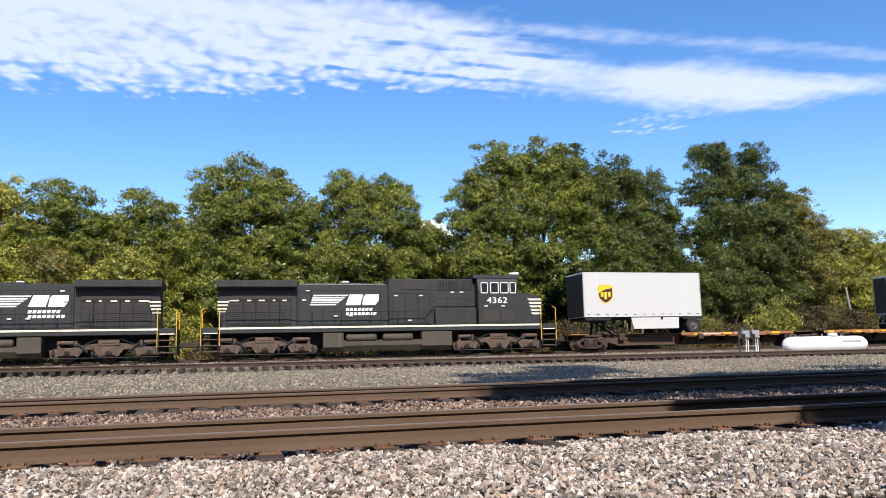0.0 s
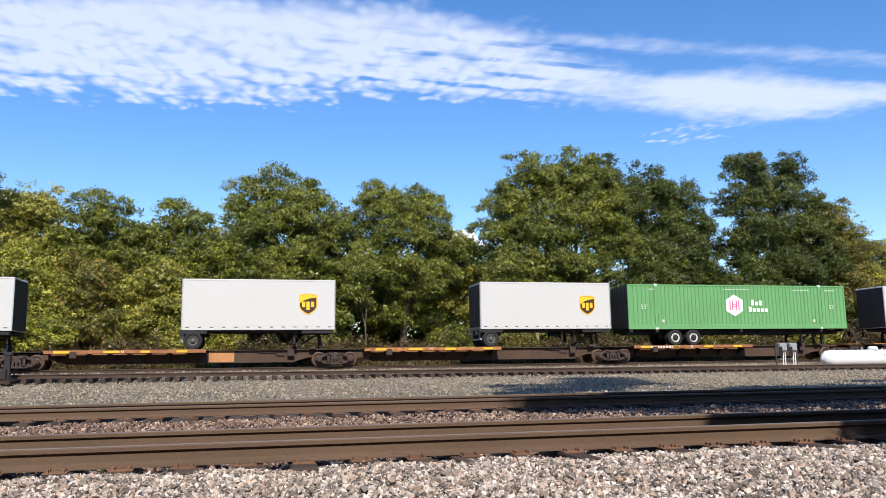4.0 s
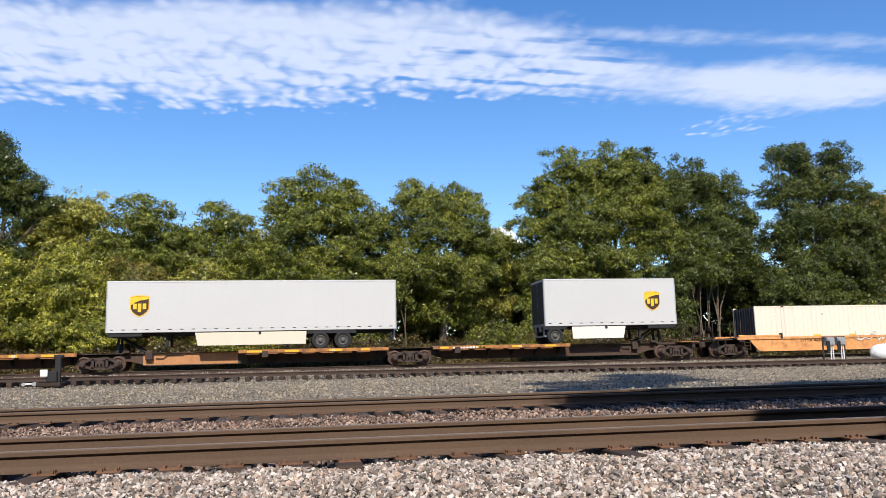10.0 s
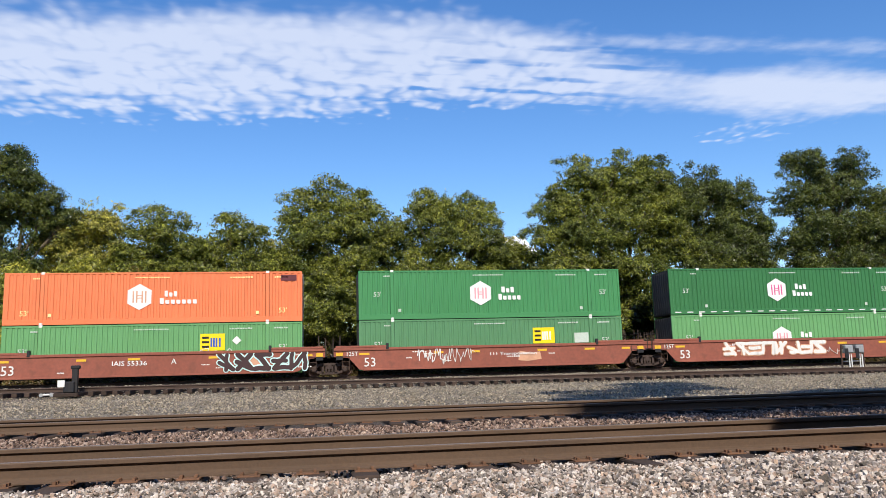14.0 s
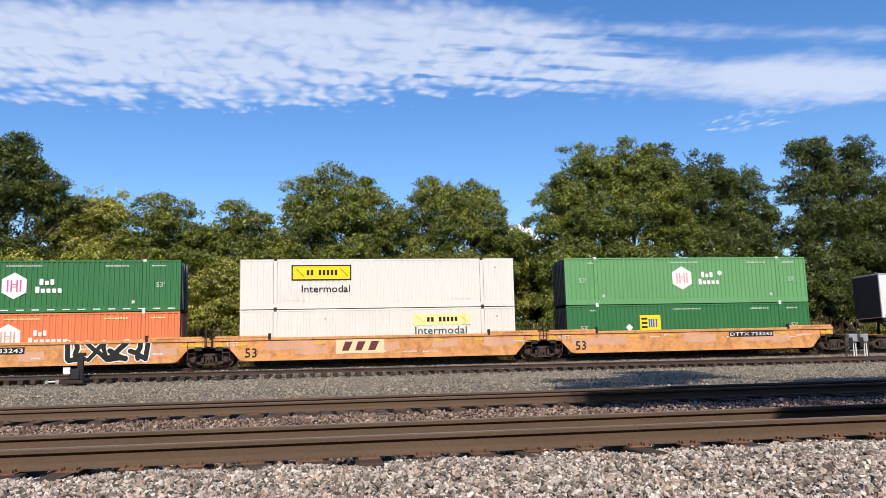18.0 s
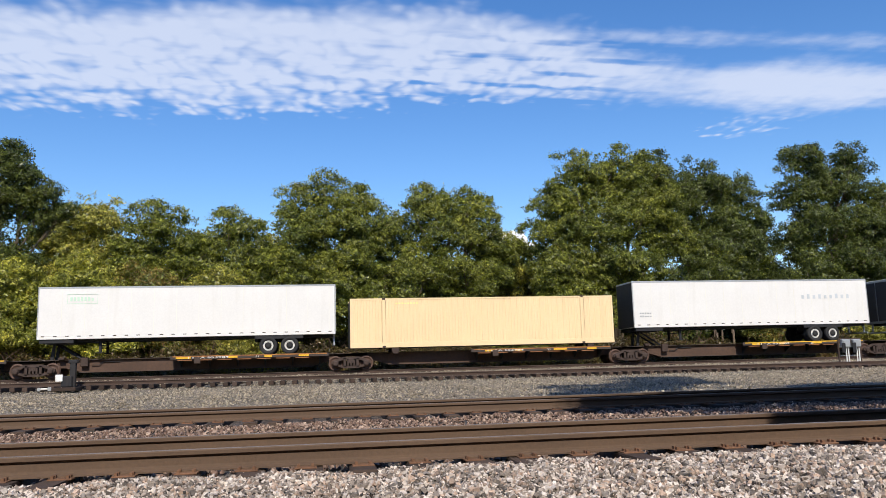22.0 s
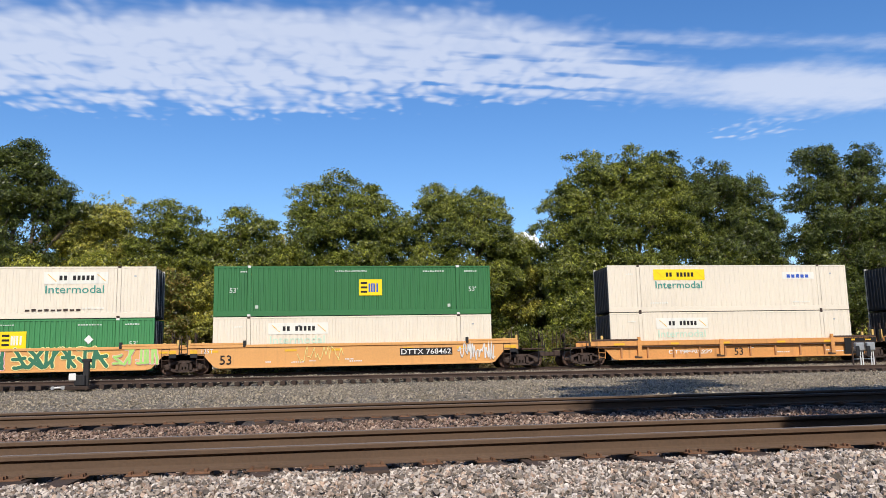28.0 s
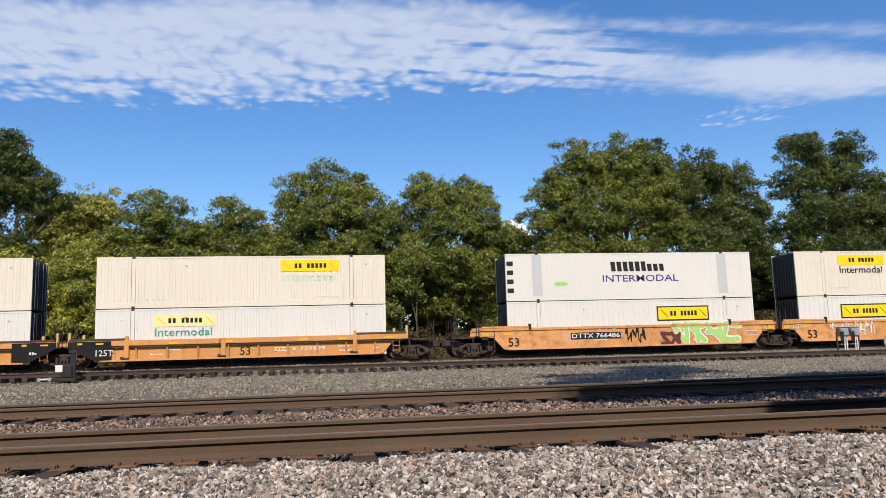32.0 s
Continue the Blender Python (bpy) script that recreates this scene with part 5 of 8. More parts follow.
for x in (-7.9, -6.1, 0.0, 6.1, 7.9):
    s.box(x - 0.1, x + 0.1, -1.25, 1.25, 0.86, 1.04, 0.01)
part("frame", s, M["black_steel"], ch, "black steel frame")
running_gear(ch, [-4.85, -3.55], 0.8, "rim_white")
landing_gear(ch, 4.8, 0.8, 0.2)
on_train(ch, 99.9, 1.03)

# tan container that sits on a spine car
ob = container("plain tan container sitting low on a spine car", M["tan_box"], 0.36, end="dark", depth=0.022)
strokes(ob, "stencil", -5.4, BOX_H - 0.35, 1.4, 0.1, 8, M["sign_faded"])
on_train(ob, 390.93, 1.265)
ob = None


# spray paintings on the well cars: plain swelling shapes in the colours that show
def ribbon(shape, path, w, y):
    """A flat band with round joints along a path in x and z."""
    for (x0, z0), (x1, z1) in zip(path, path[1:]):
        dx, dz = x1 - x0, z1 - z0
        d = math.hypot(dx, dz) or 1
        nx, nz = -dz / d * w / 2, dx / d * w / 2
        shape.prism([(x0 + nx, z0 + nz), (x0 - nx, z0 - nz), (x1 - nx, z1 - nz), (x1 + nx, z1 + nz)], y - 0.002, y)
        y -= 0.0006
    for x0, z0 in path:
        shape.prism([(x0 + w / 2 * math.cos(-math.pi * i / 4), z0 + w / 2 * math.sin(-math.pi * i / 4)) for i in range(8)], y - 0.002, y)
        y -= 0.0006


STROKES = [((0, 0), (0.05, 1)), ((0, 1), (0.9, 0.95)), ((0, 0.5), (0.8, 0.55)), ((0.05, 0), (0.9, 0.05)), ((0.9, 0), (0.85, 1)), ((0, 1), (0.9, 0)), ((0, 0), (0.9, 1)), ((0.45, 0), (0.5, 1)), ((0, 0.5), (0.9, 0))]


def spray(car, x, z, w, h, n, fill, edge, seed, y=-1.47):
    """Fat overlapping sprayed strokes that cannot be read, on a wider outline."""
    r = random.Random(seed)
    k = w / n
    for i in range(n):
        fat, lean = r.uniform(0.2, 0.27) * min(k, h), r.uniform(-0.12, 0.12)
        back, front = Shape(), Shape()
        for j, ((a, b), (c, d)) in enumerate(r.sample(STROKES, 3)):
            path = []
            for q in range(4):
                u, v = a + (c - a) * q / 3, b + (d - b) * q / 3
                path.append((x + (i + 0.08 + 0.9 * u + lean * (v - 0.5) + r.uniform(-0.05, 0.05)) * k, z + fat * 0.6 + (v + r.uniform(-0.04, 0.04)) * (h - fat * 1.2)))
            ribbon(back, path, fat * 1.55, y - 0.004 - j * 0.001)
            ribbon(front, path, fat, y - 0.022 - j * 0.001)
        g = part("sprayed_letter", back, edge, car, "sprayed outline of a tag")
        part("sprayed_fill", front, fill, g, "sprayed fill of a tag")


def scribble(car, x, z, w, h, n, ink, seed, y=-1.47, r0=0.022):
    r = random.Random(seed)
    s = Shape()
    p = (x, y - 0.004, z + h / 2)
    for i in range(n):
        q = (x + w * (i + 1) / n + r.uniform(-0.6, 0.6) * w / n * 1.6, y - 0.004, z + r.uniform(0, h))
        s.rod(p, q, r0, 4)
        p = q
    part("spray_scribble", s, ink, car, "thin sprayed scribble")


def number_board(car, text, x, z, w, h, dark=True, y=-1.462):
    if dark:
        part("number_board", Shape().box(x, x + w, y - 0.014, y, z, z + h), M["black"], car, "black number board")
    lettering("car_number", text, M["white"], car, x + 0.08, y - 0.022, z + 0.06, h - 0.12, w - 0.16)


WELL_LABELS = {"well_red": "faded oxide-red well car", "well_tan": "weathered orange-tan well car", "well_orange": "ribbed orange-tan well car", "well_gold": "golden-tan well car"}
WELLS = [("well_tan", [200.7, 220.3], False, 0), ("well_red", [224.1, 243.65, 263.15, 283.0], False, 1), ("well_tan", [286.3, 306.1, 325.6, 345.0], False, 9),
         ("well_gold", [437.75, 457.3, 476.85, 496.4], False, 0), ("well_orange", [500.4, 520.0, 539.3, 558.6], True, 0), ("well_tan", [562.4, 582.1, 601.6], False, 3)]
cars = {}
for j, (paint, pivots, ribbed, patches) in enumerate(WELLS):
    n = len(pivots) - 1
    for i in range(n):
        a, b = pivots[i], pivots[i + 1]
        ends = ([-1] if i == 0 else []) + ([1] if i == n - 1 and j != 5 else [])
        ob = well_car(WELL_LABELS[paint] + (" with end couplers" if ends else " between articulated trucks"), b - a, M[paint], ribbed, ends, ribbed, {0: 1.22, 4: 1.46}.get(j, 1.62), i == n - 1, patches, 10 * j + i)
        lettering("length_mark", "53", M["white_worn"] if paint == "well_red" else M["black"], ob, (15.0 if j == 0 else 2.0) if not ribbed else (b - a) / 2 - 0.2, -1.475 if not ribbed else -1.377, 0.52 if not ribbed else 0.48, (0.52 if j else 0.32) if not ribbed else 0.46)
        if i:
            lettering("load_mark", "125T", M["white_worn"], ob, 1.0 if not ribbed else 1.75, -1.475 if not ribbed else -1.542, 1.16 if not ribbed else 0.62, 0.24 if not ribbed else 0.34)
        on_train(ob, a)
        cars[j, i] = ob
lettering("car_number", "DTTX 469445", M["black"], cars[0, 0], 4.7, -1.475, 0.88, 0.17, 1.9)
number_board(cars[1, 0], "IAIS 55336", 7.6, 0.85, 2.0, 0.38, False)
number_board(cars[1, 1], "111 Transportation", 9.4, 0.9, 3.0, 0.34, False)
number_board(cars[2, 0], "DTTX 733243", 6.9, 1.0, 3.2, 0.36)
number_board(cars[2, 2], "DTTX 733243", 12.0, 1.1, 3.0, 0.32)
number_board(cars[3, 0], "DTTX 768462", 6.6, 0.85, 3.1, 0.42)
number_board(cars[3, 2], "DTTX 768462", 12.2, 0.85, 3.1, 0.42)
number_board(cars[4, 0], "DTTX 729999", 5.2, 0.58, 3.0, 0.34, False, -1.372)
number_board(cars[4, 2], "DTTX 729999", 11.3, 0.58, 3.0, 0.34, False, -1.372)
number_board(cars[5, 0], "DTTX 766486", 5.9, 0.85, 3.2, 0.4)
lettering("unit_mark", "A", M["white_worn"], cars[1, 0], 10.8, -1.475, 0.95, 0.3)
lettering("unit_mark", "A", M["black"], cars[4, 2], 8.3, -1.515, 1.22, 0.2)
part("brand_panel", Shape().box(7.1, 9.9, -1.468, -1.464, 0.62, 1.42), M["tan_box"], cars[2, 1], "peach panel with plain dark red strokes")
for x, w in ((7.45, 0.62), (8.2, 0.62), (8.95, 0.66)):
    part("brand_stroke", flat([(x, 0.78), (x + w * 0.62, 0.78), (x + w, 1.3), (x + w * 0.3, 1.3)], -1.469), M["paint_maroon"], cars[2, 1], "dark red leaning block")
part("brand_strokes", bars(10.85, 0.6, 1.0, 0.3, 4, -1.371, 0.45, 2), M["paint_maroon"], cars[4, 1], "dark red strokes")
spray(cars[1, 0], 13.3, 0.42, 5.0, 1.12, 5, M["paint_brown"], M["paint_cyan"], 3)
scribble(cars[1, 0], 12.2, 1.3, 2.2, 0.5, 12, M["white_worn"], 5)
scribble(cars[1, 1], 5.1, 0.45, 1.6, 1.2, 26, M["white"], 6, r0=0.03)
scribble(cars[1, 1], 6.6, 0.6, 1.9, 1.1, 30, M["white_worn"], 7)
spray(cars[1, 2], 4.9, 0.6, 7.0, 0.9, 8, M["white_worn"], M["well_rust"], 8)
scribble(cars[1, 2], 12.0, 0.5, 2.4, 0.6, 16, M["white_worn"], 9)
spray(cars[2, 0], 12.2, 0.45, 4.4, 1.2, 4, M["black"], M["white"], 10)
spray(cars[3, 0], 12.2, 0.42, 3.4, 1.05, 5, M["white_worn"], M["paint_pink"], 11)
spray(cars[3, 1], 4.6, 0.45, 5.6, 1.05, 7, M["paint_dkgreen"], M["paint_pink"], 12)
scribble(cars[3, 1], 3.6, 0.5, 5.0, 0.5, 18, M["pink"], 23, r0=0.05)
spray(cars[3, 1], 10.6, 0.45, 5.0, 1.2, 6, M["paint_dkgreen"], M["sign_faded"], 13)
spray(cars[3, 1], 15.8, 0.6, 2.4, 1.0, 4, M["paint_green"], M["paint_pink"], 14)
scribble(cars[3, 2], 6.3, 0.6, 2.6, 0.9, 26, M["sign_faded"], 15)
scribble(cars[3, 2], 15.6, 0.5, 2.2, 1.2, 46, M["white_worn"], 16, r0=0.04)
spray(cars[5, 0], 12.4, 0.4, 4.6, 1.35, 4, M["paint_green"], M["white"], 17)
spray(cars[5, 0], 11.7, 0.35, 1.3, 0.8, 2, M["paint_maroon"], M["paint_maroon"], 18)
scribble(cars[5, 0], 9.4, 0.55, 1.3, 1.1, 30, M["black"], 19, r0=0.035)
scribble(cars[5, 0], 6.0, 1.35, 3.2, 0.4, 24, M["white_worn"], 20)
scribble(cars[5, 1], 3.6, 0.5, 3.2, 1.2, 40, M["white"], 21, r0=0.04)
scribble(cars[0, 0], 8.5, 0.8, 3.2, 0.7, 16, M["white_worn"], 22, r0=0.04)


def green_box(label, colour, emblem=None, faded=True, at=(0.0, 1.5)):
    ob = container(label, M[colour], 0.27)
    small_print(ob, M["white"], seed=len(TRAIN))
    mark53(ob, 1.35 if emblem != "low" else 0.5, M["white"])
    if emblem == "hex" or emblem == "low":
        hexagon(ob, at[0] - 0.75, at[1], 0.74, M["pink"] if faded else M["magenta"])
        word_rows(ob, at[0] + 0.35, at[1] + 0.02, [(0.2, 0.85, 3), (0.0, 1.45, 5)], 0.36, M["white"])
    return ob


def white_box(label, sign=None, x=-5.0, z=1.55, style="plain", words="teal", pure=False, wx=None, wz=None):
    ob = container(label, M["white_pure" if pure else "white_box"], 0.33, depth=0.022)
    strokes(ob, "stencil", -5.4, 0.5, 1.2, 0.1, 8, M["sign_pale"])
    strokes(ob, "stencil", 4.2, 0.5, 1.2, 0.1, 8, M["sign_pale"])
    strokes(ob, "stencil", -6.9, 2.3, 0.5, 0.1, 4, M["sign_pale"])
    for k in (-3.3, 6.9):
        decal(ob, "vent", rect(k, k + 0.12, 2.3, 2.4), M["galv"])
    if sign:
        yellow_sign(ob, x, z + 0.48, 3.4 if style != "full" else 3.3, 0.66 if style != "full" else 0.75, style)
        if words:
            intermodal(ob, x + 0.1 if wx is None else wx, (z - 0.05) if wz is None else wz, 3.1, words, 0.44)
    return ob


LOW, HIGH = 0.3, 0.3 + BOX_H + 0.045
C = 8.075
ob = white_box("white corrugated container with a yellow name board", True, 1.8, 0.98, "full", "teal")
on_train(ob, 202.4 + C, LOW)
ob = container("faded orange container with a white hexagon emblem", M["orange_box"], 0.33, end="own")
small_print(ob, M["sign_faded"]); mark53(ob, 0.5, M["sign_faded"])
hexagon(ob, -0.95, 1.5, 0.74, M["well_rust"])
word_rows(ob, 0.15, 1.5, [(0.25, 0.75, 3), (0.0, 2.1, 7)], 0.34, M["white_worn"])
decal(ob, "patch", rect(6.85, 7.75, 2.35, 2.7), M["paint_maroon"], label="dark painted-over patch")
on_train(ob, 234.03, HIGH)
ob = green_box("faded light-green container with a yellow freight mark", "green_pale", "no")
square_sign(ob, 2.4, 1.35); diamond(ob, 4.4, 1.9)
on_train(ob, 234.03, LOW)
ob = green_box("dark green container with a white hexagon emblem", "green_mid", "hex")
on_train(ob, 253.45, HIGH)
ob = green_box("dull green container with a faded yellow freight mark", "green_dull", "no")
square_sign(ob, 2.4, 1.35, faded=True)
decal(ob, "patch", rect(5.0, 5.9, 1.35, 1.95), M["faint_ink"], label="pale scuffed patch")
on_train(ob, 253.45, LOW)
ob = green_box("deep green container with a white hexagon emblem", "green_dark", "hex", False)
for i in range(20):
    decal(ob, "reflector", rect(-7.8 + i * 0.8, -7.4 + i * 0.8, 0.12, 0.18), M["white"], Y_SIDE - 0.004)
on_train(ob, 272.9, HIGH)
ob = green_box("faded light-green container with a white hexagon emblem", "green_pale", "hex", at=(0.1, 1.35))
on_train(ob, 272.9, LOW)
ob = green_box("deep green container with a white hexagon emblem", "green_dark", "hex", False)
for i in range(20):
    decal(ob, "reflector", rect(-7.8 + i * 0.8, -7.4 + i * 0.8, 0.12, 0.18), M["white"], Y_SIDE - 0.004)
on_train(ob, 296.4, HIGH)
ob = container("faded orange container with a white hexagon emblem", M["orange_box"], 0.33, end="own")
small_print(ob, M["sign_faded"])
hexagon(ob, -0.95, 1.6, 0.74, M["well_rust"])
word_rows(ob, 0.1, 1.65, [(0.25, 0.75, 3), (0.0, 2.1, 7)], 0.34, M["white_worn"])
on_train(ob, 296.4, LOW)
ob = white_box("white container with a black-edged yellow name board", True, -5.1, 1.25, "full", None, True)
intermodal(ob, -4.6, 0.95, 2.8, "black", 0.42)
on_train(ob, 315.85, HIGH)
ob = white_box("white container with a faded yellow name board", True, 1.9, 1.4, "faded", "teal_dark", True)
on_train(ob, 315.85, LOW)
ob = green_box("green container with a rose hexagon emblem", "green_pale", "hex", at=(0.3, 1.6))
diamond(ob, 2.1, 1.9, 0.18)
on_train(ob, 335.25, HIGH)
ob = green_box("deep green container with a yellow freight mark", "green_dark", "no")
square_sign(ob, -3.4, 1.3); diamond(ob, -4.1, 1.5, 0.24)
on_train(ob, 335.25, LOW)
ob = white_box("cream container with a yellow name board", True, -4.9, 1.45, "plain", "teal")
on_train(ob, 447.75, HIGH)
ob = green_box("light green container with a white hexagon emblem", "green_pale", "hex", at=(0.1, 1.3))
on_train(ob, 447.75, LOW)
ob = white_box("cream container with a bleached name board", True, 2.1, 1.45, "pale", "teal")
strokes(ob, "scuffs", -7.2, 0.32, 2.6, 0.2, 12, M["truck_steel"], seed=6, label="dark scrapes on the lower edge")
strokes(ob, "scuffs", 1.2, 0.4, 3.0, 0.14, 9, M["truck_steel"], seed=8, label="dark scrapes on the lower edge")
on_train(ob, 467.15, HIGH)
ob = green_box("green container with a faded yellow freight mark", "green_mid", "no")
square_sign(ob, 0.0, 1.3, faded=True); diamond(ob, 4.6, 1.75)
on_train(ob, 467.15, LOW)
ob = green_box("deep green container with a yellow freight mark", "green_dark", "no")
square_sign(ob, 0.2, 1.15)
on_train(ob, 486.5, HIGH)
ob = white_box("cream container with a bleached name board", True, -5.0, 1.4, "pale", "teal_faded")
on_train(ob, 486.5, LOW)
ob = white_box("cream container with a yellow name board and blue plate", True, -5.1, 1.5, "plain", "teal")
decal(ob, "plate", rect(3.6, 5.8, 2.0, 2.45), M["sign_pale"], label="pale plate with blue strokes")
part("plate_strokes", bars(3.9, 2.08, 1.6, 0.28, 5, Y_SIDE - 0.014, 0.3, 4), M["blue"], ob, "blue strokes")
on_train(ob, 510.1, HIGH)
ob = white_box("cream container with a bleached name board", True, -5.1, 1.4, "pale", "teal_faded")
on_train(ob, 510.1, LOW)
ob = white_box("cream container with a yellow name board", True, -5.0, 1.5, "plain", "black")
on_train(ob, 529.5, HIGH)
ob = white_box("white container with a black-edged yellow name board", True, -5.0, 1.1, "full", None, True)
on_train(ob, 529.5, LOW)
ob = white_box("cream container with a yellow name board", True, 2.0, 1.5, "plain", "teal_faded")
on_train(ob, 549.0, HIGH)
ob = white_box("white container with a yellow name board", True, -5.0, 1.4, "faded", "teal", True)
on_train(ob, 549.0, LOW)
ob = container("white smooth-sided container with grey lifting posts", M["white_pure"], 0.6, depth=0.008)
lettering("wording", "INTERMODAL", M["navy"], ob, -1.9, Y_SIDE - 0.012, 1.1, 0.42, 5.0)
word = Shape()
for i in range(9):
    word.prism([(-1.3 + i * 0.4, 1.75), (-1.02 + i * 0.4, 1.75), (-1.06 + i * 0.4, 2.35 if i < 6 else 2.2), (-1.36 + i * 0.4, 2.35 if i < 6 else 2.2)], Y_SIDE - 0.012, Y_SIDE - 0.008)
part("trade_name", word, M["black"], ob, "black slanted blocks of a trade name")
for x in (-6.1, 6.1):
    decal(ob, "post_cover", rect(x - 0.3, x + 0.3, 0.3, 2.8), M["trailer"], label="grey post cover")
lettering("length_mark", "53FT", M["sign_pale"], ob, 6.75, Y_SIDE - 0.012, 2.1, 0.28)
for i in range(4):
    part("chevron", Shape().box(-8.0, -7.6, Y_SIDE - 0.012, Y_SIDE - 0.008, 0.5 + i * 0.55, 0.78 + i * 0.55), M["black"], ob, "black corner mark")
oval = [(-4.6 + 0.45 * math.cos(-2 * math.pi * i / 16), 1.02 + 0.13 * math.sin(-2 * math.pi * i / 16)) for i in range(16)]
decal(ob, "emblem", oval, M["paint_green"], label="small green oval emblem")
on_train(ob, 572.5, HIGH)
ob = white_box("white container with a black-edged yellow name board", True, 1.6, 1.15, "full", None, True)
on_train(ob, 572.5, LOW)
ob = white_box("cream container with a yellow name board", True, -5.0, 1.5, "plain", "black")
on_train(ob, 591.8, HIGH)
ob = white_box("white container with a yellow name board", True, -5.0, 1.05, "full", None, True)
on_train(ob, 591.8, LOW)


# ---- locomotives ----
def six_wheel_truck(ob, x):
    g = part("truck", Shape().box(x - 2.6, x + 2.6, -0.9, 0.9, 0.55, 0.95, 0.04), M["black_steel"], ob, "dark truck frame")
    for side in (-1, 1):
        y = side * 1.12
        out = [(-2.9, 0.3), (-2.55, 0.3), (-2.45, 0.42), (-1.75, 0.42), (-1.6, 0.3), (-1.5, 0.3), (-1.25, 0.68), (-0.75, 0.66), (-0.5, 0.3), (0.5, 0.3), (0.75, 0.66), (1.25, 0.68), (1.5, 0.3), (1.6, 0.3),
               (1.75, 0.42), (2.45, 0.42), (2.55, 0.3), (2.9, 0.3), (2.95, 0.66), (2.5, 0.78), (1.7, 0.8), (1.2, 0.95), (0.6, 1.0), (-0.6, 1.0), (-1.2, 0.95), (-1.7, 0.8), (-2.5, 0.78), (-2.95, 0.66)]
        fr = Shape().prism([(x + a, b) for a, b in out], y - 0.08, y + 0.08)
        for k in (-2.08, 0, 2.08):
            fr.box(x + k - 0.36, x + k + 0.36, y + side * 0.08 - 0.05, y + side * 0.08 + 0.05, 0.34, 0.78, 0.03)
            fr.lathe([(0, 0.21), (side * 0.2, 0.2), (side * 0.23, 0.13), (side * 0.23, 0)], (x + k, y, 0.53), "y", 14)
        part("side_frame", fr, M["loco_truck"], g, "dusty brown cast side frame")
        for k in (-2.5, -1.66, 1.66, 2.5):
            part("spring", Shape().rod((x + k, y, 0.78), (x + k, y, 1.16), 0.1, 8), M["loco_truck"], g, "coil spring")
        for k in (-2.5, -0.35, 1.75):
            part("brake_cylinder", Shape().rod((x + k, y + side * 0.05, 1.06), (x + k + 0.7, y + side * 0.05, 1.06), 0.11, 10), M["loco_truck"], g, "dusty brake cylinder")
        part("equaliser", Shape().box(x - 0.55, x + 0.55, *sorted((y + side * 0.07, y + side * 0.13)), 0.86, 1.2, 0.03), M["loco_truck"], g, "cast bracket")
        rig = Shape()
        for k in (-2.75, -1.3, 0.78, 2.75):
            rig.rod((x + k, y + side * 0.11, 0.2), (x + k, y + side * 0.11, 0.78), 0.035, 6)
            rig.box(x + k - 0.09, x + k + 0.09, *sorted((y + side * 0.06, y + side * 0.16)), 0.4, 0.58, 0.01)
        rig.pipe([(x - 2.9, y + side * 0.12, 0.24), (x - 1.2, y + side * 0.12, 0.22), (x + 1.2, y + side * 0.12, 0.22), (x + 2.9, y + side * 0.12, 0.24)], 0.03, 6)
        rig.pipe([(x - 2.6, y + side * 0.16, 1.0), (x - 1.5, y + side * 0.16, 0.86), (x - 0.6, y + side * 0.16, 1.22)], 0.022, 5)
        rig.pipe([(x + 0.6, y + side * 0.16, 1.22), (x + 1.3, y + side * 0.16, 0.88), (x + 2.6, y + side * 0.16, 1.02)], 0.022, 5)
        part("brake_rigging", rig, M["black_steel"], g, "sooty brake rods and sand pipes")
        for k in (-1.04, 1.04):
            part("damper", Shape().rod((x + k, y + side * 0.13, 0.52), (x + k * 1.5, y + side * 0.13, 1.02), 0.055, 8), M["black_steel"], g, "black damper")
        for k in (-2.08, 0, 2.08):
            part("cap", Shape().lathe([(0, 0.13), (side * 0.02, 0.13), (side * 0.04, 0.08), (side * 0.04, 0.0)], (x + k, y + side * 0.23, 0.53), "y", 12), M["black_steel"], g, "dark bearing cap")
        for k in (-2.08, 0, 2.08):
            part("wheel", wheel_shape(x + k, side * 0.76, 0.52), M["wheel_steel"], g, "worn steel wheel")


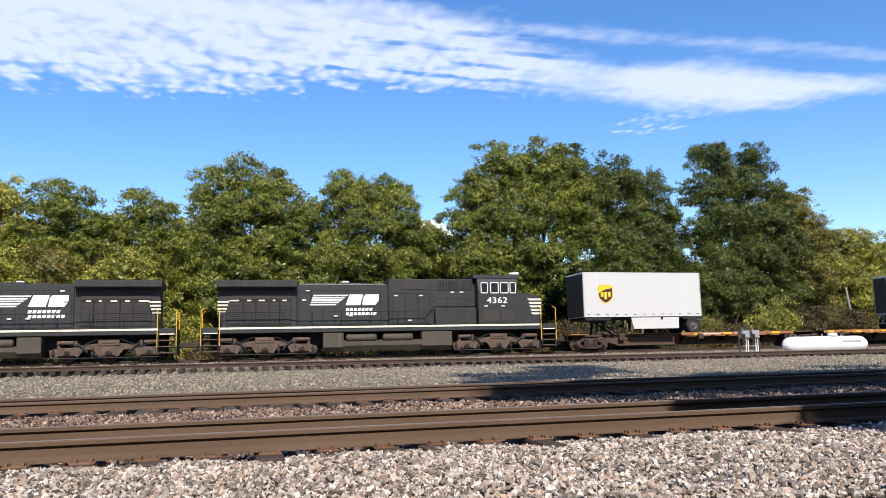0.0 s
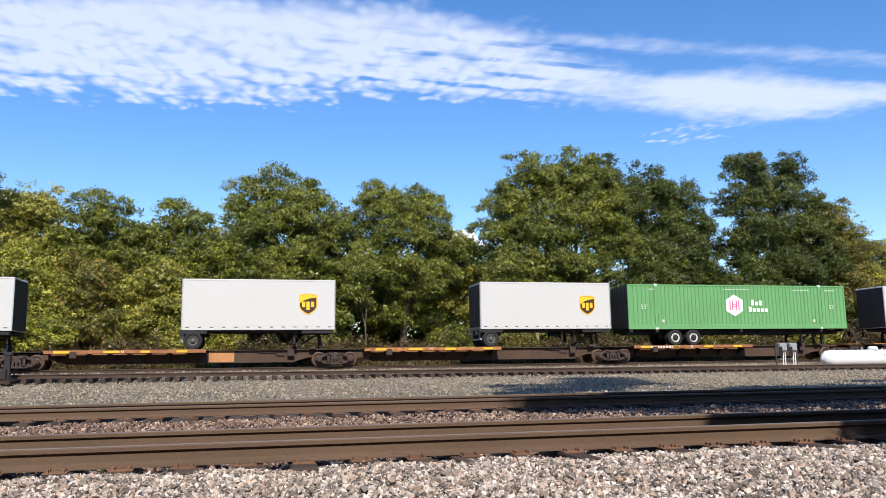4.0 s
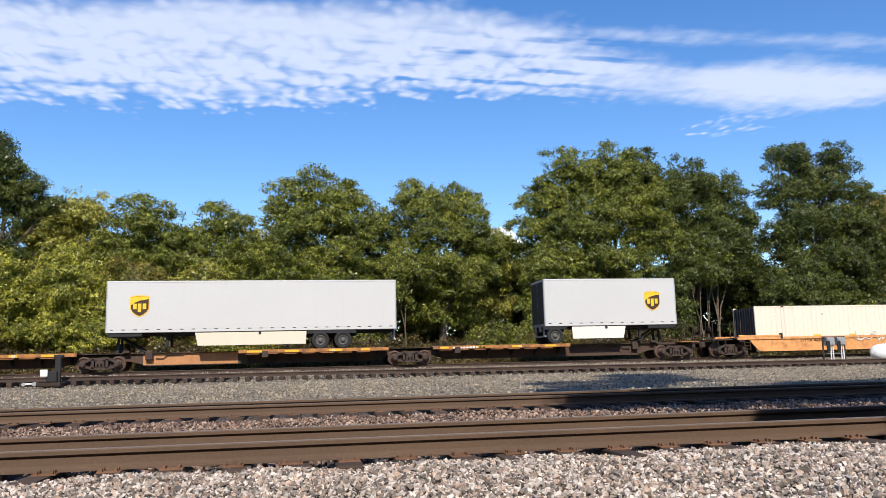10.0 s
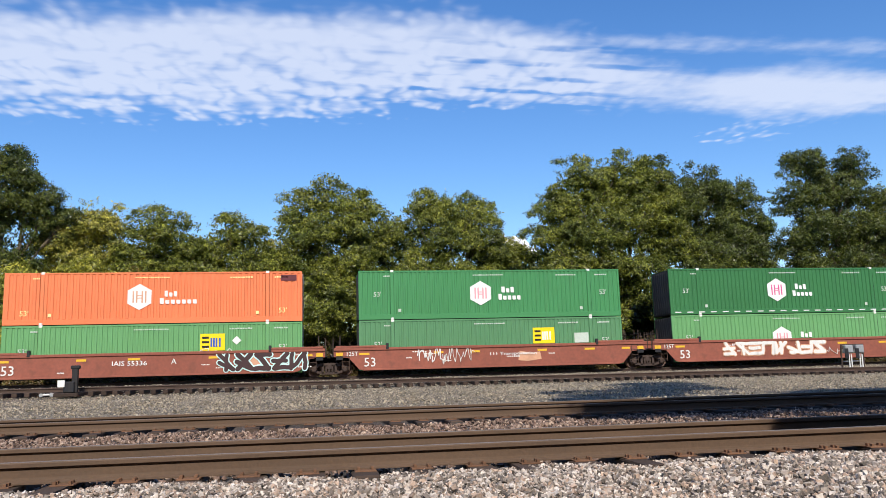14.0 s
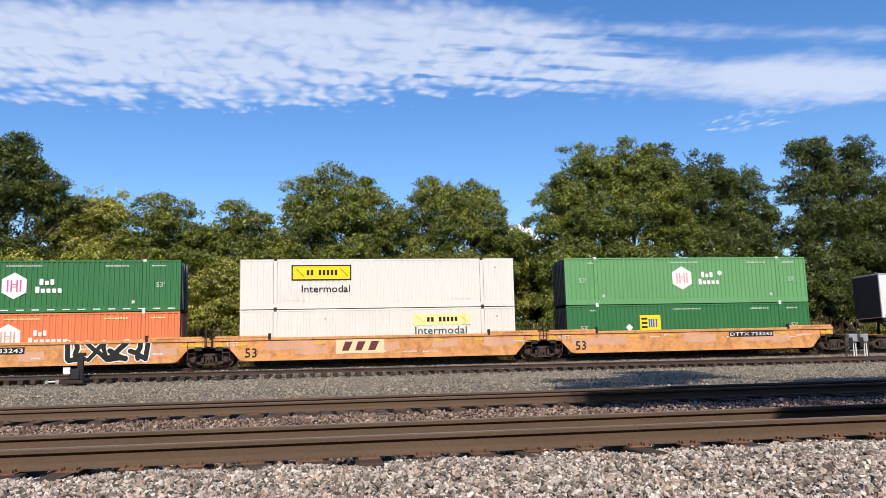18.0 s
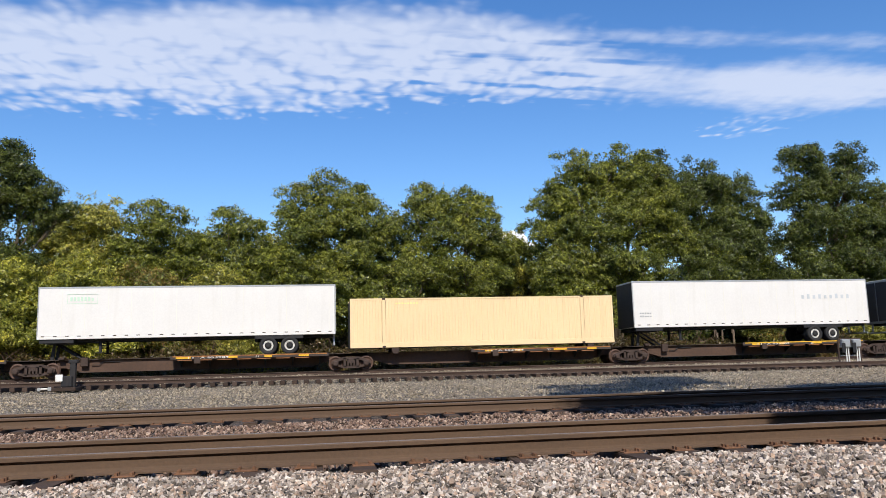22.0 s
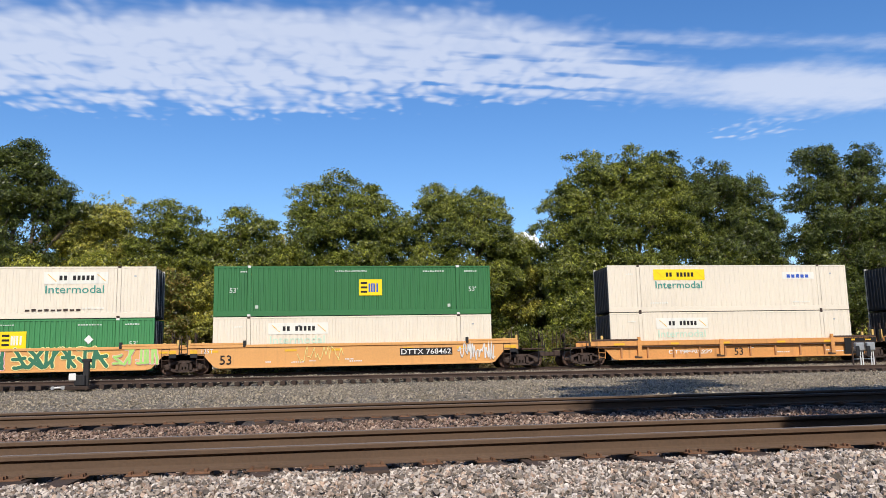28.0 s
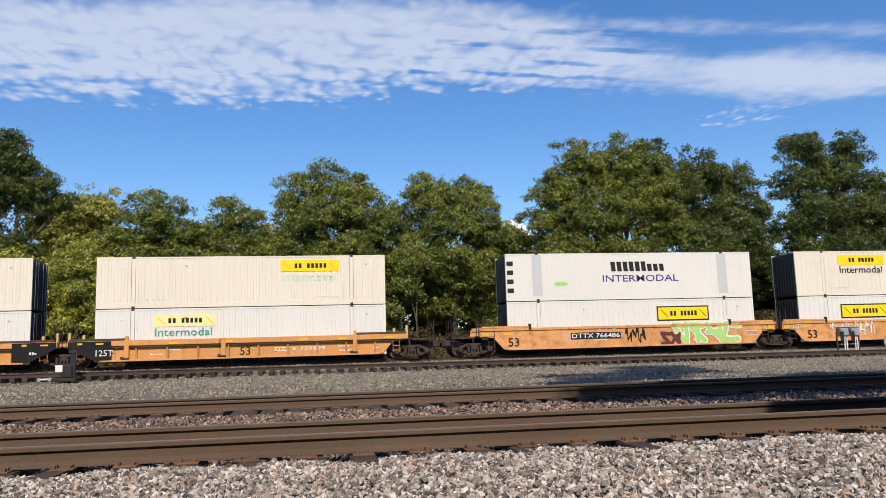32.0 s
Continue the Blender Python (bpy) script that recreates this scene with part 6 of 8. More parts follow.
def locomotive(label, number):
    """A six-axle road engine, nose to +x, its middle at 0."""
    ob = thing("locomotive", label, "locomotive", "engines of the train")
    half = 10.75
    part("frame", Shape().box(-half, half, -1.5, 1.5, 1.42, 1.76, 0.03), M["loco_black"], ob, "black underframe and walkway")
    for side in (-1, 1):
        y = side * 1.51
        part("sill_stripe", Shape().box(-half + 1.0, half - 1.15, min(y, y + side * 0.012), max(y, y + side * 0.012), 1.655, 1.765), M["stripe"], ob, "off-white sill stripe")
    hood = Shape().box(-9.8, -5.35, -0.95, 0.95, 1.77, 4.2, 0.04).box(-5.35, 0.1, -0.88, 0.88, 1.77, 4.28, 0.05)
    part("long_hood", hood, M["loco_black"], ob, "dusty black hood")
    part("equipment_cab", Shape().box(0.1, 5.6, -0.95, 0.95, 1.77, 4.6, 0.06), M["loco_black"], ob, "taller black equipment section")
    wing = Shape().bar([(-0.95, 4.02), (-1.48, 4.06), (-1.5, 4.1), (-1.5, 4.4), (-1.42, 4.46), (1.42, 4.46), (1.5, 4.4), (1.5, 4.1), (1.48, 4.06), (0.95, 4.02)], -9.9, -5.4)
    part("radiator_wing", wing, M["loco_grey"], ob, "overhanging grey radiator wings")
    cabin = Shape().bar([(-1.48, 1.77), (-1.5, 3.9), (-1.3, 4.62), (-1.1, 4.8), (1.1, 4.8), (1.3, 4.62), (1.5, 3.9), (1.48, 1.77)], 5.62, 8.2)
    cab = part("cab", cabin, M["loco_black"], ob, "black driver's cab")
    part("cab_roof", Shape().bar([(-1.34, 4.62), (-1.12, 4.84), (1.12, 4.84), (1.34, 4.62)], 5.4, 8.42), M["loco_black"], cab)
    nose = Shape().prism([(8.2, 1.77), (9.8, 1.77), (9.85, 3.2), (9.6, 3.55), (8.4, 3.72), (8.2, 3.72)], -1.3, 1.3)
    part("nose", nose, M["loco_black"], ob, "short black nose")
    part("windscreen", Shape().prism([(8.2, 3.76), (8.38, 3.74), (8.22, 4.5), (8.2, 4.5)], -1.15, 1.15), M["black"], cab, "dark windscreen")
    for side in (-1, 1):
        y = side * 1.5
        for x0, x1 in ((5.78, 6.25), (6.4, 6.95), (7.05, 7.6), (7.68, 8.08)):
            fr = Shape()
            yy0, yy1 = sorted((y + side * 0.0, y + side * 0.035))
            for a, b, c, d in ((x0, x1, 3.66, 3.72), (x0, x1, 4.3, 4.36), (x0, x0 + 0.05, 3.66, 4.36), (x1 - 0.05, x1, 3.66, 4.36)):
                fr.box(a, b, yy0, yy1, c, d)
            w = part("cab_window", fr, M["white"], cab, "white window frame")
            g0, g1 = sorted((y, y + side * 0.015))
            part("pane", Shape().box(x0 + 0.05, x1 - 0.05, g0, g1, 3.72, 4.3), M["glass"], w, "dark glass pane")
        # number, stripes, emblem
        if side < 0:
            lettering("road_number", number, M["white"], cab, 6.15, -1.52, 3.05, 0.38, 1.35, "white road number")
        for i in range(5):
            z = 2.35 + i * 0.22
            a, b = 8.9 + (1.0 - 0.09 * i) * 0.0 + 0.1 * (4 - i) * 0.6, 9.83
            st = Shape().prism([(a, z + 0.12), (a + 0.12, z), (b, z), (b, z + 0.12)], *sorted((side * 1.302, side * 1.312)))
            part("nose_stripe", st, M["stripe"], ob, "off-white nose stripe")
        yh = side * 0.912
        cut = sorted((yh, yh + side * 0.006))

        def put(pts):
            return [((x if side < 0 else -5.55 - x), z) for x, z in pts]
        for i in range(5):
            z = 3.02 + i * 0.135
            a, b = -4.62 + 0.05 * i, -3.1 + 0.17 * i
            part("mane_stripe", Shape().prism(put([(a, z), (b, z), (b + 0.1, z + 0.085), (a + 0.03, z + 0.085)]), *cut), M["white"], ob, "white swept stripe")
        for pts in ([(-2.5, 3.02), (-1.62, 3.02), (-1.44, 3.66), (-2.25, 3.66)], [(-1.5, 3.02), (-0.7, 3.02), (-0.5, 3.3), (-0.48, 3.66), (-1.3, 3.66), (-1.44, 3.5)]):
            part("emblem", Shape().prism(put(pts), *cut), M["white"], ob, "white block emblem")
        for z in (2.68, 2.42):
            for i in range(8 if z < 2.5 else 7):
                a = -2.5 + i * 0.235
                part("name_block", Shape().prism(put([(a, z), (a + 0.18, z), (a + 0.22, z + 0.17), (a + 0.04, z + 0.17)]), *cut), M["white"], ob, "white block of a name")
        # doors and grilles
        yg = side * 0.955
        for i, (x0, x1) in enumerate(((-9.3, -8.45), (-8.3, -7.75), (-7.65, -7.0), (-6.85, -6.4), (-6.3, -5.75))):
            part("grille", Shape().box(x0, x1, *sorted((yg, yg + side * 0.03)), 1.95, 3.2, 0.006), M["loco_grille"], ob, "dusty louvred door")
            part("door_frame", Shape().box(x0 - 0.06, x1 + 0.06, *sorted((yg, yg + side * 0.012)), 1.88, 3.38), M["black"], ob, "dark door seam")
            lv = Shape()
            for j in range(11):
                lv.box(x0 + 0.05, x1 - 0.05, *sorted((yg + side * 0.03, yg + side * 0.05)), 2.0 + j * 0.105, 2.045 + j * 0.105)
            part("louvres", lv, M["loco_black"], ob, "row of dark louvre slats")
            part("door_plate", Shape().box(x0 + 0.1, x1 - 0.2, *sorted((yg, yg + side * 0.036)), 3.28, 3.36), M["stripe"], ob, "small white plate")
        rg = Shape()
        for j in range(24):
            rg.box(-9.25 + j * 0.148, -9.2 + j * 0.148, *sorted((yg + side * 0.02, yg + side * 0.035)), 3.42, 3.93)
        rg.box(-7.55, -7.43, *sorted((yg + side * 0.02, yg + side * 0.045)), 3.4, 3.95)
        part("screen_bars", rg, M["loco_black"], ob, "upright bars of the radiator screen")
        part("radiator_grille", Shape().box(-9.3, -5.7, *sorted((yg, yg + side * 0.02)), 3.4, 3.95, 0.006), M["loco_grille"], ob, "long radiator screen")
        for x in (-4.9, -4.2, -3.5, -2.8, -2.1, -1.4, -0.7):
            seam = part("door_seam", Shape().box(x - 0.33, x + 0.33, *sorted((side * 0.88, side * 0.888)), 1.86, 3.94), M["black"], ob, "dark door seam")
            part("hood_door", Shape().box(x - 0.3, x + 0.3, *sorted((side * 0.888, side * 0.9)), 1.9, 3.9, 0.01), M["loco_black"], seam, "black hood door")
        ye = side * 0.955
        part("grille", Shape().box(0.9, 2.5, *sorted((ye, ye + side * 0.02)), 3.95, 4.4, 0.006), M["loco_grille"], ob, "brownish air filter screen")
        for x0, x1 in ((3.2, 3.9), (4.0, 4.5), (4.75, 5.35)):
            vent = part("vent", Shape().box(x0 - 0.05, x1 + 0.02, *sorted((ye, ye + side * 0.012)), 3.9, 4.48), M["black"], ob, "dark vent opening")
            for i in range(4):
                a = x0 + i * (x1 - x0) / 4
                part("vent_slat", Shape().box(a + 0.02, a + (x1 - x0) / 8, *sorted((ye, ye + side * 0.03)), 3.93, 4.45), M["loco_grille"], vent, "brownish slat")
        for x in (0.7, 1.5, 2.3):
            seam = part("door_seam", Shape().box(x - 0.37, x + 0.37, *sorted((ye, ye + side * 0.008)), 1.86, 3.74), M["black"], ob, "dark door seam")
            part("hood_door", Shape().box(x - 0.34, x + 0.34, *sorted((ye + side * 0.008, ye + side * 0.02)), 1.9, 3.7, 0.01), M["loco_black"], seam, "black hood door")
        part("side_cabinet", Shape().box(2.9, 5.5, *sorted((side * 0.95, side * 1.4)), 1.78, 2.75, 0.03), M["loco_grey"], ob, "grey box along the walkway")
        part("hatch", Shape().box(5.9, 6.9, *sorted((side * 1.49, side * 1.51)), 1.95, 2.6, 0.01).box(7.1, 8.0, *sorted((side * 1.49, side * 1.51)), 1.95, 2.6, 0.01), M["loco_grille"], cab, "pair of louvred hatches")
        # handrails
        hr = Shape()
        for x in (-9.6, -7.9, -6.2, -4.5, -2.8, -1.1, 0.6, 2.3):
            hr.rod((x, side * 1.45, 1.78), (x, side * 1.45, 2.62), 0.024, 5)
        hr.rod((-9.9, side * 1.45, 2.62), (2.3, side * 1.45, 2.62), 0.024, 5)
        hr.pipe([(2.3, side * 1.45, 2.62), (2.9, side * 1.45, 3.35), (5.5, side * 1.45, 3.35)], 0.024, 5)
        for x in (3.6, 4.9):
            hr.rod((x, side * 1.42, 2.7), (x, side * 1.45, 3.35), 0.024, 5)
        part("handrail", hr, M["black_steel"], ob, "black walkway handrail")
        for x, d in ((-half + 0.55, -1), (half - 0.55, 1)):
            step = Shape()
            for i in range(4):
                z = 0.42 + i * 0.34
                step.box(x - 0.42, x + 0.42, *sorted((side * 1.1, side * 1.5)), z, z + 0.04)
            step.box(x - 0.47, x - 0.42, *sorted((side * 1.1, side * 1.5)), 0.4, 1.76)
            step.box(x + 0.42, x + 0.47, *sorted((side * 1.1, side * 1.5)), 0.4, 1.76)
            sw = part("step_well", step, M["black_steel"], ob, "black boarding steps")
            for i in range(4):
                part("step_edge", Shape().box(x - 0.4, x + 0.4, *sorted((side * 1.5, side * 1.515)), 0.4 + i * 0.34, 0.46 + i * 0.34), M["loco_truck"] if i < 3 else M["stripe"], sw, "worn step edge")
            gr = Shape()
            for k in (-0.5, 0.5):
                gr.pipe([(x + k, side * 1.5, 0.75), (x + k, side * 1.5, 2.75), (x + k - d * 0.18, side * 1.35, 2.85)], 0.026, 6)
            part("grab_rail", gr, M["yellow"], sw, "yellow grab rail")
        # tank and air reservoirs
        ar = Shape().lathe([(0, 0.0), (0.02, 0.16), (0.1, 0.22), (1.75, 0.22), (1.83, 0.16), (1.85, 0)], (-2.55, side * 1.25, 1.08), "x", 16)
        ar.lathe([(0, 0.0), (0.02, 0.16), (0.1, 0.22), (1.75, 0.22), (1.83, 0.16), (1.85, 0)], (-0.35, side * 1.25, 1.08), "x", 16)
        part("air_reservoir", ar, M["loco_tank"], ob, "pair of dusty air reservoirs")
    part("fuel_tank", Shape().bar([(-1.45, 0.62), (-1.2, 0.3), (1.2, 0.3), (1.45, 0.62), (1.45, 0.85), (1.0, 0.95), (-1.0, 0.95), (-1.45, 0.85)], -3.9, 3.9), M["loco_tank"], ob, "dusty fuel tank")
    for x0, x1 in ((-3.9, -2.7), (2.0, 3.9)):
        part("tank_box", Shape().box(x0, x1, -1.46, 1.46, 0.5, 1.38, 0.04), M["loco_tank"], ob, "boxed end of the fuel tank")
    part("underbody", Shape().box(-10.2, 10.2, -0.62, 0.62, 0.62, 1.43, 0.03), M["black_steel"], ob, "black underbody with traction gear")
    six_wheel_truck(ob, -7.2)
    six_wheel_truck(ob, 6.95)
    for d in (-1, 1):
        x = d * half
        part("pilot", Shape().box(min(x, x - d * 0.12), max(x, x - d * 0.12), -1.45, 1.45, 0.3, 1.5, 0.03), M["loco_black"], ob, "black end plate")
        part("coupler", Shape().box(min(x, x + d * 0.6), max(x, x + d * 0.6), -0.16, 0.16, 0.7, 1.0, 0.03), M["truck_steel"], ob, "grimy coupler")
        hose = Shape()
        for y in (-0.8, -0.6, 0.6, 0.8):
            hose.pipe([(x, y, 0.95), (x + d * 0.2, y, 0.6), (x + d * 0.35, y, 0.5)], 0.03, 5)
        part("air_hoses", hose, M["black_steel"], ob, "dangling air hoses")
    top = Shape().box(-2.7, -1.4, -0.3, 0.3, 4.28, 4.42, 0.03).box(-4.0, -3.4, -0.25, 0.25, 4.28, 4.4, 0.03)
    part("exhaust_stack", top, M["loco_grey"], ob, "sooty exhaust hatch")
    for side in (-1, 1):
        for x, z in ((-4.85, 3.85), (-5.05, 3.3), (-3.2, 2.35), (-2.3, 2.35), (0.45, 3.55), (1.3, 2.05), (2.0, 3.55), (4.0, 3.75), (4.6, 3.75), (3.1, 2.1), (6.0, 2.85), (7.1, 2.85)):
            part("label_plate", Shape().box(x, x + 0.22, *sorted((side * (0.98 if x < 5.6 else 1.5), side * (0.985 if x < 5.6 else 1.512))), z, z + 0.07), M["stripe"], ob, "small pale label plate")
    part("roof_rail", Shape().box(-5.2, -0.1, -0.9, -0.86, 4.26, 4.3), M["galv"], ob, "bright roof edge")
    part("horn", Shape().rod((7.9, -0.9, 4.95), (8.5, -0.9, 4.95), 0.05, 8, 0.12), M["stripe"], ob, "pale horn on the cab roof")
    part("roof_box", Shape().box(-2.6, -2.2, -0.3, 0.0, 4.42, 4.52, 0.02), M["white_worn"], ob, "pale roof box")
    for side in (-1, 1):
        for i in range(4):
            part("end_stripe", Shape().box(-9.83, -9.38 + 0.06 * i, *sorted((side * 0.99, side * 1.0)), 2.6 + i * 0.2, 2.7 + i * 0.2), M["stripe"], ob, "off-white end stripe")
    return ob


gm, gn, gl, gb = nodes_of("dark_glass")
gb.inputs["Base Color"].default_value = (0.02, 0.025, 0.03, 1)
gb.inputs["Roughness"].default_value = 0.06
M["glass"] = gm
ob = locomotive("dusty black diesel locomotive with white stripes, coupled to flatcars", "4362")
on_train(ob, 9.4)
lead = locomotive("dusty black diesel locomotive, its radiator end coupled behind", "8378")
on_train(lead, -13.3)
# ---- trees and brush ----
def leaves(r, centres, normals, per, spread, size, up=0.35):
    """Pointed leaf blades in sprays round the centres."""
    n = len(centres) * per
    c = np.repeat(centres, per, 0) + r.normal(size=(n, 3)) * spread * np.array([1, 1, 0.7])
    nrm = np.repeat(normals, per, 0) * 0.9 + r.normal(size=(n, 3)) * 0.72 + np.array([0, 0, up])
    nrm /= np.linalg.norm(nrm, axis=1)[:, None]
    a = np.cross(nrm, r.normal(size=(n, 3)))
    a[:, 2] -= 0.25
    a /= np.linalg.norm(a, axis=1)[:, None]
    b = np.cross(nrm, a)
    s = size * r.uniform(0.6, 1.35, (n, 1))
    return np.stack([c - a * s * 0.8 + b * s * 0.4, c - a * s * 0.8 - b * s * 0.4, c + a * s], 1).reshape(-1, 3)


def crown_mesh(name, lobes, material, seed, sprays=1.0, per=22, size=0.106, spread=0.165, tuft=0.75, inner=7):
    """A crown from ellipsoid lobes (x, y, z, rx, ry, rz): each bears layered tufts with hollows between them,
    each tuft sprays of leaves; thin sprigs stand out of the upper rim."""
    r = np.random.RandomState(seed)
    out = []
    for x, y, z, rx, ry, rz in lobes:
        rx, rz = rx * 1.08, rz * 1.05
        axes, mid = np.array([rx, ry, rz]), np.array([x, y, z])
        area = (rx * ry + ry * rz + rx * rz) / 3 * 12.6
        n = int(0.58 * area / tuft ** 2 / 3.14 * min(1.0, sprays + 0.3)) + 5
        d = r.normal(size=(n, 3)) * np.array([1, 1.15, 1])
        d[:, 1] = np.where(r.uniform(size=n) < 0.66, -np.abs(d[:, 1]), d[:, 1])
        d /= np.linalg.norm(d, axis=1)[:, None]
        k = r.uniform(0.3, 1.0, (n, 1)) ** 0.5 * (1 + 0.13 * r.normal(size=(n, 1)))
        c = d * k * axes + mid
        size_t = tuft * np.clip(r.lognormal(-0.12, 0.38, n), 0.4, 1.6)
        for i in range(n):
            m = int(15 * sprays * size_t[i] ** 1.7 / 0.6) + 3
            e = r.normal(size=(m, 3)) + d[i] * 0.7 + np.array([0, 0, 0.45])
            e /= np.linalg.norm(e, axis=1)[:, None]
            q = e * (r.uniform(0.3, 1.0, (m, 1)) ** 0.5) * size_t[i] * np.array([1.15, 1, 0.6])
            q[:, 2] -= 0.32 * (q[:, 0] ** 2 + q[:, 1] ** 2) / size_t[i]
            out.append(leaves(r, c[i] + q, e, per, spread, size))
        # sprigs that stand out of the rim
        m = int(area * 0.4 * min(1.0, sprays))
        e = r.normal(size=(m, 3)) + np.array([0, -0.2, 0.55])
        e /= np.linalg.norm(e, axis=1)[:, None]
        tip = e * axes * r.uniform(0.98, 1.2, (m, 1)) + mid
        stem = np.concatenate([tip - e * t for t in (0.0, 0.16, 0.34)])
        out.append(leaves(r, stem, np.tile(e, (3, 1)), max(3, per // 3), 0.085, size))
        # sparser growth inside, round the boughs
        q = r.normal(size=(int(area * inner) + 4, 3))
        q /= np.linalg.norm(q, axis=1)[:, None]
        out.append(leaves(r, q * r.uniform(0.25, 0.8, (len(q), 1)) * axes + mid, q, 3, 0.14, size * 1.7))
    vs = np.concatenate(out)
    return raw_mesh(name, vs, np.arange(len(vs)).reshape(-1, 3), material)


def limb(s, a, b, r0, r1, rnd, n=6, bend=0.12):
    pts = [Vector(a).lerp(Vector(b), i / 4) + Vector((rnd.uniform(-1, 1), rnd.uniform(-1, 1), rnd.uniform(-0.4, 0.4))) * bend * (b[2] - a[2]) * 0.3 * (0 < i < 4) for i in range(5)]
    for i in range(4):
        s.rod(pts[i], pts[i + 1], r0 + (r1 - r0) * i / 4, n, r0 + (r1 - r0) * (i + 1) / 4, False)


def tree(label, x, y, z, lobes, foliage, seed, trunk=0.28, sprays=1.0, per=22, size=0.106, spread=0.165, tuft=0.75, category="tree", name="tree", inner=7):
    """A trunk that splits into limbs towards each lobe; lobes are given from the foot of the tree."""
    rnd = random.Random(seed)
    ob = thing(name, label, category, "trees behind the railway", m=pose(x, y, z))
    top = max(l[2] for l in lobes)
    fork = top * 0.3
    s = Shape()
    limb(s, (0, 0, -0.3), (rnd.uniform(-0.3, 0.3), 0, fork), trunk, trunk * 0.72, rnd, 9, 0.05)
    part("trunk", s, M["bark"], ob, "grey-brown bark trunk")
    for l in lobes:
        b = Shape()
        limb(b, (rnd.uniform(-0.1, 0.1), 0, fork * rnd.uniform(0.75, 1)), (l[0], l[1], l[2] + l[5] * 0.3), trunk * 0.5, 0.03, rnd)
        for q in range(4):
            limb(b, (l[0] * 0.7, l[1] * 0.7, fork + (l[2] - fork) * 0.7), (l[0] + rnd.uniform(-1, 1) * l[3], l[1] + rnd.uniform(-1, 0.4) * l[4], l[2] + rnd.uniform(-0.3, 0.9) * l[5]), trunk * 0.2, 0.015, rnd, 5)
        part("limb", b, M["bark"], ob)
    part("crown", crown_mesh("crown", lobes, M[foliage], seed, sprays, per, size, spread, tuft, inner), M[foliage], ob, "uneven leafy crown")
    return ob


G = 0.7  # the ground under the wood
tree("tall dark-leaved tree at the wood's edge", -22.5, 60, G, [(0, 0, 13.5, 2.6, 2.4, 2.6), (2.2, 0.3, 12.2, 2.0, 2, 1.5), (-1.5, 0, 9.5, 3.5, 3, 3), (0.8, -0.6, 6.5, 4, 3, 3.2), (0.5, 0, 15.6, 1.2, 1.1, 1.0), (-5, 0, 12, 3.5, 3, 3.5), (3.7, 0, 13.3, 1.0, 0.7, 0.5), (4.6, 0, 11.9, 0.9, 0.7, 0.45), (2.5, 0, 14.7, 0.8, 0.6, 0.5), (1.2, 0, 16.3, 0.5, 0.5, 0.7)], "leaf_dark", 21)
tree("yellow-green tree in a dense row", -16.4, 62, G, [(0, 0, 11.4, 2.6, 2.4, 2.0), (-1.5, 0, 9, 2.6, 2.4, 2.4), (1.4, -0.3, 8.4, 2.8, 2.4, 2.6), (0, -1, 5, 3.4, 2.6, 2.8)], "leaf_olive", 22)
tree("green tree with a rounded top", -11.4, 61, G, [(0, 0, 10.9, 2.3, 2.3, 1.9), (-1.2, 0, 8.8, 2.5, 2.4, 2.3), (1.6, 0, 8.4, 2.3, 2.2, 2.2), (0.2, -0.6, 5.5, 3, 2.6, 2.6)], "leaf_green", 23)
tree("bright yellow-green young tree in front of others", -15.0, 56.5, 0.5, [(0, 0, 6.6, 2.2, 1.9, 1.9), (-1.4, 0, 4.6, 2.2, 1.8, 2), (1.3, -0.3, 4.2, 2.2, 1.9, 2.2), (0, -0.5, 2.2, 2.8, 1.8, 1.8)], "leaf_yellow", 24, 0.14)
tree("yellow-green young tree by the track", -19.8, 56, 0.5, [(0, 0, 6.2, 2.2, 1.9, 2.1), (-1.4, 0, 4, 2.3, 1.8, 2), (1.2, -0.3, 3.4, 2.2, 1.9, 2.2)], "leaf_yellow", 25, 0.14)
tree("russet-tinged young tree by the track", -10.9, 56.5, 0.5, [(0, 0, 6.0, 1.9, 1.6, 1.7), (-0.9, 0, 4.2, 1.8, 1.6, 1.6), (1.0, 0, 3.4, 2.0, 1.6, 1.8)], "leaf_russet", 26, 0.12)
tree("green tree with a lumpy top", -6.2, 61, G, [(0.2, 0, 10.6, 1.9, 1.9, 1.6), (-1.3, 0, 8.9, 1.9, 1.8, 2.0), (1.5, 0, 8.8, 1.6, 1.7, 1.9), (0, -0.5, 6, 2.8, 2.4, 2.6)], "leaf_green", 27, sprays=0.8)
tree("olive-green young tree by the track", -6.6, 56.5, 0.5, [(0, 0, 5.6, 2.0, 1.7, 1.9), (-1.0, 0, 3.8, 2.0, 1.7, 1.9), (1.2, 0, 3.4, 2.0, 1.7, 2.0)], "leaf_olive", 28, 0.12)
tree("broad green tree with feathery leaves", 1.0, 60, G, [(-0.3, 0, 13.2, 1.5, 1.6, 1.5), (-2.6, 0, 12.3, 1.1, 1.2, 1.4), (2.4, 0, 12.4, 1.4, 1.4, 1.5), (-1.6, -0.5, 10.6, 2.6, 2.2, 2.0), (1.6, -0.5, 10.4, 2.7, 2.2, 2.0), (-2.2, -0.8, 7.4, 2.7, 2.2, 2.2), (2.2, -0.8, 7.2, 2.9, 2.2, 2.3), (4.3, 0.3, 11.2, 1.2, 1.3, 1.4), (0, -1.4, 4.6, 3.4, 2.2, 2.2)], "leaf_green", 29, 0.34)
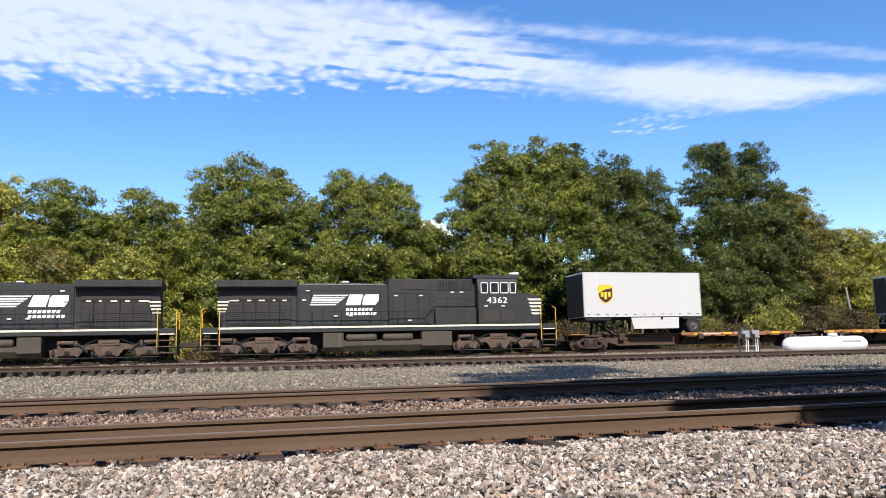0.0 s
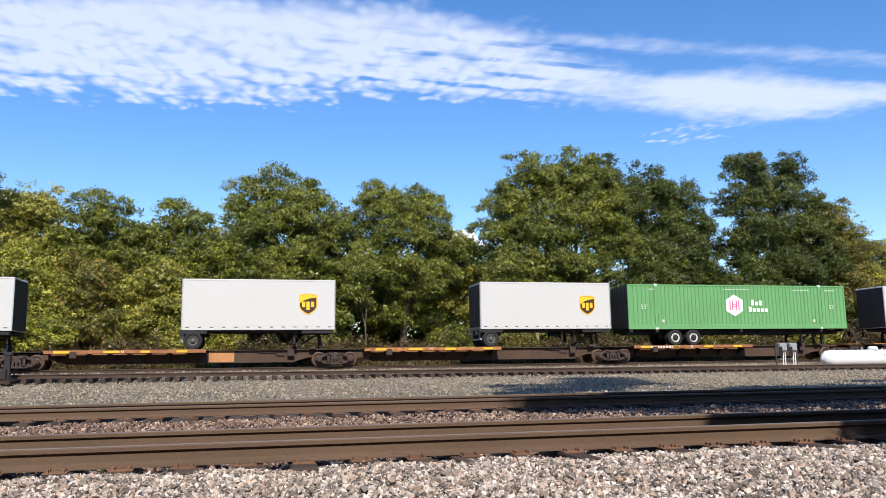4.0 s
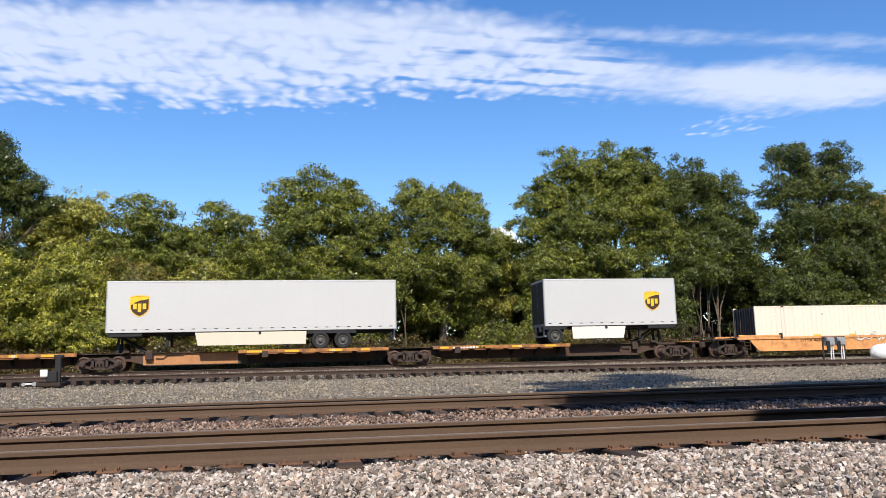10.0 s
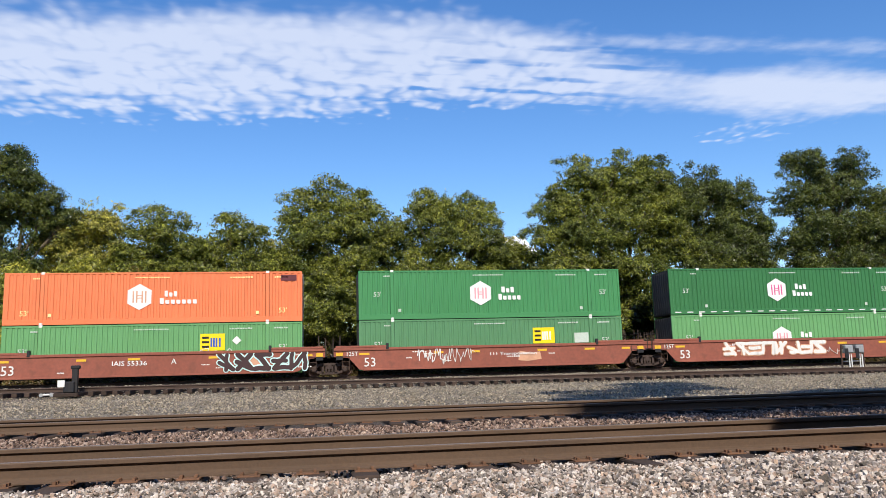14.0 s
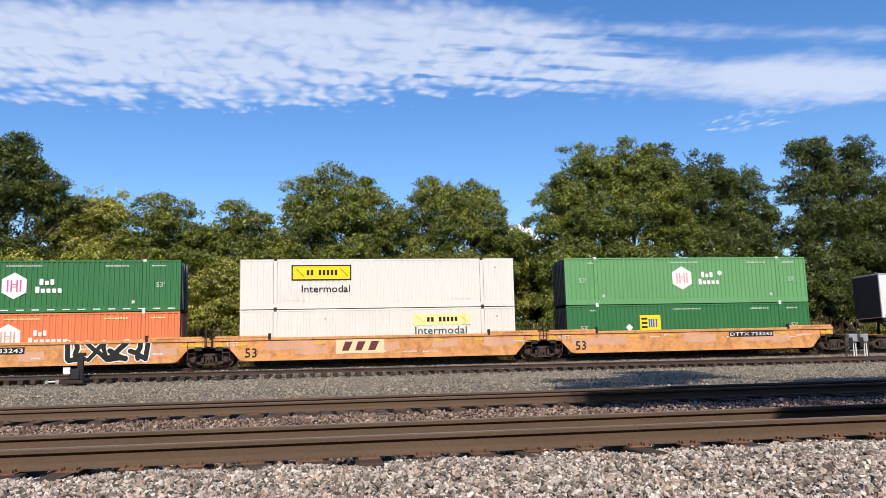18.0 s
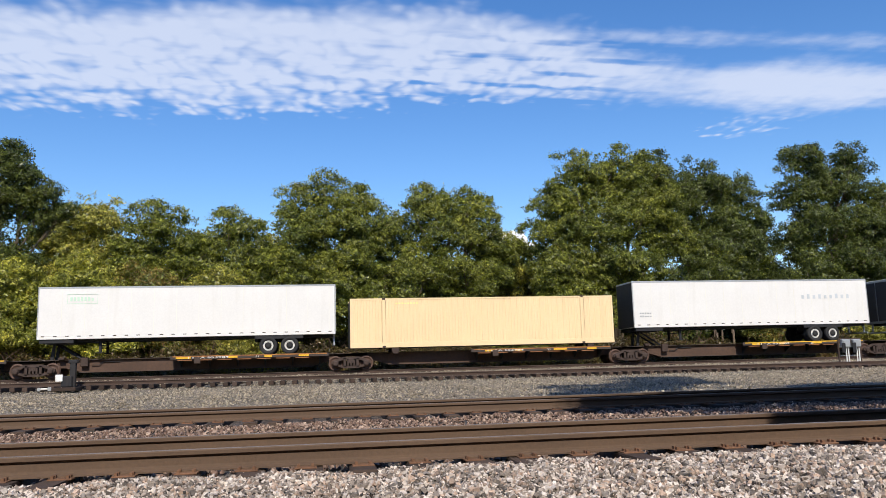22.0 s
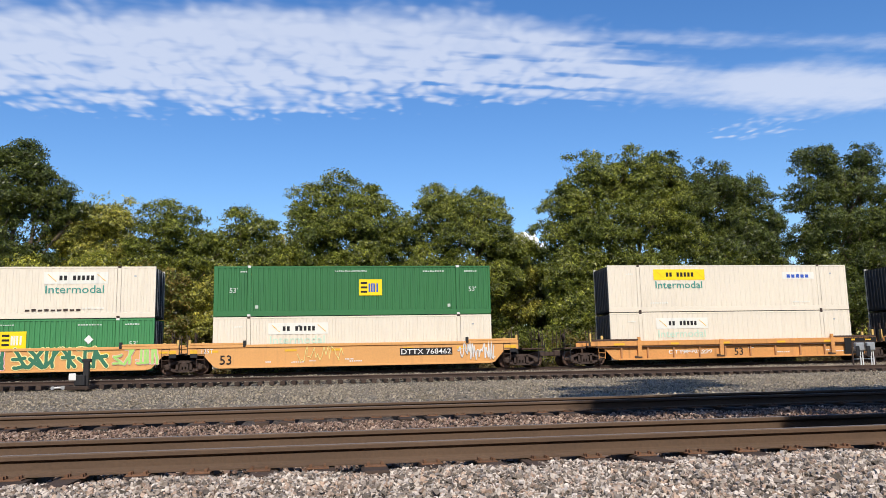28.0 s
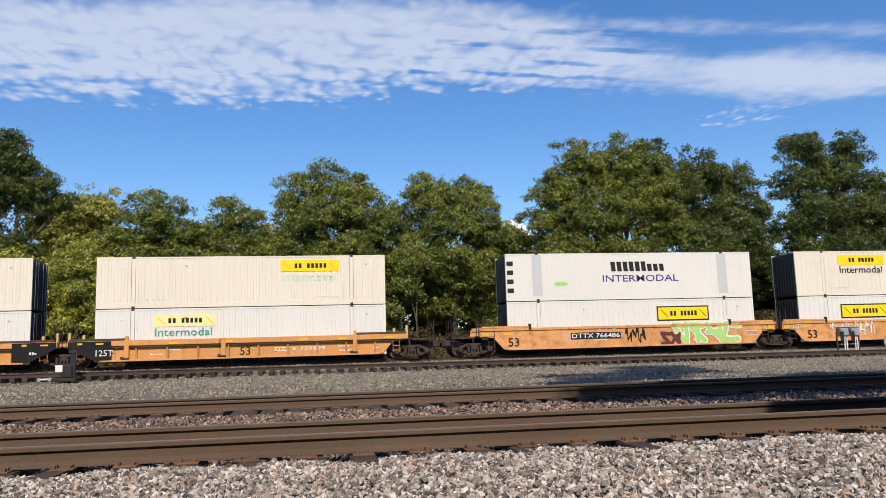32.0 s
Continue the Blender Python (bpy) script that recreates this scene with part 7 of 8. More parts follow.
tree("broad green tree with two leafy heads", 10.8, 60, G, [(-1.6, 0, 12.6, 1.9, 1.8, 1.7), (1.5, 0, 12.5, 1.5, 1.6, 1.6), (-1.6, -0.5, 10.2, 2.4, 2, 2), (1.7, -0.5, 10.0, 2.0, 2, 2), (3.2, 0, 8.6, 1.9, 1.8, 1.6), (-2.0, -0.8, 7.4, 2.4, 2, 1.8), (1.2, -1.0, 6.8, 2.8, 2.2, 1.6), (-0.5, 0.5, 4.2, 3, 2, 1.8)], "leaf_green", 30, 0.34)
tree("low pale tree between taller ones", 15.4, 62, G, [(0, 0, 9.8, 1.6, 1.5, 1.4), (0.6, 0, 7.6, 2.0, 1.8, 1.9), (-0.5, 0, 5.2, 2.2, 2, 2)], "leaf_olive", 31, 0.16, sprays=0.7)
tree("great rounded green tree", 24.2, 60, G, [(-2.6, 0, 14.4, 2.6, 2.4, 2.4), (0.9, 0, 15.0, 2.9, 2.6, 2.0), (-4.6, 0, 12.0, 2.2, 2.2, 2.2), (-5.6, -0.3, 9.2, 2.2, 2.2, 2.4), (-2.6, -1.0, 11.0, 3.0, 2.4, 2.6), (1.0, -1.0, 11.4, 3.2, 2.4, 2.6), (-3.6, -1.3, 7.2, 3.3, 2.4, 2.4), (0.6, -1.2, 7.4, 3.0, 2.4, 2.4), (-4.0, -1.5, 4.0, 3.2, 2.2, 2.0), (3.4, 0.2, 13.0, 2.2, 2.0, 2.0), (4.2, -0.4, 9.6, 2.2, 2.0, 2.4)], "leaf_green", 32, 0.45)
tree("great dark green tree beside a rounded one", 31.6, 61, G, [(-3.2, 0, 15.6, 1.8, 1.8, 1.7), (0.2, 0, 14.8, 2.3, 2.2, 2.0), (3.3, 0, 13.6, 2.2, 2.2, 2.0), (-1.6, -0.5, 12.2, 2.8, 2.4, 2.4), (2.2, -0.5, 11.4, 2.9, 2.4, 2.4), (4.9, 0, 11.0, 1.6, 1.8, 2.2), (-0.5, -1.0, 8.6, 3.2, 2.4, 2.4), (3.4, -0.6, 8.0, 2.8, 2.4, 2.4)], "leaf_dark", 33, 0.42)
tree("slender green tree with a bare stem", 33.0, 58.5, 0.6, [(0.3, 0, 9.6, 1.7, 1.5, 1.2), (-1.1, 0, 8.6, 1.4, 1.3, 1.1), (1.5, 0, 8.2, 1.5, 1.3, 1.2), (0.3, 0, 7.2, 1.8, 1.4, 1.0)], "leaf_dark", 34, 0.12, sprays=0.7)
tree("thin pale-stemmed sapling in the shade", 30.9, 57.4, 0.6, [(0.2, 0, 7.4, 1.0, 0.9, 0.7), (-0.5, 0, 6.2, 0.8, 0.8, 0.6)], "leaf_dark", 171, 0.1, sprays=0.5)
tree("thin pale-stemmed sapling in the shade", 31.9, 58.0, 0.6, [(-0.3, 0, 8.2, 1.0, 0.9, 0.8), (0.6, 0, 6.6, 0.9, 0.8, 0.6)], "leaf_green", 172, 0.09, sprays=0.5)
tree("thin pale-stemmed sapling in the shade", 7.6, 57.2, 0.5, [(0.2, 0, 7.0, 1.1, 0.9, 0.8), (-0.7, 0, 5.6, 0.8, 0.8, 0.6)], "leaf_green", 173, 0.09, sprays=0.5)
tree("tall dark tree with spreading feathery boughs", 43.8, 60, G, [(-2.2, 0, 16.6, 1.8, 1.7, 1.4), (0.0, 0.2, 15.6, 1.5, 1.4, 1.3), (1.9, 0, 16.8, 1.3, 1.4, 1.4), (-3.8, 0, 13.8, 1.9, 1.8, 1.3), (0.3, 0, 14.2, 2.3, 2.1, 1.8), (4.0, 0, 13.6, 1.7, 1.7, 1.5), (-1.6, -0.5, 11.2, 2.4, 2.2, 1.7), (2.4, -0.5, 11.0, 2.9, 2.2, 2.0), (-3.6, 0, 8.6, 1.8, 1.8, 1.6), (-2.9, 0.3, 10.6, 1.7, 1.5, 1.3), (-4.6, 0.3, 6.2, 2.0, 1.6, 2.0), (0.9, -0.8, 7.8, 3.2, 2.4, 2.2), (4.4, -0.4, 8.2, 2.3, 2, 2.3), (1.2, -1.0, 4.4, 3.6, 2.4, 2.2)], "leaf_dark", 35, 0.4, sprays=0.85)
tree("autumn-tinged orange and green tree", 50.6, 61, G, [(0, 0, 12.4, 1.9, 1.8, 1.6), (1.5, 0, 10.4, 2.1, 2, 1.9), (-1.5, 0, 9.6, 2.1, 2, 2), (0.2, -0.5, 6.6, 3, 2.4, 2.6)], "leaf_russet", 36)
tree("pale olive tree at the wood's end", 57.5, 62, G, [(0, 0, 9.2, 2.4, 2.2, 1.6), (2.4, 0, 8.6, 2.2, 2, 1.8), (-1.0, -0.4, 6.4, 2.8, 2.4, 2.2), (2.2, -0.4, 5, 3, 2.4, 2.4)], "leaf_olive", 37, sprays=0.7)
tree("dark green young tree at the wood's edge", 39.4, 57, 0.6, [(0, 0, 6.2, 1.9, 1.7, 1.6), (-0.8, 0, 4.6, 1.9, 1.6, 1.6), (1.0, 0, 4.0, 2.0, 1.6, 1.8)], "leaf_dark", 38, 0.12)

for x, y, h, foliage, seed in ((-19.2, 64, 12.6, "leaf_olive", 141), (-8.4, 64, 11.2, "leaf_green", 142), (-2.6, 64, 11.0, "leaf_olive", 143), (6.2, 64, 12.4, "leaf_dark", 144), (14.2, 64.5, 10.6, "leaf_green", 145),
                               (18.6, 57.6, 8.0, "leaf_green", 146), (28.2, 57.6, 7.0, "leaf_dark", 147), (37.6, 64, 13.0, "leaf_dark", 148), (47.6, 63, 13.2, "leaf_green", 149), (4.6, 57.4, 6.4, "leaf_green", 150), (54.5, 63, 11.6, "leaf_russet", 151)):
    words = {"leaf_olive": "olive-green", "leaf_green": "mid-green", "leaf_dark": "dark green", "leaf_russet": "russet-green"}[foliage]
    tree(words + " tree filling a gap in the wood", x, y, G, [(0, 0, h * 0.82, h * 0.15, h * 0.14, h * 0.15), (-h * 0.11, 0, h * 0.6, h * 0.17, h * 0.15, h * 0.17), (h * 0.12, 0, h * 0.56, h * 0.17, h * 0.15, h * 0.17), (0, -0.4, h * 0.32, h * 0.22, h * 0.17, h * 0.18)], foliage, seed, 0.16)

for i, (x, y, h, foliage) in enumerate([(-24, 54.6, 3.2, "leaf_yellow"), (-17, 54.4, 2.2, "leaf_dry"), (-12.6, 54.2, 2.0, "leaf_dry"), (-8.4, 54.4, 2.6, "leaf_dry"), (-3.6, 54.6, 3.6, "leaf_olive"),
                                        (-0.6, 54.4, 2.4, "leaf_dry"), (3.2, 54.2, 2.2, "leaf_dry"), (6.6, 54.6, 2.8, "leaf_dry"), (10.4, 54.4, 2.4, "leaf_dry"), (14.0, 54.6, 3.6, "leaf_green"), (17.6, 54.8, 3.0, "leaf_russet"),
                                        (21.4, 54.2, 2.4, "leaf_dry"), (25.0, 54.6, 2.6, "leaf_dry"), (28.8, 54.2, 2.0, "leaf_dry"), (35.4, 54.8, 3.4, "leaf_russet"), (38.6, 54.4, 2.4, "leaf_dry"),
                                        (42.6, 54.8, 4.2, "leaf_olive"), (46.4, 54.6, 4.0, "leaf_dry"), (50.0, 54.6, 3.6, "leaf_dry"), (54.2, 55, 4.0, "leaf_russet"), (58.5, 55, 3.4, "leaf_dry")]):
    words = {"leaf_yellow": "yellow-green", "leaf_olive": "olive-green", "leaf_dry": "dry brown", "leaf_green": "green", "leaf_russet": "russet"}[foliage]
    tree(words + " bush beside the railway", x, y, 0.25, [(0, 0, h * 0.62, 1.5, 1.1, h * 0.36), (-1.3, 0.2, h * 0.45, 1.3, 1.0, h * 0.38), (1.3, 0.1, h * 0.5, 1.4, 1.0, h * 0.4), (0.1, -0.3, h * 0.24, 2.0, 1.0, h * 0.26)],
         foliage, 60 + i, 0.05, 0.9, 13, 0.085, 0.15, 0.5, "bush", "bush")

r = np.random.RandomState(5)
back = [(x + r.uniform(-0.5, 0.5), 65 + r.uniform(0, 2), 1.6, 1.7, 0.8, 1.7) for x in np.arange(-34, 84, 1.3)]
back += [(x + r.uniform(-0.5, 0.5), 69 + r.uniform(0, 1.5), 1.7, 1.9, 0.8, 2.0) for x in np.arange(-34, 84, 1.5)]
back += [(x + r.uniform(-1, 1), 67 + r.uniform(0, 5), r.uniform(2.5, 9.0), r.uniform(2.0, 3.2), 1.6, r.uniform(2.0, 2.8)) for x in np.arange(-36, 86, 1.1)]
tagged(new("far_wood", crown_mesh("far_wood", back, M["leaf_dark"], 90, 0.3, 5, 0.34, 0.3, 1.2, 3)), "dark wood behind the first row of trees", "wood", kind="stuff")
weeds = [(x + r.uniform(-0.6, 0.6), 53.2 + r.uniform(-0.5, 0.8), 0.55 + r.uniform(-0.1, 0.45), 0.9, 0.5, 0.6) for x in np.arange(-28, 64, 0.6)]
tagged(new("weeds", crown_mesh("weeds", weeds, M["leaf_dry"], 91, 0.3, 8, 0.1, 0.12, 0.4, 2)), "dry weeds along the foot of the wood", "weeds", kind="stuff")

twigs, rt = Shape(), random.Random(17)
for i in range(1300):
    x, y, z = rt.uniform(-28, 64), rt.uniform(53.0, 55.6), rt.uniform(0.2, 1.2)
    h, k = rt.uniform(0.5, 2.0) * (1.4 if math.sin(x * 0.55) > 0.2 else 0.7), rt.uniform(-0.5, 0.5)
    mid = (x + k * h * 0.4, y, z + h * 0.6)
    twigs.rod((x, y, z), mid, 0.016, 3, 0.012, False)
    twigs.rod(mid, (x + k * h * 1.3 + rt.uniform(-0.3, 0.3), y - rt.uniform(0, 0.3), z + h), 0.012, 3, 0.006, False)
tagged(part("dry_twigs", twigs, M["twig"]), "bare brown twigs and vines along the wood's foot", "twigs", kind="stuff")

# a tree beside the photographer, out of sight: its shade lies across the main tracks
SHADE = [(-4.5, 14.0, 0.3, 0.4), (-3.4, 14.3, 0.7, 0.8), (-2.3, 14.5, 0.8, 1.1), (-0.9, 14.2, 0.9, 1.2), (0.6, 14.9, 1.1, 1.0), (2.3, 14.4, 1.2, 1.3), (4.4, 14.7, 1.2, 1.1), (6.4, 14.6, 1.3, 1.3), (8.6, 14.8, 1.3, 1.2),
         (-1.6, 16.2, 0.9, 0.8), (0.4, 16.9, 1.2, 1.0), (2.8, 17.2, 1.4, 1.2), (5.4, 17.0, 1.5, 1.3), (8.2, 17.4, 1.5, 1.3), (3.8, 19.0, 1.2, 0.6), (7.2, 19.2, 1.3, 0.7),
         (-3.3, 9.1, 0.3, 0.25), (-1.3, 9.2, 0.7, 0.35), (0.9, 9.0, 0.9, 0.5), (3.2, 9.3, 1.2, 0.6), (-2.7, 7.6, 0.25, 0.2), (-1.9, 7.5, 0.3, 0.25), (4.6, 7.7, 0.8, 0.4)]
tree("leafy tree whose shade falls on the tracks", 9.0, 0.0, -0.8, [(x, 0, z, rx, 0.6, rz) for x, z, rx, rz in SHADE], "leaf_dark", 40, 0.3, 2.0, 12, 0.2, 0.2, 0.5)
# a further unseen tree, added to darken the right of the yard
tree("sparse unseen tree added to fleck the yard with shade", 16.0, -1.0, -0.8, [(-2.0, 0, 20.4, 2.4, 0.5, 1.4), (1.6, 0, 19.2, 2.6, 0.5, 1.3), (5.0, 0, 20.4, 2.6, 0.5, 1.5), (8.4, 0, 21.6, 2.4, 0.5, 1.6), (3.2, 0, 23.0, 1.6, 0.5, 0.8)], "leaf_dark", 42, 0.2, 0.34, 10, 0.2, 0.25, 0.5, inner=2)
tree("thin leafy tree whose light shade falls on the yard", 10.0, -1.0, -0.8, [(-4.4, 0, 20.6, 0.9, 0.5, 0.7), (-2.6, 0, 22.6, 1.5, 0.5, 1.4), (-0.6, 0, 25.0, 1.6, 0.5, 1.6), (0.9, 0, 28.4, 1.7, 0.5, 2.0), (2.2, 0, 32.0, 1.4, 0.5, 2.0), (-3.6, 0, 25.6, 0.7, 0.4, 0.8)], "leaf_dark", 41, 0.2, 1.0, 12, 0.2, 0.25, 0.5, inner=3)
# unseen wood, added to cut the sky's fill and deepen the shade
behind = [(x + r.uniform(-1, 1), -20 + r.uniform(-1.5, 1.5), z + r.uniform(-0.6, 0.6), 3.2, 2.0, 2.6) for x in np.arange(-70, 90, 4.5) for z in (1.5, 5.0, 8.5, 12.0, 15.2)]
tagged(new("wood", crown_mesh("wood", behind, M["leaf_dark"], 92, 0.06, 3, 0.75, 0.4, 1.4, 2)), "unseen dark wood added on the near side to block sky light", "wood", kind="stuff")

# ---- small things by the tracks ----
for x, y, z, h in ((-11.85, 56, 0.5, 5.1), (20.3, 56, 0.5, 5.0)):
    s = Shape().rod((0, 0, -0.4), (-0.12, 0, h), 0.14, 10, 0.11)
    p = thing("wooden_post", "weathered grey wooden post without wires", "post", m=pose(x, y, z))
    part("shaft", s, M["post_wood"], p)
p = thing("leaning_post", "pale leaning pole at the wood's edge", "post", m=pose(51.6, 56, 0.6))
part("shaft", Shape().rod((0.35, 0, -0.4), (-0.4, 0, 5.0), 0.12, 10, 0.09), M["post_wood"], p)

# a pair of signal boxes on posts
sb = thing("relay_boxes", "pair of grey steel boxes on white pipe legs", "signal box", m=pose(31.6, 43, 0.36))
part("frame_plate", Shape().box(-0.72, 0.78, -0.1, -0.04, 1.16, 1.46, 0.01), M["truck_steel"], sb, "dark brown back plate")
for x in (-0.35, 0.35):
    b = part("box", Shape().box(x - 0.24, x + 0.28, -0.34, 0.1, 0.92, 1.4, 0.03), M["galv"], sb, "grey steel box")
    part("door", Shape().box(x - 0.2, x + 0.24, -0.365, -0.34, 0.96, 1.34, 0.012), M["galv"], b)
    part("dark_box", Shape().box(x - 0.34, x - 0.1, -0.42, -0.36, 0.6, 1.2, 0.02), M["black_steel"], sb, "dark terminal case")
    for k in (0.05, 0.2):
        part("pipe_leg", Shape().rod((x + k, -0.2, -0.1), (x + k, -0.2, 0.95), 0.035, 8), M["tank_white"], sb, "white pipe leg")
for x in (-0.7, 0.74):
    part("leg", Shape().box(x - 0.04, x + 0.04, -0.1, -0.02, -0.1, 1.2, 0.01), M["truck_steel"], sb)
part("brace", Shape().box(-0.7, 0.74, -0.06, -0.02, 0.42, 0.48), M["galv"], sb)

# propane tank
pt = thing("gas_tank", "long white propane tank lying beside the track", "gas tank", m=pose(37.0, 42.6, 0.22))
prof = [(-3.15, 0.0), (-3.12, 0.16), (-3.0, 0.34), (-2.78, 0.47), (-2.5, 0.52), (2.5, 0.52), (2.78, 0.47), (3.0, 0.34), (3.12, 0.16), (3.15, 0.0)]
part("vessel", Shape().lathe(prof, (0, 0, 0.58), "x", 28), M["tank_white"], pt, "glossy white vessel")
part("valve_dome", Shape().lathe([(0, 0.3), (0.16, 0.3), (0.24, 0.22), (0.26, 0)], (0.6, 0, 1.06), "z", 18), M["tank_white"], pt, "white valve dome")
part("fittings", Shape().rod((-0.2, 0, 1.05), (-0.2, 0, 1.24), 0.05, 8).rod((1.3, 0, 1.05), (1.3, 0, 1.2), 0.05, 8).rod((-2.2, 0, 1.05), (-2.2, 0, 1.18), 0.04, 8), M["galv"], pt)
part("stencil", bars(0.9, 0.72, 1.5, 0.12, 10, -0.53, 0.3, 3), M["galv"], pt)
for x in (-2.0, 2.0):
    part("saddle", Shape().box(x - 0.15, x + 0.15, -0.4, 0.4, -0.1, 0.16, 0.02), M["galv"], pt, "concrete-grey saddle")

# switch stand
ss = thing("switch_stand", "dark switch stand with white target beside the siding", "switch stand", m=pose(-10.7, 37.6, 0.2))
part("base", Shape().box(-0.5, 0.5, -0.5, 0.6, 0.0, 0.16, 0.02), M["tie"], ss, "tarred timber base")
part("housing", Shape().box(-0.2, 0.26, -0.2, 0.2, 0.16, 0.66, 0.04), M["black_steel"], ss, "black cast housing")
part("mast", Shape().box(0.12, 0.36, -0.1, 0.1, 0.16, 1.28, 0.02).box(0.06, 0.44, -0.12, 0.12, 1.2, 1.36, 0.03), M["black_steel"], ss, "dark mast")
part("target", Shape().box(-0.42, -0.12, -0.26, -0.22, 0.42, 0.72, 0.01), M["white"], ss, "white square target")
part("lever", Shape().rod((-1.05, -0.3, 0.1), (-0.3, -0.3, 0.12), 0.03, 8).rod((-1.05, -0.34, 0.1), (-1.05, -0.26, 0.1), 0.08, 10).rod((-0.62, -0.35, 0.11), (-0.62, -0.25, 0.11), 0.09, 10), M["galv"], ss, "grey throw lever with round weights")
part("lever_tip", Shape().rod((-0.98, -0.3, 0.11), (-0.72, -0.3, 0.115), 0.045, 8), M["white_worn"], ss, "white-painted lever sleeve")

# ---- clouds: a high thin sheet of altocumulus that drifts ----
CH = 700.0
FAR_CLOUD = (640, 2500, 380)
cm, cn, cl, cb = nodes_of("altocumulus")
co = cn.new("ShaderNodeTexCoord").outputs["Object"]
sep = cn.new("ShaderNodeSeparateXYZ")
cl.new(co, sep.inputs[0])


def calc(op, a, b, c=None):
    n = cn.new("ShaderNodeMath")
    n.operation = op
    for i, v in enumerate((a, b) if c is None else (a, b, c)):
        if hasattr(v, "links"):
            cl.new(v, n.inputs[i])
        else:
            n.inputs[i].default_value = v
    return n.outputs[0]


def smooth(v, lo, hi):
    n = cn.new("ShaderNodeMapRange")
    n.interpolation_type = "SMOOTHSTEP"
    n.inputs["From Min"].default_value, n.inputs["From Max"].default_value = lo, hi
    cl.new(v, n.inputs["Value"])
    return n.outputs[0]


u, v = calc("DIVIDE", sep.outputs[0], CH), calc("DIVIDE", sep.outputs[1], CH)


def along(stops):
    """A height over the sheet that changes with u, from stops of (u, value)."""
    return calc("MULTIPLY", ramp(cn, cl, calc("DIVIDE", calc("ADD", u, 2.0), 6.0), [((a + 2.0) / 6.0, (b / 4,) * 3) for a, b in stops]), 4.0)


def field(scale, detail, sx=1.0, sy=1.0, turn=0.0, source=None):
    """Noise over the sheet, spread out round zero."""
    m = cn.new("ShaderNodeMapping")
    m.inputs["Rotation"].default_value, m.inputs["Scale"].default_value = (0, 0, radians(turn)), (sx, sy, 0)
    cl.new(source or plane.outputs[0], m.inputs[0])
    return calc("MULTIPLY", calc("SUBTRACT", noise_at(cn, cl, m.outputs[0], scale, detail), 0.5), 2.4)


plane = cn.new("ShaderNodeCombineXYZ")
cl.new(u, plane.inputs[0])
cl.new(v, plane.inputs[1])
nz = cn.new("ShaderNodeTexNoise")
nz.inputs["Scale"].default_value, nz.inputs["Detail"].default_value = 6.0, 2
cl.new(plane.outputs[0], nz.inputs["Vector"])
warp = cn.new("ShaderNodeMix")
warp.data_type, warp.blend_type = "RGBA", "LINEAR_LIGHT"
warp.clamp_result, warp.inputs[0].default_value = False, 0.05
cl.new(plane.outputs[0], warp.inputs[6])
cl.new(nz.outputs["Color"], warp.inputs[7])
mp = cn.new("ShaderNodeMapping")
mp.inputs["Rotation"].default_value, mp.inputs["Scale"].default_value = (0, 0, radians(-8)), (1.35, 0.85, 0)
cl.new(warp.outputs[2], mp.inputs[0])
cell = cn.new("ShaderNodeTexVoronoi")
cell.feature = "SMOOTH_F1"
cell.inputs["Scale"].default_value, cell.inputs["Smoothness"].default_value = 17.0, 0.75
cl.new(mp.outputs[0], cell.inputs["Vector"])
puffs = calc("MULTIPLY_ADD", cell.outputs["Distance"], -2.2, 0.9)
rows = field(8.5, 2, 0.5, 1.25, -5, warp.outputs[2])
broad = field(1.6, 3, 0.7, 1.0)
fluff = field(14.0, 8, 0.8, 1.0)
wisps = field(3.2, 7, 0.35, 1.6, -6)
# the sheet's far and near edges
edge_wave = calc("MULTIPLY", broad, 0.12)
far = calc("SUBTRACT", along([(-1.6, 3.1), (-0.8, 3.16), (-0.3, 3.18), (0.1, 3.06), (0.6, 2.93), (1.3, 2.88), (1.75, 3.04), (2.1, 2.98), (2.4, 2.75), (2.8, 2.3)]), v)
near = calc("SUBTRACT", v, along([(-1.6, 2.12), (0.4, 2.0), (0.75, 2.06), (1.0, 2.26), (1.35, 2.42), (1.6, 2.28), (2.0, 2.24), (2.5, 2.16), (3.0, 2.1)]))
deep = smooth(calc("ADD", far, edge_wave), -0.12, 0.42)
inside = calc("MULTIPLY", deep, smooth(calc("ADD", near, edge_wave), -0.12, 0.26))
# a thin streak that runs on over the clear patch, and a veil above it
off = calc("ABSOLUTE", calc("SUBTRACT", v, along([(0.7, 2.2), (1.2, 2.2), (1.6, 2.17), (2.6, 2.13)])), 0.0)
streak = calc("MULTIPLY", calc("MULTIPLY", smooth(off, 0.15, 0.0), smooth(u, 0.45, 0.8)), 0.5)
lone = calc("MULTIPLY", calc("MULTIPLY", smooth(calc("ABSOLUTE", calc("SUBTRACT", u, 1.83), 0.0), 0.32, 0.0), smooth(calc("ABSOLUTE", calc("SUBTRACT", v, 3.12), 0.0), 0.2, 0.0)), 0.62)
body = calc("MAXIMUM", calc("MAXIMUM", inside, streak), lone)
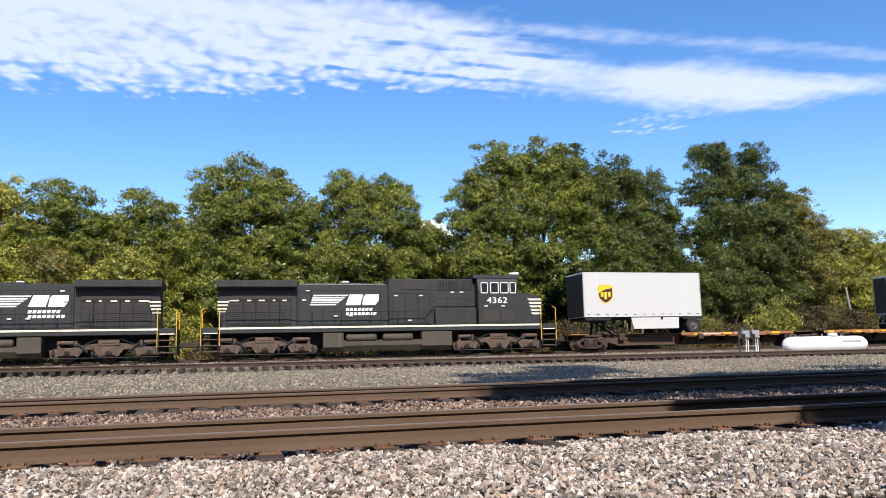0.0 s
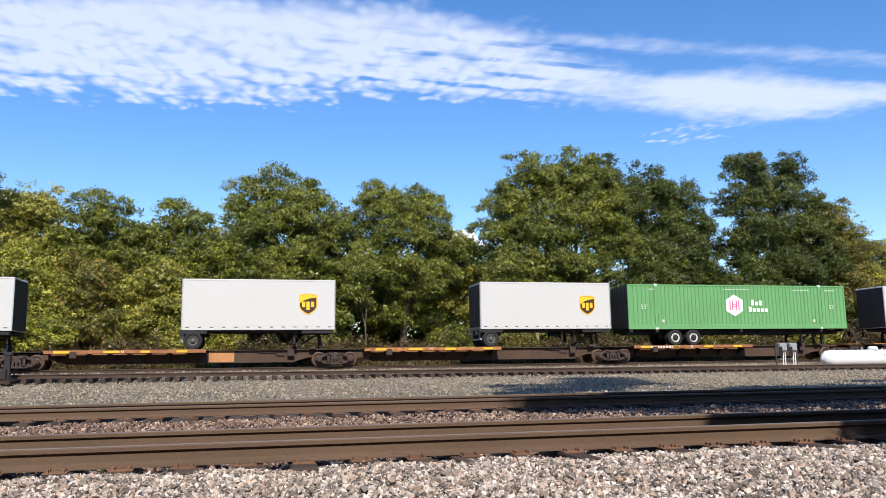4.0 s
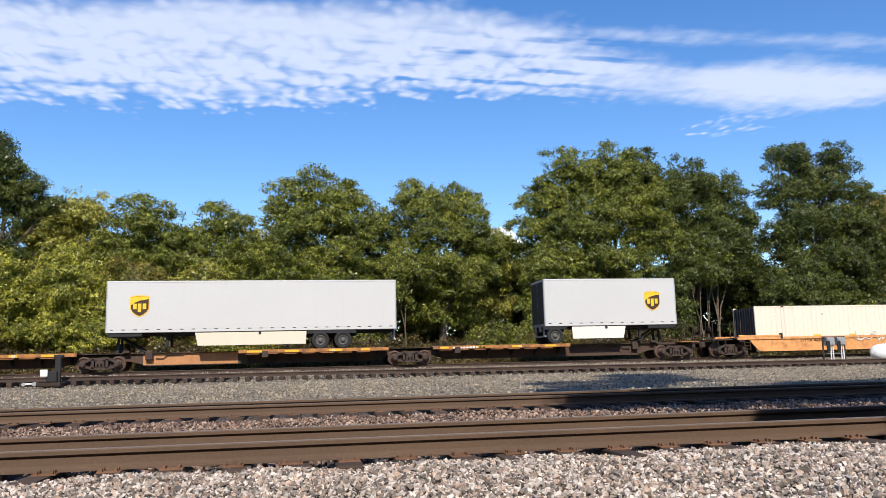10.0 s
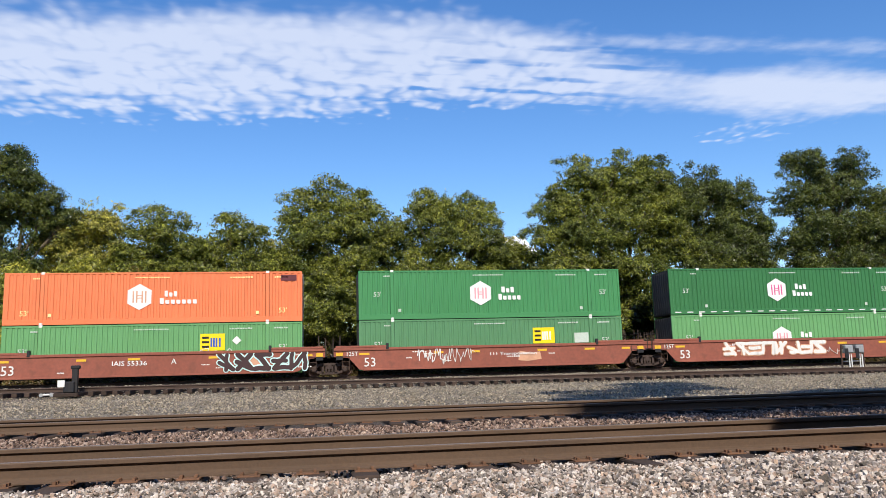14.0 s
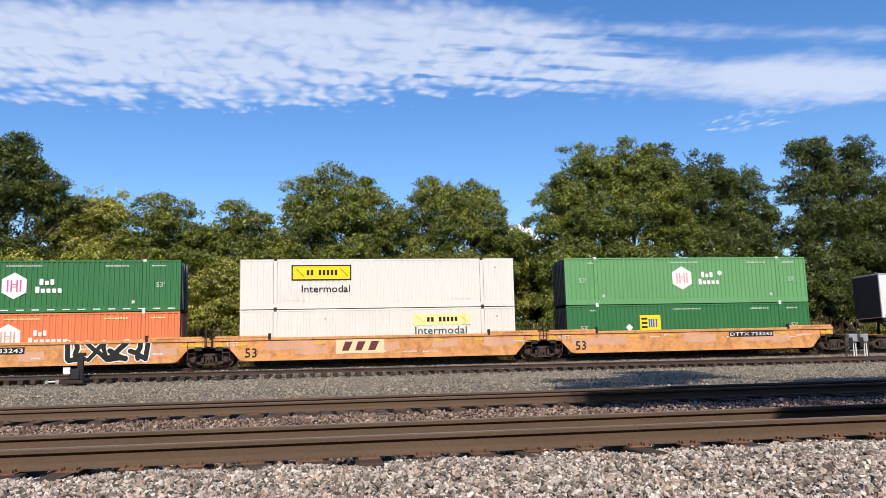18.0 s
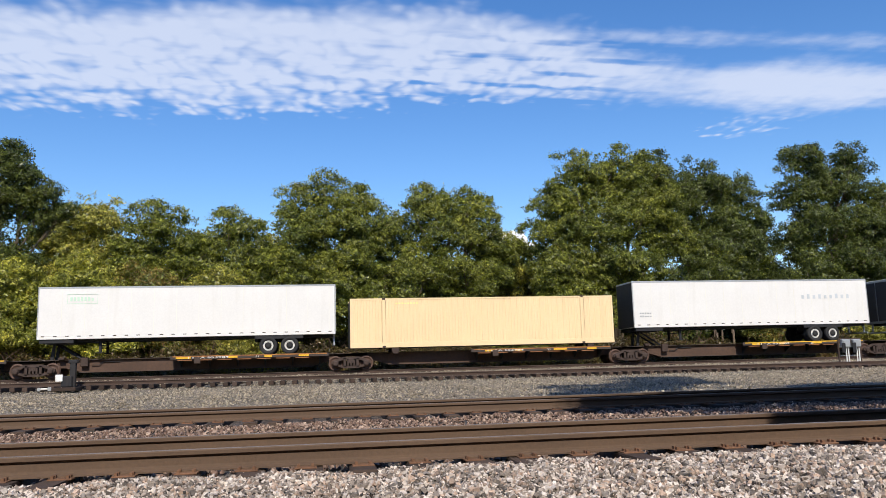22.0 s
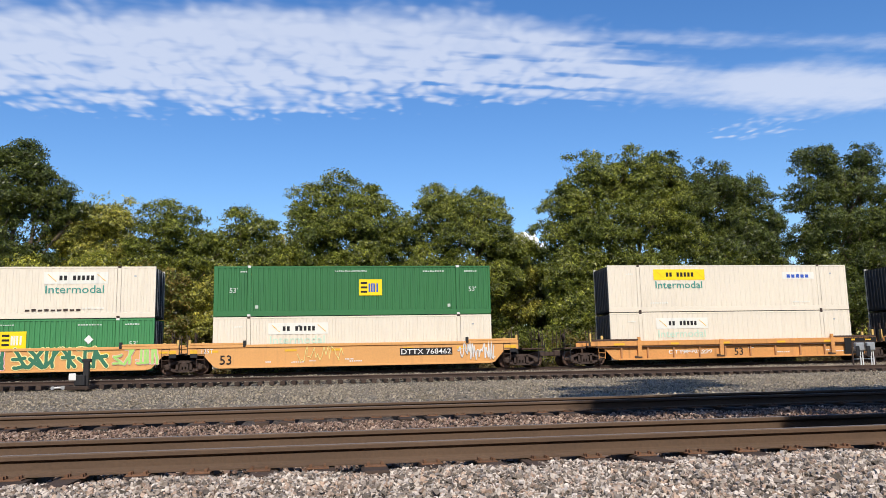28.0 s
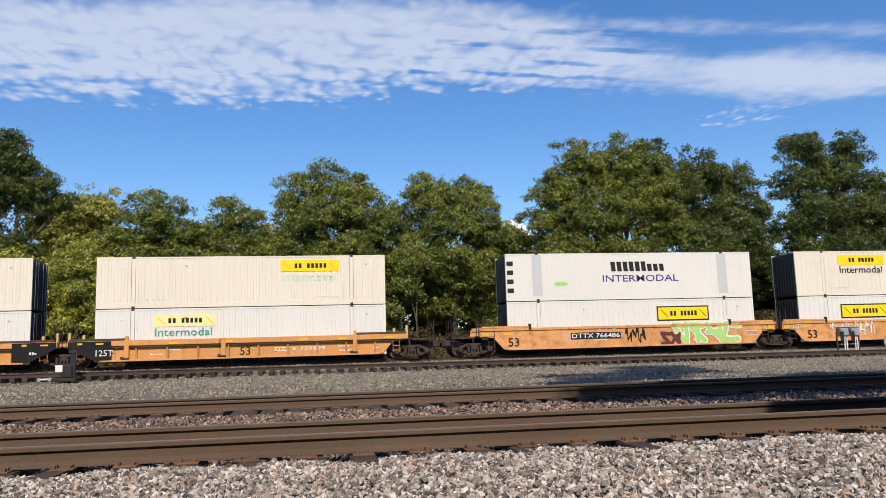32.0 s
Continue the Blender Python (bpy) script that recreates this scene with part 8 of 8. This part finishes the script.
# puffs in rows on the left and along the far edge, smooth wisps on the right
right = calc("MULTIPLY", smooth(u, 0.55, 1.35), smooth(v, 3.05, 2.85))
lumpy = calc("ADD", calc("MULTIPLY_ADD", puffs, 0.38, calc("MULTIPLY", rows, 0.42)), calc("MULTIPLY", fluff, 0.15))
silky = calc("ADD", calc("MULTIPLY", wisps, 0.34), calc("MULTIPLY", fluff, 0.17))
tex = calc("ADD", calc("MULTIPLY", calc("MULTIPLY", lumpy, calc("MULTIPLY_ADD", smooth(v, 2.15, 2.65), 0.75, 0.5)), calc("MULTIPLY_ADD", right, -0.8, 1.0)), calc("MULTIPLY", silky, calc("MULTIPLY_ADD", right, 0.75, 0.3)))
level_ = calc("MULTIPLY_ADD", calc("SUBTRACT", 1.0, calc("MULTIPLY", inside, 0.2)), tex, calc("MULTIPLY_ADD", body, 0.93, calc("MULTIPLY", broad, 0.13)))
# long clear rifts between the rows, towards the right
phase = calc("MULTIPLY", calc("ADD", calc("MULTIPLY_ADD", broad, 0.05, v), calc("MULTIPLY_ADD", u, -0.05, calc("MULTIPLY", fluff, 0.012))), 46.0)
rift = calc("MULTIPLY", smooth(calc("SINE", phase, 0.0), 0.15, 1.0), calc("MULTIPLY", smooth(u, -0.1, 0.5), smooth(u, 1.35, 0.95)))
rift = calc("MULTIPLY", rift, calc("MULTIPLY", smooth(v, 2.16, 2.3), smooth(rows, 0.45, -0.25)))
level_ = calc("MULTIPLY_ADD", rift, -0.36, level_)
dens = calc("MULTIPLY", smooth(level_, 0.16, 0.98), smooth(body, 0.0, 0.3))
# the sheet glows by itself in place of sunlight on the cloud
em = cn.new("ShaderNodeEmission")
em.inputs["Color"].default_value, em.inputs["Strength"].default_value = (0.76, 0.83, 1.0, 1), 0.87
tp = cn.new("ShaderNodeBsdfTransparent")
ms = cn.new("ShaderNodeMixShader")
cl.new(calc("MULTIPLY", dens, 0.8), ms.inputs[0])
cl.new(tp.outputs[0], ms.inputs[1])
cl.new(em.outputs[0], ms.inputs[2])
cl.new(ms.outputs[0], cn["Material Output"].inputs["Surface"])
clouds = tagged(part("clouds", Shape().add([(-3500, 900, CH), (3500, 900, CH), (3500, 2900, CH), (-3500, 2900, CH)], [(0, 1, 2, 3)]), cm), "band of white rippled cloud high in a blue sky", "clouds", kind="stuff")


# a small white cumulus far beyond the wood
rc = random.Random(9)
puff = Shape()
for i in range(26):
    cx, cz, rr = rc.uniform(-1, 1), rc.uniform(0, 1), rc.uniform(14, 26)
    cz *= 1 - abs(cx) * 0.8
    puff.lathe([(rr * math.sin(math.radians(a)), rr * math.cos(math.radians(a))) for a in range(-80, 81, 20)], (cx * 95, rc.uniform(-20, 20), cz * 62), "z", 14)
tagged(part("far_cloud", puff, M["cloud_white"]), "small white cumulus low beyond the wood", "cloud", kind="stuff").location = (FAR_CLOUD[0], FAR_CLOUD[1], FAR_CLOUD[2])


# ---- what moves ----
def motions():
    for ob, along, height in TRAIN:
        turn = 180 if ob is lead else 0
        walk(ob, [(t, pose(along + x, TRACK_Y, RAIL_Z + height, 0, 0, turn)) for t, x in RUN])
    walk(clouds, [(0, pose(0, 0, 0)), (16, pose(9, 0, 0)), (32, pose(18, 0, 0))])


motions()
